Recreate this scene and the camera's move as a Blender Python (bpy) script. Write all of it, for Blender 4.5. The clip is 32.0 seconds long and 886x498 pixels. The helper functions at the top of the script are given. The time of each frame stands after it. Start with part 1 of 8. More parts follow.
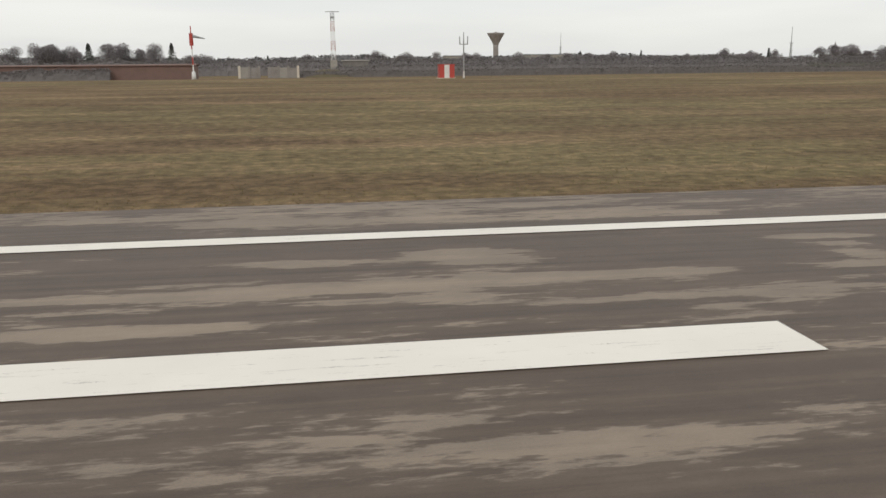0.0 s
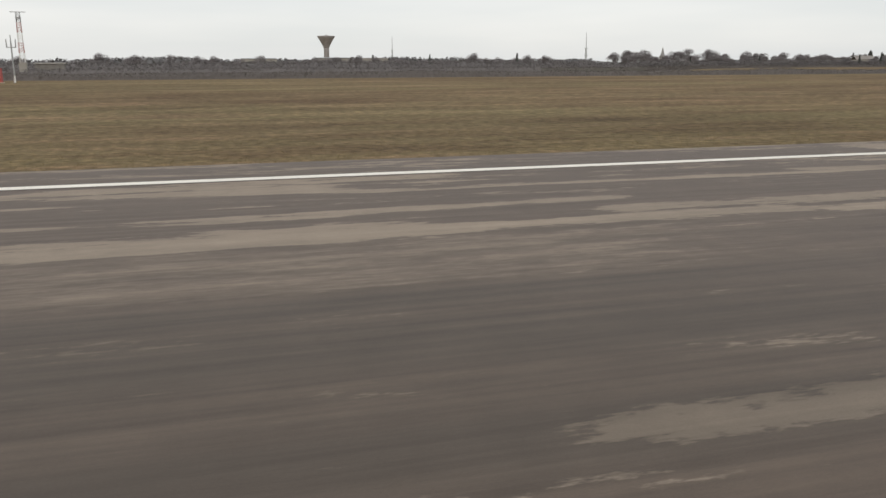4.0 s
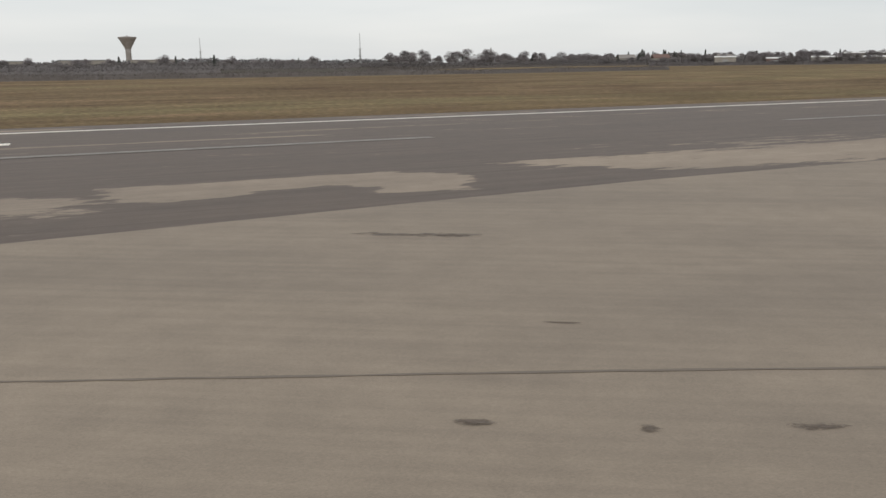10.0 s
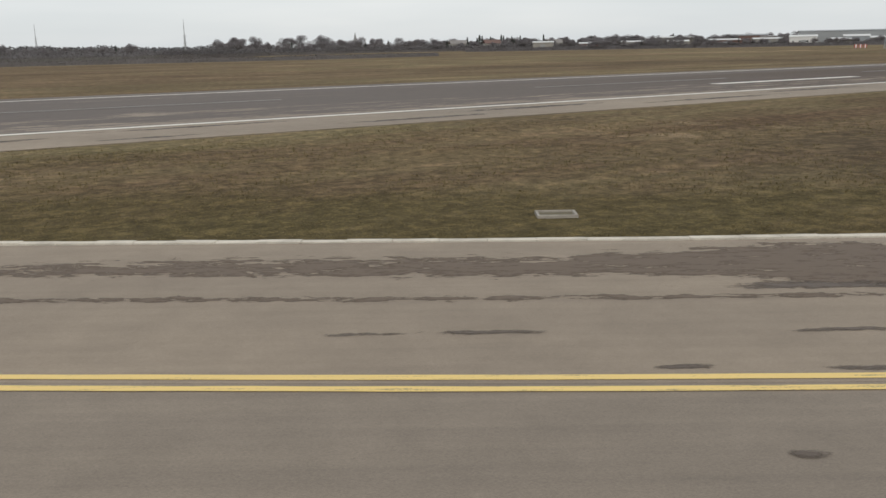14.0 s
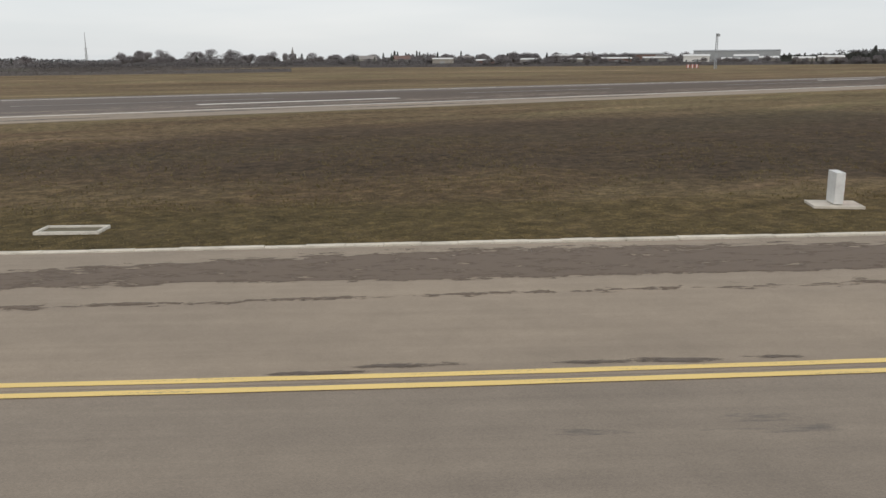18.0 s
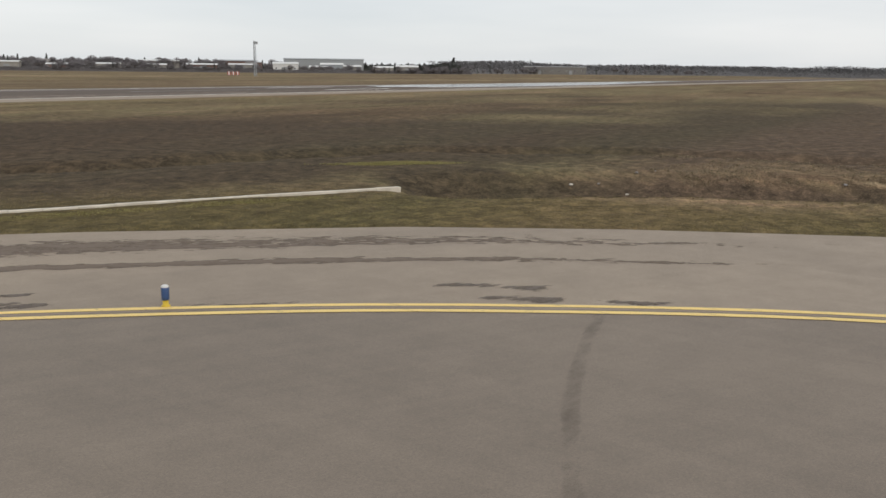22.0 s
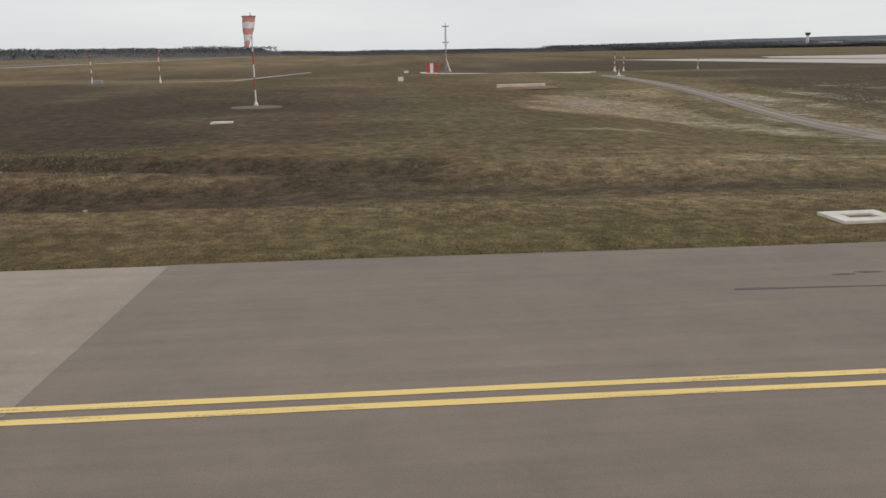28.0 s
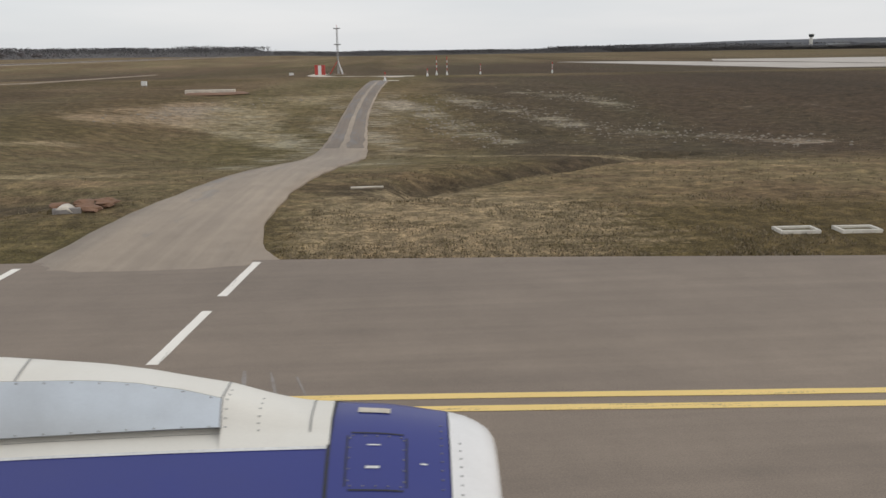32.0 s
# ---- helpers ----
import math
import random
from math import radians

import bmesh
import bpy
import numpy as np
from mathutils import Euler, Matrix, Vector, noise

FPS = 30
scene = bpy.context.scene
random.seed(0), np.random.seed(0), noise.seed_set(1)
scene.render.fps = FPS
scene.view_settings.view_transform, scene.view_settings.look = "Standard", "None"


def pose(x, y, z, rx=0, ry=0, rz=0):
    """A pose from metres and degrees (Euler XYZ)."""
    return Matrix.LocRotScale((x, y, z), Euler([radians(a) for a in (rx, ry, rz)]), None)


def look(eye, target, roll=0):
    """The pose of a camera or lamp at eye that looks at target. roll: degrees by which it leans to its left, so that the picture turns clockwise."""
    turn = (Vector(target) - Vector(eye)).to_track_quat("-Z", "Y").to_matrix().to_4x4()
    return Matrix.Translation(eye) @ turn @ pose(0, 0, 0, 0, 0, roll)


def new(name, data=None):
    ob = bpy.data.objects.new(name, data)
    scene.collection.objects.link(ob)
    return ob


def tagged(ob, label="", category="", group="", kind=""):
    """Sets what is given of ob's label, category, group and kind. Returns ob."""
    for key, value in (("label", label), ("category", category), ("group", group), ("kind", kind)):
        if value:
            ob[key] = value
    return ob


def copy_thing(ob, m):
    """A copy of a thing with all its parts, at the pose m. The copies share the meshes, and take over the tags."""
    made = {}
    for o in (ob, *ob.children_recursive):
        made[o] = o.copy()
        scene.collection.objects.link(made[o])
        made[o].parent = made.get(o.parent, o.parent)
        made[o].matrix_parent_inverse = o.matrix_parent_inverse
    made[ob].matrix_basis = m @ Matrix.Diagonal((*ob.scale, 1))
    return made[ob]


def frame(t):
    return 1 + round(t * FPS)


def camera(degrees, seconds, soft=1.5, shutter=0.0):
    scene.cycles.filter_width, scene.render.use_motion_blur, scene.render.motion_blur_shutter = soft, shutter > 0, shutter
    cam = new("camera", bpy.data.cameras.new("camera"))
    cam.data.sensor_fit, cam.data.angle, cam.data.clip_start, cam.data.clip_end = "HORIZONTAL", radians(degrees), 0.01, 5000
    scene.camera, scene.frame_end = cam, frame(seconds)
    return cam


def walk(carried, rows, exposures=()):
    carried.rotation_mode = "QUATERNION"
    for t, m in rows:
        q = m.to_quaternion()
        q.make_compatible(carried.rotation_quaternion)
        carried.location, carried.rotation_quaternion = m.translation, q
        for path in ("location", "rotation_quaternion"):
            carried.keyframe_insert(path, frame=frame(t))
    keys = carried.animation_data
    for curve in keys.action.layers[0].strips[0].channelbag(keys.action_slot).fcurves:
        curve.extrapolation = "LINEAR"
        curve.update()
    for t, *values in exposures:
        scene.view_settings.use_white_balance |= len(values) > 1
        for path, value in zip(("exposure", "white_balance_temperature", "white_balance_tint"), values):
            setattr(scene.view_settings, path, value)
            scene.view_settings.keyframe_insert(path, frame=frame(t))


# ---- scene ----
# The camera rides at a cabin window; x runs along the runway, y away from it, the eye stays 4.5 m above the pavement.
cam = camera(56.0, 32.0, soft=1.5, shutter=0.05)
ROWS = [
    (0.0, -0.0, 0.0, -8.54, -12.65, 0.5),
    (0.034, 0.567, -0.078, -8.586, -12.639, 0.484),
    (0.5, 8.34, -1.15, -9.21, -12.49, 0.27),
    (1.0, 16.49, -2.31, -9.92, -12.5, 0.27),
    (1.5, 24.57, -3.44, -10.67, -12.49, 0.3),
    (2.0, 32.86, -4.78, -11.5, -12.43, 0.26),
    (2.5, 41.13, -6.52, -12.55, -12.34, 0.25),
    (3.0, 49.21, -8.36, -13.78, -12.28, 0.28),
    (3.5, 57.3, -10.33, -15.15, -12.41, 0.21),
    (5.5, 90.21, -19.69, -19.89, -12.72, 0.3),
    (6.0, 98.36, -22.21, -20.51, -12.9, 0.27),
    (6.5, 106.49, -24.79, -21.08, -12.82, 0.51),
    (7.0, 114.36, -27.29, -21.63, -12.9, 0.74),
    (7.5, 121.8, -29.76, -22.0, -13.2, 0.92),
    (8.0, 129.49, -32.45, -22.65, -13.42, 0.98),
    (8.5, 136.87, -35.25, -22.74, -13.21, 0.93),
    (9.0, 144.48, -38.28, -23.17, -12.83, 0.63),
    (9.5, 151.78, -41.23, -23.47, -12.65, 0.6),
    (10.0, 159.22, -44.16, -24.25, -12.56, 0.59),
    (10.5, 166.52, -47.16, -25.02, -12.43, 0.73),
    (11.0, 173.7, -50.29, -26.25, -12.55, 0.66),
    (11.5, 180.53, -53.33, -27.24, -12.7, 0.68),
    (12.0, 187.56, -56.7, -28.5, -12.87, 0.49),
    (12.5, 193.84, -60.2, -29.28, -12.96, 0.8),
    (13.0, 200.04, -63.85, -30.18, -13.23, 0.67),
    (13.5, 206.18, -67.53, -30.64, -13.47, 1.07),
    (14.0, 212.22, -71.29, -31.14, -13.61, 0.94),
    (14.5, 218.07, -74.93, -31.42, -13.58, 0.79),
    (15.0, 224.12, -78.77, -31.82, -13.28, 0.78),
    (15.5, 229.68, -82.05, -32.03, -13.31, 0.78),
    (17.5, 252.96, -96.42, -32.71, -13.0, 0.47),
    (18.0, 258.06, -99.8, -33.36, -12.64, 0.35),
    (18.5, 263.08, -103.05, -34.52, -12.66, 0.32),
    (19.0, 267.94, -106.46, -36.32, -12.86, 0.51),
    (19.5, 272.59, -109.76, -38.73, -12.71, 0.33),
    (20.0, 276.83, -113.03, -41.67, -12.41, 0.43),
    (20.5, 281.07, -116.59, -45.21, -12.21, -0.3),
    (21.0, 284.87, -119.83, -49.05, -12.13, -0.67),
    (21.5, 288.44, -123.74, -52.87, -12.07, -0.79),
    (22.0, 291.65, -127.75, -56.84, -12.12, -0.66),
    (22.5, 294.54, -131.96, -60.71, -12.05, 0.55),
    (23.0, 297.11, -136.38, -65.08, -12.58, 0.85),
    (23.5, 299.14, -141.05, -69.26, -12.65, 0.89),
    (24.0, 300.61, -145.89, -73.34, -12.78, 1.31),
    (24.5, 301.69, -150.76, -77.38, -12.93, 1.27),
    (25.0, 302.38, -155.23, -81.43, -13.06, 1.47),
    (25.5, 302.78, -159.9, -85.03, -13.16, 1.21),
    (26.0, 303.01, -164.4, -88.21, -12.97, 1.32),
    (26.5, 303.21, -169.05, -90.8, -12.82, 1.22),
    (28.5, 303.19, -190.09, -95.07, -13.49, 1.01),
    (29.0, 303.08, -194.78, -95.08, -13.31, 1.04),
    (29.5, 303.03, -199.4, -94.91, -13.21, 0.82),
    (30.0, 303.05, -204.08, -94.61, -13.38, 0.3),
    (30.5, 302.93, -208.96, -94.12, -13.5, 0.8),
    (31.0, 302.66, -214.0, -93.77, -13.52, 0.86),
    (31.5, 302.4, -219.11, -93.54, -13.4, 0.71),
    (31.966, 302.242, -223.593, -93.605, -13.4, 0.803),
    (32.0, 302.23, -223.92, -93.61, -13.4, 0.81),
]
walk(cam, [(t, pose(x, y, 4.5, 90 + pitch, roll, yaw)) for t, x, y, yaw, pitch, roll in ROWS],
     exposures=[(0, 0.1, 6850, 11), (3.5, 0.1, 6800, 11), (8, 0.17, 6750, 11), (9, 0.14, 6750, 11), (10.2, 0.02, 6700, 11), (14, 0.0, 6550, 10), (18, 0.03, 6600, 11), (22, 0.08, 6600, 11), (26, 0.03, 6600, 11), (29, 0.0, 6600, 12), (32, 0.0, 6600, 12)])

# ---- world and light: a bright overcast winter sky ----
SUN_EL, SUN_AZ = radians(28), radians(200)
world = bpy.data.worlds.new("overcast")
scene.world = world
world.use_nodes = True
wn, wl = world.node_tree.nodes, world.node_tree.links
wn.clear()
w_out = wn.new("ShaderNodeOutputWorld")
w_bg = wn.new("ShaderNodeBackground")
w_sky = wn.new("ShaderNodeTexSky")
w_sky.sky_type = 'NISHITA'
w_sky.sun_disc = False
w_sky.sun_elevation, w_sky.sun_rotation = SUN_EL, SUN_AZ
w_tc = wn.new("ShaderNodeTexCoord")
w_map = wn.new("ShaderNodeMapping")
w_map.inputs["Scale"].default_value = (1.2, 1.2, 9.0)
w_noise = wn.new("ShaderNodeTexNoise")
w_noise.inputs["Scale"].default_value = 1.6
w_noise.inputs["Detail"].default_value = 4.0
w_ramp = wn.new("ShaderNodeValToRGB")
w_ramp.color_ramp.elements[0].position = 0.3
w_ramp.color_ramp.elements[0].color = (0.688, 0.735, 0.773, 1)
w_ramp.color_ramp.elements[1].position = 0.7
w_ramp.color_ramp.elements[1].color = (0.838, 0.860, 0.878, 1)
w_gain = wn.new("ShaderNodeMixRGB")
w_gain.blend_type = 'MULTIPLY'
w_gain.inputs[0].default_value = 1.0
w_gain.inputs[2].default_value = (0.09, 0.09, 0.09, 1)
w_mix = wn.new("ShaderNodeMixRGB")
w_mix.inputs[0].default_value = 0.14
wl.new(w_tc.outputs["Generated"], w_map.inputs["Vector"])
wl.new(w_map.outputs["Vector"], w_noise.inputs["Vector"])
wl.new(w_noise.outputs["Fac"], w_ramp.inputs["Fac"])
wl.new(w_sky.outputs["Color"], w_gain.inputs[1])
wl.new(w_ramp.outputs["Color"], w_mix.inputs[1])
wl.new(w_gain.outputs["Color"], w_mix.inputs[2])
wl.new(w_mix.outputs["Color"], w_bg.inputs["Color"])
w_bg.inputs["Strength"].default_value = 1.0
wl.new(w_bg.outputs["Background"], w_out.inputs["Surface"])

sun_lamp = bpy.data.lights.new("sun", 'SUN')
sun_lamp.energy, sun_lamp.angle, sun_lamp.color = 0.6, radians(25), (1.0, 0.96, 0.9)
sun = new("sun", sun_lamp)
sun.matrix_world = look((0, 0, 60), (math.sin(SUN_AZ) * -40, math.cos(SUN_AZ) * -40, 60 - 40 * math.tan(SUN_EL)))


# ---- materials ----
def nodes_of(name):
    m = bpy.data.materials.new(name)
    m.use_nodes = True
    return m, m.node_tree.nodes, m.node_tree.links, m.node_tree.nodes["Principled BSDF"]


def noise_node(n, l, vec, scale, detail=4.0, rough=0.55, stretch=None, turn=0.0):
    t = n.new("ShaderNodeTexNoise")
    t.inputs["Scale"].default_value, t.inputs["Detail"].default_value = scale, detail
    t.inputs["Roughness"].default_value = rough
    if stretch:
        mp = n.new("ShaderNodeMapping")
        mp.vector_type = 'TEXTURE'
        mp.inputs["Rotation"].default_value = (0, 0, turn)
        mp.inputs["Scale"].default_value = (stretch[0], stretch[1], 1)
        l.new(vec, mp.inputs["Vector"])
        vec = mp.outputs["Vector"]
    l.new(vec, t.inputs["Vector"])
    return t.outputs["Fac"]


def ramp_node(n, l, fac, stops):
    r = n.new("ShaderNodeValToRGB")
    e = r.color_ramp.elements
    while len(e) < len(stops):
        e.new(0.5)
    for k, (p, c) in enumerate(stops):
        e[k].position = p
        e[k].color = (*c, 1) if len(c) == 3 else c
    l.new(fac, r.inputs["Fac"])
    return r.outputs["Color"]


def mix_node(n, l, fac, a, b, mode='MIX'):
    m = n.new("ShaderNodeMixRGB")
    m.blend_type = mode
    for k, v in ((0, fac), (1, a), (2, b)):
        if isinstance(v, (int, float)):
            m.inputs[k].default_value = v
        elif isinstance(v, tuple):
            m.inputs[k].default_value = (*v, 1)
        else:
            l.new(v, m.inputs[k])
    return m.outputs["Color"]


def math_node(n, l, op, a, b=0.0, clamp=False):
    m = n.new("ShaderNodeMath")
    m.operation, m.use_clamp = op, clamp
    for k, v in ((0, a), (1, b)):
        if isinstance(v, (int, float)):
            m.inputs[k].default_value = v
        else:
            l.new(v, m.inputs[k])
    return m.outputs[0]


def bump_node(n, l, bsdf, height, strength, distance):
    b = n.new("ShaderNodeBump")
    b.inputs["Strength"].default_value, b.inputs["Distance"].default_value = strength, distance
    l.new(height, b.inputs["Height"])
    l.new(b.outputs["Normal"], bsdf.inputs["Normal"])


def paint(name, color, rough=0.6, metal=0.0, wear=0.15, scale=3.0, fine=60.0, dirt=(0.12, 0.1, 0.08), grain=1.0):
    """A painted or solid surface with soft dirt at a large scale and grain at a small one."""
    m, n, l, b = nodes_of(name)
    tc = n.new("ShaderNodeTexCoord").outputs["Object"]
    big = noise_node(n, l, tc, scale, 5.0, 0.6)
    small = noise_node(n, l, tc, fine, 2.0)
    f = ramp_node(n, l, big, [(0.42, (0, 0, 0)), (0.75, (1, 1, 1))])
    c = mix_node(n, l, math_node(n, l, 'MULTIPLY', f, wear), color, dirt)
    g = ramp_node(n, l, small, [(0.3, (1 - 0.12 * grain,) * 3), (0.7, (1 + 0.08 * grain,) * 3)])
    c = mix_node(n, l, 1.0, c, g, 'MULTIPLY')
    l.new(c, b.inputs["Base Color"])
    b.inputs["Metallic"].default_value = metal
    l.new(math_node(n, l, 'ADD', math_node(n, l, 'MULTIPLY', big, 0.2), rough - 0.1), b.inputs["Roughness"])
    bump_node(n, l, b, small, 0.15 * grain, 0.004)
    return m


def worn_marking(name, color, under, amount, turn=0.0):
    """Road paint: streaks of wear along the traffic and pinholes show the pavement below."""
    m, n, l, b = nodes_of(name)
    tc = n.new("ShaderNodeTexCoord").outputs["Object"]
    streak = noise_node(n, l, tc, 5.0, 6.0, 0.7, (7.0, 0.5), turn)
    pin = noise_node(n, l, tc, 28.0, 3.0, 0.7)
    s = math_node(n, l, 'ADD', math_node(n, l, 'MULTIPLY', streak, 0.75), math_node(n, l, 'MULTIPLY', pin, 0.35))
    f = ramp_node(n, l, s, [(0.62 - amount, (0, 0, 0)), (0.72 - amount * 0.6, (1, 1, 1))])
    tone = noise_node(n, l, tc, 0.35, 3.0)
    c0 = mix_node(n, l, tone, tuple(v * 0.86 for v in color), tuple(min(1, v * 1.08) for v in color))
    l.new(mix_node(n, l, math_node(n, l, 'MULTIPLY', f, 0.85), c0, under), b.inputs["Base Color"])
    b.inputs["Roughness"].default_value = 0.62
    bump_node(n, l, b, pin, 0.2, 0.004)
    return m


def pavement(name, dry, wet, along, bands, lo, hi, thr, turn=0.0, smear=0.5, bend=None, wet_rough=0.5, gloss=0.45):
    """Asphalt with a dry tone and darker damp or rubbered streaks along the traffic. bands: density of the dry tone across it (0 to 1 from lo to hi).
    bend: (y0, y1, turn, dry tone) to which traffic and tone change further on."""
    m, n, l, b = nodes_of(name)
    tc = n.new("ShaderNodeTexCoord").outputs["Object"]
    sep = n.new("ShaderNodeSeparateXYZ")
    l.new(tc, sep.inputs[0])
    far = None
    if bend:
        # the way of the traffic turns further on
        fr = n.new("ShaderNodeMapRange")
        fr.inputs["From Min"].default_value, fr.inputs["From Max"].default_value = bend[0], bend[1]
        l.new(sep.outputs[1], fr.inputs["Value"])
        far = fr.outputs[0]

    def grain_of(scale, detail, rough, stretch):
        a = noise_node(n, l, tc, scale, detail, rough, stretch, turn)
        return mix_node(n, l, far, a, noise_node(n, l, tc, scale, detail, rough, stretch, bend[2])) if bend else a
    wob = grain_of(0.09, 4.0, 0.6, (3.0, 1.0))
    across = math_node(n, l, 'ADD', sep.outputs[1], math_node(n, l, 'MULTIPLY', math_node(n, l, 'SUBTRACT', wob, 0.5), 7.0))
    if bands:
        mr = n.new("ShaderNodeMapRange")
        mr.inputs["From Min"].default_value, mr.inputs["From Max"].default_value = lo, hi
        l.new(across, mr.inputs["Value"])
        dens = ramp_node(n, l, mr.outputs[0], [(p, (v, v, v)) for p, v in bands])
    else:
        dry_at = n.new("ShaderNodeAttribute")
        dry_at.attribute_name = "dry"
        dens = dry_at.outputs["Fac"]
    n1 = grain_of(0.55 if bands else 1.3, 7.0, 0.66, (along, 1.0))
    n2 = grain_of(2.2 if bands else 5.0, 5.0, 0.68, (along * 0.6, 0.8))
    patch = grain_of(0.1, 3.0, 0.5, (2.2, 1.0))
    s = math_node(n, l, 'ADD', math_node(n, l, 'MULTIPLY', n1, 0.66), math_node(n, l, 'MULTIPLY', n2, 0.34))
    s = math_node(n, l, 'ADD', s, math_node(n, l, 'MULTIPLY', math_node(n, l, 'SUBTRACT', dens, 0.5), 0.62 if bands else 0.5))
    s = math_node(n, l, 'ADD', s, math_node(n, l, 'MULTIPLY', math_node(n, l, 'SUBTRACT', patch, 0.5), 0.42 if bands else 0.12))
    f = ramp_node(n, l, s, [(thr - 0.018, (0, 0, 0)), (thr + 0.03, (1, 1, 1))])
    if not bands:
        # in the touchdown zone the damp fades softly into the dry tone
        soft_at = n.new("ShaderNodeAttribute")
        soft_at.attribute_name = "blend"
        f = mix_node(n, l, soft_at.outputs["Fac"], f, ramp_node(n, l, s, [(thr - 0.13, (0, 0, 0)), (thr + 0.05, (0.42,) * 3), (thr + 0.2, (0.8,) * 3)]))
    tone = grain_of(0.12, 4.0, 0.6, (2.5, 1.0))
    streak = grain_of(1.4, 5.0, 0.6, (14.0, 0.5))
    mott = noise_node(n, l, tc, 0.8, 6.0, 0.7)
    grain = noise_node(n, l, tc, 55.0, 3.0, 0.7)
    dry_c = mix_node(n, l, far, dry, bend[3]) if bend else dry
    cd = mix_node(n, l, 1.0, dry_c, ramp_node(n, l, tone, [(0.25, (0.78, 0.78, 0.79)), (0.75, (1.16, 1.15, 1.13))]), 'MULTIPLY')
    cw = mix_node(n, l, streak, tuple(v * 0.62 for v in wet), tuple(v * 1.4 for v in wet))
    c = mix_node(n, l, f, cw, cd)
    if not bands:
        # black rubber laid down by landing wheels
        laid = n.new("ShaderNodeAttribute")
        laid.attribute_name = "rubber"
        c = mix_node(n, l, laid.outputs["Fac"], c, mix_node(n, l, streak, (0.055, 0.045, 0.037), (0.1, 0.081, 0.065)))
    sm = ramp_node(n, l, streak, [(0.3, (0.8, 0.8, 0.81)), (0.7, (1.14, 1.14, 1.12))])
    c = mix_node(n, l, smear, c, mix_node(n, l, 1.0, c, sm, 'MULTIPLY'))
    c = mix_node(n, l, 1.0, c, ramp_node(n, l, mott, [(0.3, (0.9, 0.9, 0.9)), (0.7, (1.09, 1.09, 1.09))]), 'MULTIPLY')
    g = ramp_node(n, l, grain, [(0.25, (0.72, 0.72, 0.72)), (0.75, (1.26, 1.26, 1.26))])
    c = mix_node(n, l, 1.0, c, g, 'MULTIPLY')
    l.new(c, b.inputs["Base Color"])
    l.new(math_node(n, l, 'ADD', math_node(n, l, 'MULTIPLY', f, 0.76 - wet_rough), wet_rough), b.inputs["Roughness"])
    b.inputs["Specular IOR Level"].default_value = gloss
    if not bands:
        # dried asphalt further on has no sheen left
        matt = n.new("ShaderNodeAttribute")
        matt.attribute_name = "matt"
        l.new(math_node(n, l, 'SUBTRACT', gloss, math_node(n, l, 'MULTIPLY', matt.outputs["Fac"], gloss * 0.85)), b.inputs["Specular IOR Level"])
    bump_node(n, l, b, grain, 0.3, 0.006)
    return m


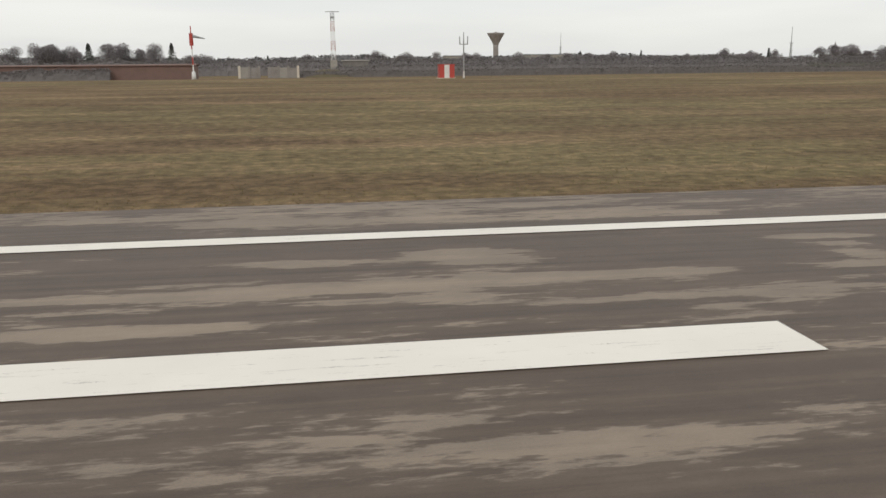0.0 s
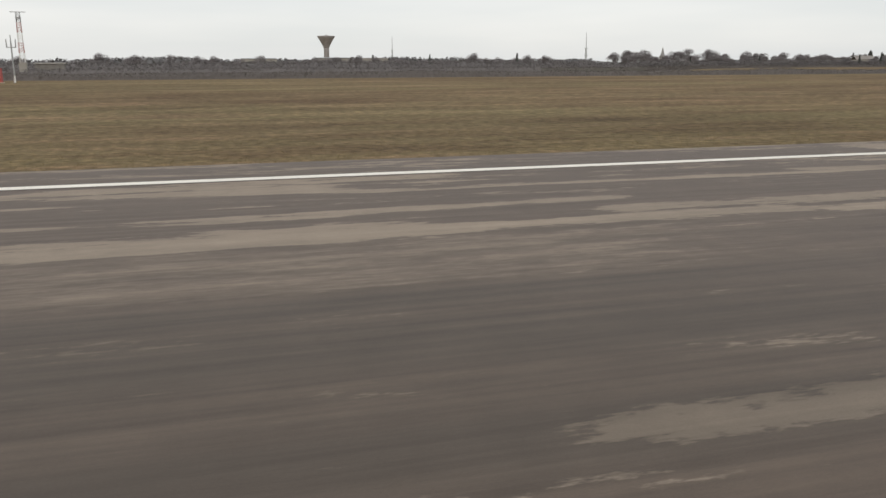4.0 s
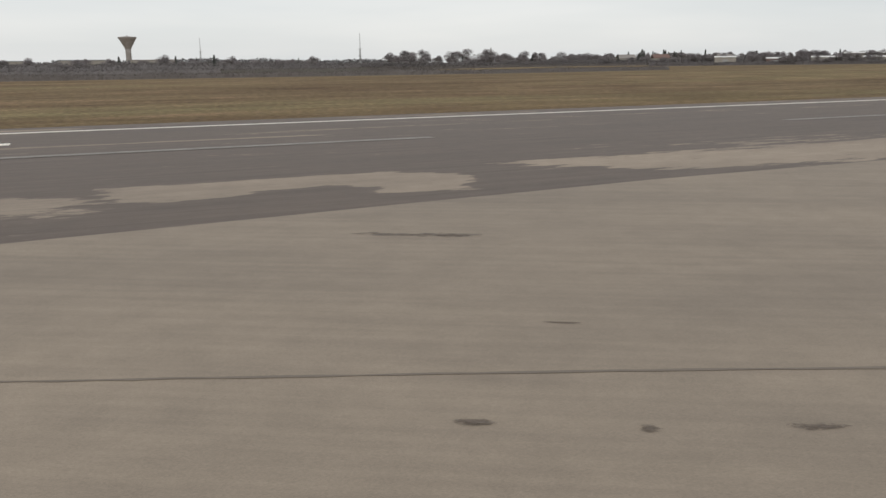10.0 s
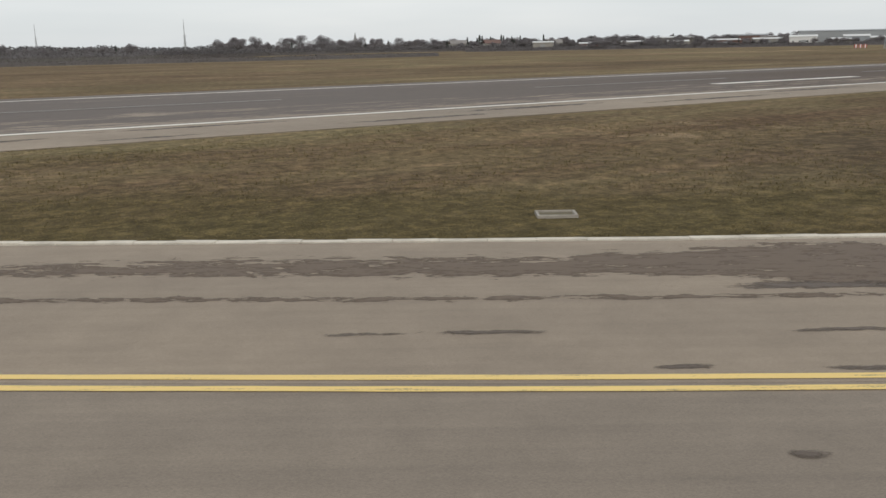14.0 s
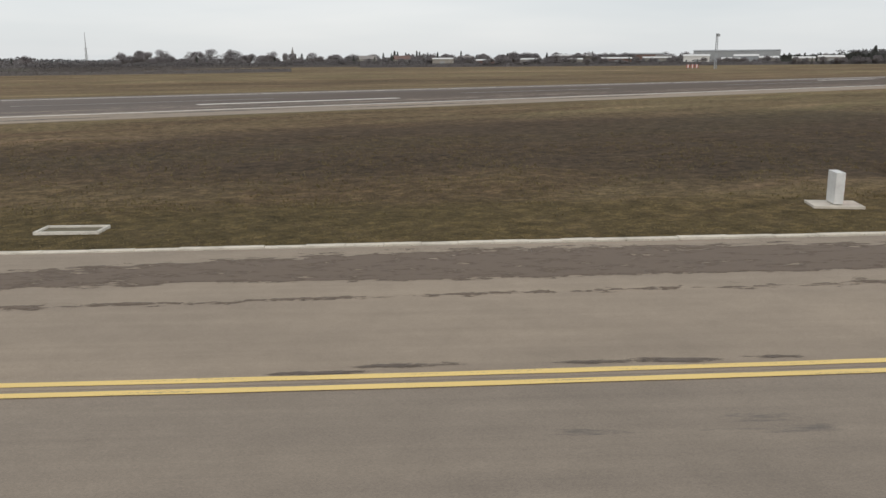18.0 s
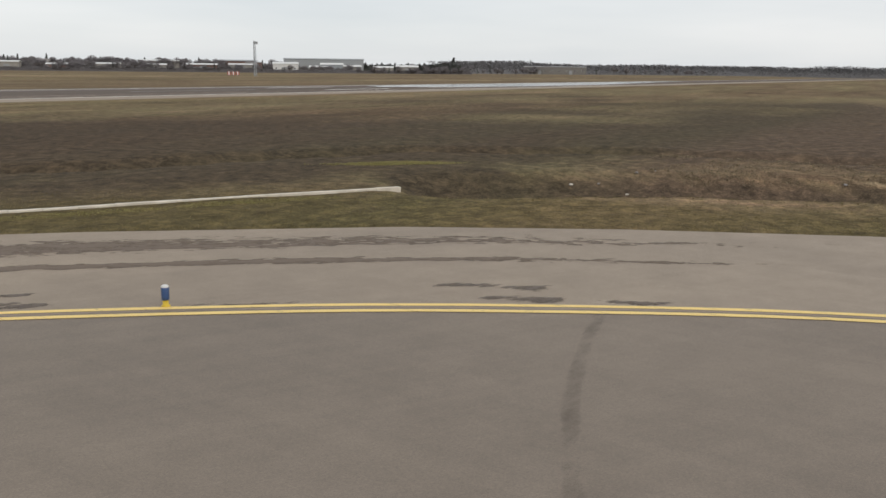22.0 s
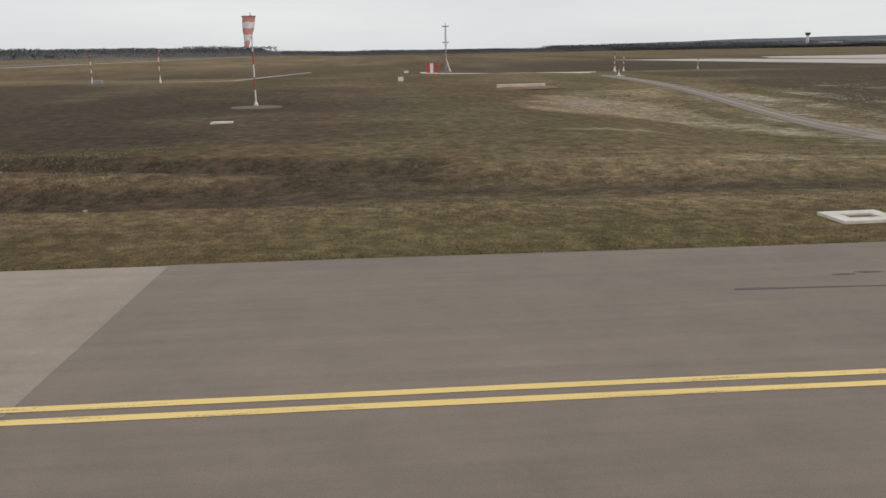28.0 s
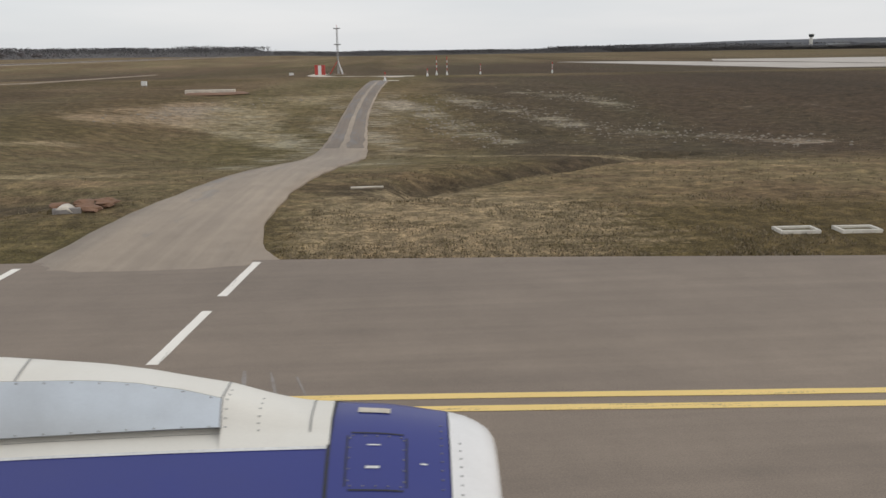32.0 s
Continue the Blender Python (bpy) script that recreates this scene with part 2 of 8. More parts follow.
def earth(name):
    """Winter grassland: the mesh carries how green, how pale and how dark each place is; noise breaks it up."""
    m, n, l, b = nodes_of(name)
    tc = n.new("ShaderNodeTexCoord").outputs["Object"]

    def attr(key):
        a = n.new("ShaderNodeAttribute")
        a.attribute_name = key
        return a.outputs["Fac"]
    big = noise_node(n, l, tc, 0.035, 5.0, 0.6, (3.0, 1.0))
    streak = noise_node(n, l, tc, 0.17, 6.0, 0.68, (4.0, 1.0))
    streak_s = noise_node(n, l, tc, 0.3, 6.0, 0.7, (1.0, 2.6))
    turned = attr("turned")
    ruts = mix_node(n, l, turned, streak, noise_node(n, l, tc, 1.2, 6.0, 0.72, (0.55, 3.2)))
    streak = mix_node(n, l, turned, streak, streak_s)
    leafy = noise_node(n, l, tc, 1.3, 4.0, 0.7)
    mid = noise_node(n, l, tc, 0.4, 6.0, 0.65)
    fine = noise_node(n, l, tc, 3.5, 6.0, 0.75)
    tuft = noise_node(n, l, tc, 14.0, 4.0, 0.7)
    base = ramp_node(n, l, big, [(0.3, (0.150, 0.108, 0.069)), (0.5, (0.202, 0.149, 0.094)), (0.72, (0.243, 0.187, 0.116))])
    base = mix_node(n, l, 1.0, base, ramp_node(n, l, streak, [(0.3, (0.62, 0.6, 0.58)), (0.44, (0.9, 0.85, 0.82)), (0.53, (1.02, 1.05, 0.95)), (0.66, (1.4, 1.3, 1.3))]), 'MULTIPLY')
    v = math_node(n, l, 'SUBTRACT', math_node(n, l, 'ADD', mid, fine), 1.0)

    def weigh(key, gain=1.3):
        a = math_node(n, l, 'ADD', attr(key), math_node(n, l, 'MULTIPLY', v, gain))
        a = math_node(n, l, 'MULTIPLY', a, attr(key))
        return math_node(n, l, 'MULTIPLY', a, 1.0, True)
    c = mix_node(n, l, weigh("green", 2.0), base, (0.128, 0.0985, 0.047))
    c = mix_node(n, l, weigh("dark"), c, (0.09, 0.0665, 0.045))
    def streaky(key, gain):
        a = math_node(n, l, 'ADD', attr(key), math_node(n, l, 'MULTIPLY', math_node(n, l, 'SUBTRACT', ruts, 0.52), gain))
        a = math_node(n, l, 'ADD', a, math_node(n, l, 'MULTIPLY', v, 0.9))
        a = math_node(n, l, 'MULTIPLY', math_node(n, l, 'SUBTRACT', a, 0.3), attr(key))
        return math_node(n, l, 'MULTIPLY', a, 2.2, True)
    c = mix_node(n, l, streaky("pale", 3.0), c, (0.31, 0.236, 0.15))
    c = mix_node(n, l, streaky("mud", 3.5), c, (0.335, 0.282, 0.216))
    g = ramp_node(n, l, math_node(n, l, 'ADD', math_node(n, l, 'MULTIPLY', fine, 0.6), math_node(n, l, 'MULTIPLY', tuft, 0.4)),
                  [(0.38, (0.52, 0.52, 0.5)), (0.5, (0.94, 0.94, 0.92)), (0.62, (1.5, 1.47, 1.4))])
    bands = noise_node(n, l, tc, 0.022, 3.0, 0.55, (7.0, 1.0))
    c = mix_node(n, l, 1.0, c, ramp_node(n, l, bands, [(0.33, (0.76, 0.76, 0.75)), (0.47, (1.0, 0.96, 0.94)), (0.56, (0.98, 1.04, 0.96)), (0.68, (1.3, 1.24, 1.26))]), 'MULTIPLY')
    c = mix_node(n, l, attr("coarse"), c, mix_node(n, l, 1.0, c, g, 'MULTIPLY'))
    c = mix_node(n, l, 1.0, c, ramp_node(n, l, leafy, [(0.32, (0.6, 0.6, 0.58)), (0.5, (0.98, 0.98, 0.98)), (0.66, (1.5, 1.45, 1.4))]), 'MULTIPLY')
    l.new(c, b.inputs["Base Color"])
    b.inputs["Roughness"].default_value = 0.95
    b.inputs["Specular IOR Level"].default_value = 0.1
    bump_node(n, l, b, fine, 0.6, 0.15)
    return m


def blades(name, tones):
    m, n, l, b = nodes_of(name)
    r = n.new("ShaderNodeNewGeometry").outputs["Random Per Island"]
    k = len(tones) - 1
    c = ramp_node(n, l, r, [(i / k, t) for i, t in enumerate(tones)])
    l.new(c, b.inputs["Base Color"])
    b.inputs["Roughness"].default_value = 0.9
    b.inputs["Specular IOR Level"].default_value = 0.1
    return m


M_RUNWAY = pavement("runway_asphalt", (0.340, 0.276, 0.216), (0.124, 0.0925, 0.0715), 5.0, None, 0, 1, 0.5, wet_rough=0.6, gloss=0.24)
M_TAXI = pavement("taxiway_asphalt", (0.292, 0.237, 0.182), (0.112, 0.090, 0.070), 6.0,
                  [(0.0, 0.80), (1.0, 0.80)], -600, 30, 0.47, radians(-31), 0.5, (-96, -150, radians(-90), (0.203, 0.161, 0.128)))
M_SHOULDER = pavement("shoulder_asphalt", (0.345, 0.277, 0.209), (0.125, 0.101, 0.079), 6.0,
                      [(0.0, 0.86), (1.0, 0.86)], -600, 30, 0.47, radians(-31), 0.4, (-96, -150, radians(-90), (0.366, 0.298, 0.235)), gloss=0.3)
M_SOUTH = pavement("older_asphalt", (0.265, 0.210, 0.163), (0.13, 0.107, 0.09), 6.0, [(0.0, 0.86), (1.0, 0.86)], -600, 30, 0.47, radians(-90), 0.5)
M_WORNTAR = pavement("worn_asphalt", (0.243, 0.192, 0.149), (0.115, 0.094, 0.078), 6.0, [(0.0, 0.86), (1.0, 0.86)], -600, 30, 0.47, radians(-90), 0.5)


def damp_film(name, tone):
    """Moisture lying in broken streaks: see-through where the asphalt is dry. The mesh gives the way along the edge and off it."""
    m, n, l, b = nodes_of(name)
    a, o = n.new("ShaderNodeAttribute"), n.new("ShaderNodeAttribute")
    a.attribute_name, o.attribute_name = "along", "off"
    cx = n.new("ShaderNodeCombineXYZ")
    l.new(a.outputs["Fac"], cx.inputs[0])
    l.new(o.outputs["Fac"], cx.inputs[1])
    v = cx.outputs[0]
    tc = n.new("ShaderNodeTexCoord").outputs["Object"]
    n1 = noise_node(n, l, v, 1.9, 7.0, 0.72, (2.0, 0.8))
    n3 = noise_node(n, l, v, 4.6, 4.0, 0.7, (2.2, 0.8))
    k = n.new("ShaderNodeAttribute")
    k.attribute_name = "wet"
    q = math_node(n, l, 'ADD', math_node(n, l, 'MULTIPLY', n1, 0.66), math_node(n, l, 'MULTIPLY', n3, 0.34))
    q = math_node(n, l, 'ADD', q, k.outputs["Fac"])
    f = ramp_node(n, l, q, [(0.475, (0, 0, 0)), (0.505, (0.6,) * 3), (0.56, (1, 1, 1))])
    grain = noise_node(n, l, tc, 55.0, 3.0, 0.7)
    c = mix_node(n, l, 1.0, tone, ramp_node(n, l, grain, [(0.25, (0.75,) * 3), (0.75, (1.25,) * 3)]), 'MULTIPLY')
    l.new(c, b.inputs["Base Color"])
    b.inputs["Roughness"].default_value = 0.6
    b.inputs["Specular IOR Level"].default_value = 0.08
    tr = n.new("ShaderNodeBsdfTransparent")
    mx = n.new("ShaderNodeMixShader")
    l.new(f, mx.inputs[0])
    l.new(tr.outputs[0], mx.inputs[1])
    l.new(b.outputs[0], mx.inputs[2])
    l.new(mx.outputs[0], n["Material Output"].inputs["Surface"])
    return m


def damp_spot_film(name, tone, turn, broken=1.0, soft=False):
    """A ragged damp patch: the mesh gives how far inside the patch a place is."""
    m, n, l, b = nodes_of(name)
    at = n.new("ShaderNodeAttribute")
    at.attribute_name = "core"
    tc = n.new("ShaderNodeTexCoord").outputs["Object"]
    n1 = noise_node(n, l, tc, 1.5, 7.0, 0.7, (2.2, 0.8), turn)
    n2 = noise_node(n, l, tc, 7.0, 4.0, 0.7, (2.0, 0.8), turn)
    q = math_node(n, l, 'ADD', math_node(n, l, 'MULTIPLY', n1, 2.6 * broken), math_node(n, l, 'MULTIPLY', n2, 0.8 * broken))
    q = math_node(n, l, 'ADD', math_node(n, l, 'SUBTRACT', q, 1.7 * broken), at.outputs["Fac"])
    f = ramp_node(n, l, q, [(0.0, (0, 0, 0)), (0.5, (0.3,) * 3), (0.95, (0.75,) * 3)] if soft else [(0.38, (0, 0, 0)), (0.54, (0.5,) * 3), (0.9, (1, 1, 1))])
    grain = noise_node(n, l, tc, 55.0, 3.0, 0.7)
    l.new(mix_node(n, l, 1.0, tone, ramp_node(n, l, grain, [(0.25, (0.75,) * 3), (0.75, (1.25,) * 3)]), 'MULTIPLY'), b.inputs["Base Color"])
    b.inputs["Roughness"].default_value = 0.62
    b.inputs["Specular IOR Level"].default_value = 0.14
    tr = n.new("ShaderNodeBsdfTransparent")
    mx = n.new("ShaderNodeMixShader")
    l.new(f, mx.inputs[0])
    l.new(tr.outputs[0], mx.inputs[1])
    l.new(b.outputs[0], mx.inputs[2])
    l.new(mx.outputs[0], n["Material Output"].inputs["Surface"])
    return m


M_SPOT = damp_spot_film("damp_spot", (0.148, 0.117, 0.094), radians(-31))
M_SPOT_S = damp_spot_film("damp_spot_south", (0.148, 0.121, 0.099), radians(-90))
M_JOINT = damp_spot_film("fuzzy_tar", (0.125, 0.1, 0.082), 0.0, 0.5, True)
M_LACE = damp_spot_film("lacy_damp", (0.148, 0.117, 0.094), radians(-31), 1.7)
M_SEAL = damp_spot_film("faded_tar", (0.12, 0.1, 0.084), 0.0)
M_WATER = paint("standing_water", (0.06, 0.062, 0.062), 0.1, 0, 0.1, 0.3, 3.0)
M_WATER.node_tree.nodes["Principled BSDF"].inputs["Specular IOR Level"].default_value = 1.0
M_FILM = damp_film("damp_film", (0.178, 0.134, 0.1))
M_ROAD = pavement("service_road", (0.375, 0.303, 0.232), (0.235, 0.19, 0.145), 4.0, [(0, 0.7), (1, 0.7)], -300, 0, 0.5, 0.0, 0.6)
M_TRACK = pavement("wheel_track", (0.235, 0.187, 0.146), (0.15, 0.119, 0.095), 4.0, [(0, 0.55), (1, 0.55)], -300, 0, 0.5, 0.0, 0.6)
M_SCUFF = worn_marking("pale_scuff", (0.30, 0.265, 0.235), (0.22, 0.18, 0.145), 0.12, radians(-40))
M_WHITE = worn_marking("white_marking", (0.95, 0.885, 0.79), (0.2, 0.17, 0.14), -0.02)
M_WORN = worn_marking("worn_white_marking", (0.42, 0.385, 0.345), (0.12, 0.108, 0.095), 0.16)
M_YELLOW = worn_marking("yellow_marking", (0.93, 0.665, 0.23), (0.2, 0.17, 0.12), 0.015, radians(-31))
M_YELLOW_S = worn_marking("yellow_marking_south", (0.93, 0.665, 0.23), (0.2, 0.17, 0.12), 0.015, radians(-90))
M_RED = paint("red_marking", (0.36, 0.07, 0.05), 0.6, 0, 0.2)
M_TAR = paint("tar_seal", (0.09, 0.074, 0.062), 0.65, 0, 0.5, 2.0, 40.0, (0.12, 0.1, 0.08))
M_RUBBER = worn_marking("rubber_mark", (0.062, 0.052, 0.044), (0.17, 0.138, 0.11), 0.04)
M_FAINT = worn_marking("faint_rubber", (0.115, 0.092, 0.074), (0.25, 0.203, 0.16), 0.13)
M_CRACK = paint("sealed_crack", (0.175, 0.141, 0.109), 0.7, 0, 0.7, 2.0, 40.0, (0.22, 0.178, 0.138))
M_KERB = paint("kerb_concrete", (0.78, 0.70, 0.58), 0.85, 0, 0.4, 1.3, 30.0)
M_CONC = paint("concrete", (0.70, 0.63, 0.53), 0.85, 0, 0.35, 2.0, 30.0)
M_APRON = paint("pale_concrete", (0.55, 0.495, 0.435), 0.85, 0, 0.3, 0.05, 4.0)
M_EARTH = earth("winter_grassland")
M_MOSS = blades("mossy_grass", [(0.30, 0.27, 0.10), (0.36, 0.32, 0.13), (0.2, 0.175, 0.075), (0.42, 0.37, 0.17)])
M_GRASS = blades("grass_blades", [(0.15, 0.121, 0.056), (0.168, 0.135, 0.062), (0.198, 0.155, 0.076), (0.26, 0.205, 0.115), (0.168, 0.127, 0.066), (0.15, 0.125, 0.054)])
M_DRY = blades("dry_grass", [(0.30, 0.235, 0.155), (0.18, 0.14, 0.09), (0.11, 0.09, 0.06), (0.38, 0.305, 0.205), (0.13, 0.11, 0.06)])
# twig, hedge and needle tones are paled to grey to imitate distance haze
M_TWIG_HAZE = blades("hazed_twigs", [(0.205, 0.19, 0.193), (0.26, 0.24, 0.242), (0.32, 0.295, 0.298)])
M_HEDGE_HAZE = blades("hazed_hedge", [(0.142, 0.131, 0.132), (0.175, 0.161, 0.161), (0.209, 0.193, 0.189), (0.166, 0.163, 0.15)])
M_FIR_HAZE = blades("hazed_needles", [(0.076, 0.083, 0.074), (0.1, 0.106, 0.095), (0.129, 0.133, 0.122)])
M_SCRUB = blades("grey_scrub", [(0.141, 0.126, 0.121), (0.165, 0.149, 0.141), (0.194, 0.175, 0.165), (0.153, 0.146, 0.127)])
M_BARK = paint("bark", (0.13, 0.115, 0.105), 0.9)
# distance haze is put into the neutral grey of these woods
M_FAR_HAZE = blades("far_woods", [(0.122, 0.118, 0.121), (0.147, 0.142, 0.143), (0.175, 0.169, 0.167)])
M_REDP = paint("red_paint", (0.50, 0.06, 0.045), 0.55, 0, 0.2)
M_FADED = paint("faded_red_paint", (0.42, 0.15, 0.12), 0.6, 0, 0.3)
M_WHITEP = paint("white_paint", (0.78, 0.77, 0.74), 0.5, 0, 0.2)
M_STEEL = paint("galvanised_steel", (0.42, 0.42, 0.41), 0.5, 0.4, 0.2)
M_DULL = paint("dull_boards", (0.24, 0.225, 0.205), 0.85, 0, 0.5, 0.5, 6.0)
M_GREYP = paint("grey_paint", (0.35, 0.36, 0.36), 0.6)
M_BLUEP = paint("blue_paint", (0.035, 0.085, 0.22), 0.45, 0, 0.1)
M_YELP = paint("yellow_paint", (0.72, 0.50, 0.04), 0.5, 0, 0.15)
M_DARK = paint("dark_paint", (0.03, 0.03, 0.03), 0.5)
M_BRICK = paint("brick_wall", (0.205, 0.128, 0.108), 0.9, 0, 0.4, 0.6, 12.0)
M_WALL = paint("rendered_wall", (0.36, 0.34, 0.305), 0.85, 0, 0.3, 0.4, 8.0)
M_PALE = paint("pale_cladding", (0.37, 0.39, 0.405), 0.5, 0, 0.2, 0.3, 6.0)
M_ROOF = paint("roof_sheet", (0.30, 0.29, 0.28), 0.7, 0, 0.3, 0.3, 6.0)
M_TOWER = paint("weathered_concrete", (0.31, 0.285, 0.265), 0.9, 0, 0.35, 0.3, 6.0)
# the blue grey of the ridge is distance haze mixed into its colour
M_HILL_HAZE = paint("hazed_hillside", (0.108, 0.113, 0.125), 0.95, 0, 0.6, 0.012, 0.08, (0.17, 0.162, 0.145), grain=2.5)
M_GLASS = paint("window_glass", (0.05, 0.06, 0.07), 0.15)
M_FABRIC_R = paint("red_fabric", (0.60, 0.25, 0.21), 0.8, 0, 0.25)
M_FABRIC_W = paint("white_fabric", (0.70, 0.68, 0.65), 0.8, 0, 0.25)
M_COWL = paint("blue_cowl_paint", (0.045, 0.055, 0.23), 0.32, 0.0, 0.08, 1.5, 90.0, grain=0.2)
M_CREAM = paint("cream_cowl_paint", (0.82, 0.785, 0.70), 0.35, 0.0, 0.15, 2.0, 90.0, (0.45, 0.38, 0.28), grain=0.2)
M_SILVER = paint("bare_metal_panel", (0.70, 0.74, 0.77), 0.32, 0.7, 0.2, 2.0, 90.0, grain=0.2)
M_LIP = paint("intake_lip_metal", (0.84, 0.825, 0.80), 0.35, 0.0, 0.1, grain=0.2)
M_LIME = paint("whitewash", (0.76, 0.71, 0.62), 0.8, 0, 0.3, 2.0, 30.0)
M_STONE = paint("weathered_frame", (0.42, 0.375, 0.315), 0.9, 0, 0.45, 2.0, 30.0)
M_LID = paint("mossy_lid", (0.17, 0.145, 0.085), 0.9, 0, 0.5, 3.0)
M_MOUND = paint("rough_turf", (0.15, 0.128, 0.075), 0.95, 0, 0.6, 0.5, 8.0, (0.2, 0.16, 0.11))
M_CLOD = paint("dry_clods", (0.29, 0.25, 0.198), 0.95, 0, 0.5, 3.0, 30.0, (0.24, 0.2, 0.15))
M_SOIL = paint("bare_soil", (0.25, 0.138, 0.083), 0.95, 0, 0.5, 1.0, 14.0)


# ---- mesh helpers ----
def mesh_of(name, bm, mat):
    me = bpy.data.meshes.new(name)
    bm.to_mesh(me)
    bm.free()
    if mat:
        me.materials.append(mat)
    return me


def part(name, bm, mat, parent=None, label=""):
    ob = new(name, mesh_of(name, bm, mat))
    ob.parent = parent
    if label:
        ob["label"] = label
    return ob


def thing(name, label, category, x=0.0, y=0.0, z=0.0, rz=0.0, group=""):
    ob = new(name)
    ob.matrix_world = pose(x, y, z, 0, 0, rz)
    ob.empty_display_size = 0.2
    return tagged(ob, label, category, group)


def box(bm, x0, x1, y0, y1, z0, z1, bevel=0.0):
    v = [bm.verts.new((x, y, z)) for z in (z0, z1) for y in (y0, y1) for x in (x0, x1)]
    fs = [bm.faces.new([v[i] for i in q]) for q in ((0, 2, 3, 1), (4, 5, 7, 6), (0, 1, 5, 4), (2, 6, 7, 3), (0, 4, 6, 2), (1, 3, 7, 5))]
    if bevel:
        es = list({e for f in fs for e in f.edges})
        bmesh.ops.bevel(bm, geom=es, offset=bevel, segments=2, affect='EDGES', profile=0.6)
    return bm


def tube(bm, p, q, r0, r1, n=8, caps=True):
    p, q = Vector(p), Vector(q)
    d = (q - p).normalized()
    a = d.orthogonal().normalized()
    b = d.cross(a)
    rings = []
    for c, r in ((p, r0), (q, r1)):
        rings.append([bm.verts.new(c + (a * math.cos(t) + b * math.sin(t)) * r) for t in [2 * math.pi * k / n for k in range(n)]])
    for k in range(n):
        bm.faces.new((rings[0][k], rings[0][(k + 1) % n], rings[1][(k + 1) % n], rings[1][k]))
    if caps:
        bm.faces.new(rings[0][::-1])
        bm.faces.new(rings[1])
    return bm


def lathe(bm, profile, n=24, axis='z', smooth=True, start=0.0, turn=2 * math.pi):
    """profile: (radius, height) pairs turned round the z axis, or round x."""
    closed = abs(turn - 2 * math.pi) < 1e-6
    cnt = n if closed else n + 1
    rings = []
    for r, h in profile:
        ring = []
        for k in range(cnt):
            t = start + turn * k / n
            if axis == 'z':
                ring.append(bm.verts.new((r * math.cos(t), r * math.sin(t), h)))
            else:
                ring.append(bm.verts.new((h, r * math.cos(t), r * math.sin(t))))
        rings.append(ring)
    for i in range(len(rings) - 1):
        for k in range(n):
            j = (k + 1) % cnt
            f = bm.faces.new((rings[i][k], rings[i][j], rings[i + 1][j], rings[i + 1][k]))
            f.smooth = smooth
    return bm


def prism(bm, pts, z0, z1):
    lo = [bm.verts.new((x, y, z0)) for x, y in pts]
    hi = [bm.verts.new((x, y, z1)) for x, y in pts]
    top = bm.faces.new(hi)
    bm.faces.new(lo[::-1])
    for k in range(len(pts)):
        j = (k + 1) % len(pts)
        bm.faces.new((lo[k], lo[j], hi[j], hi[k]))
    bmesh.ops.recalc_face_normals(bm, faces=bm.faces)
    bmesh.ops.triangulate(bm, faces=[top])
    return bm


def smooth_line(pts, step=1.0):
    """A Catmull-Rom curve through the points."""
    p = [Vector((*q, 0)) for q in pts]
    p = [p[0] * 2 - p[1]] + p + [p[-1] * 2 - p[-2]]
    out = []
    for i in range(1, len(p) - 2):
        n = max(2, int((p[i + 1] - p[i]).length / step))
        for k in range(n):
            t = k / n
            a, b, c, d = p[i - 1:i + 3]
            out.append(0.5 * (2 * b + (c - a) * t + (2 * a - 5 * b + 4 * c - d) * t * t + (3 * b - a - 3 * c + d) * t ** 3))
    out.append(p[-2])
    return [(v.x, v.y) for v in out]


def ribbon(bm, line, offset, width, z, thick=0.004, ragged=0.0, rng=None):
    """A flat strip along a line; offset to its left."""
    n = len(line)
    left, right = [], []
    for k in range(n):
        a, b = Vector(line[max(0, k - 1)]), Vector(line[min(n - 1, k + 1)])
        d = (b - a).normalized()
        nx = Vector((-d.y, d.x))
        c = Vector(line[k]) + nx * offset
        j0, j1 = ((rng.uniform(-ragged, ragged), rng.uniform(-ragged, ragged)) if rng else (0, 0))
        left.append(c + nx * (width / 2 + j0))
        right.append(c - nx * (width / 2 + j1))
    tl = [bm.verts.new((p.x, p.y, z)) for p in left]
    tr = [bm.verts.new((p.x, p.y, z)) for p in right]
    bl = [bm.verts.new((p.x, p.y, z - thick)) for p in left]
    br = [bm.verts.new((p.x, p.y, z - thick)) for p in right]
    for k in range(n - 1):
        bm.faces.new((tl[k], tr[k], tr[k + 1], tl[k + 1]))
        bm.faces.new((bl[k], tl[k], tl[k + 1], bl[k + 1]))
        bm.faces.new((tr[k], br[k], br[k + 1], tr[k + 1]))
    bm.faces.new((tl[0], bl[0], br[0], tr[0]))
    bm.faces.new((tr[-1], br[-1], bl[-1], tl[-1]))
    return bm


def value_noise(x, y, seed=0):
    """Smooth lattice noise in 0..1 for numpy arrays."""
    xi, yi = np.floor(x).astype(np.int64), np.floor(y).astype(np.int64)
    fx, fy = x - xi, y - yi
    fx, fy = fx * fx * (3 - 2 * fx), fy * fy * (3 - 2 * fy)

    def h(a, b):
        v = (a * 374761393 + b * 668265263 + seed * 1442695041) & 0x7fffffff
        v = ((v ^ (v >> 13)) * 1274126177) & 0x7fffffff
        return ((v ^ (v >> 16)) & 0xffff) / 65535.0
    return (h(xi, yi) * (1 - fx) + h(xi + 1, yi) * fx) * (1 - fy) + (h(xi, yi + 1) * (1 - fx) + h(xi + 1, yi + 1) * fx) * fy


def sstep(a, b, v):
    t = np.clip((v - a) / (b - a), 0, 1)
    return t * t * (3 - 2 * t)


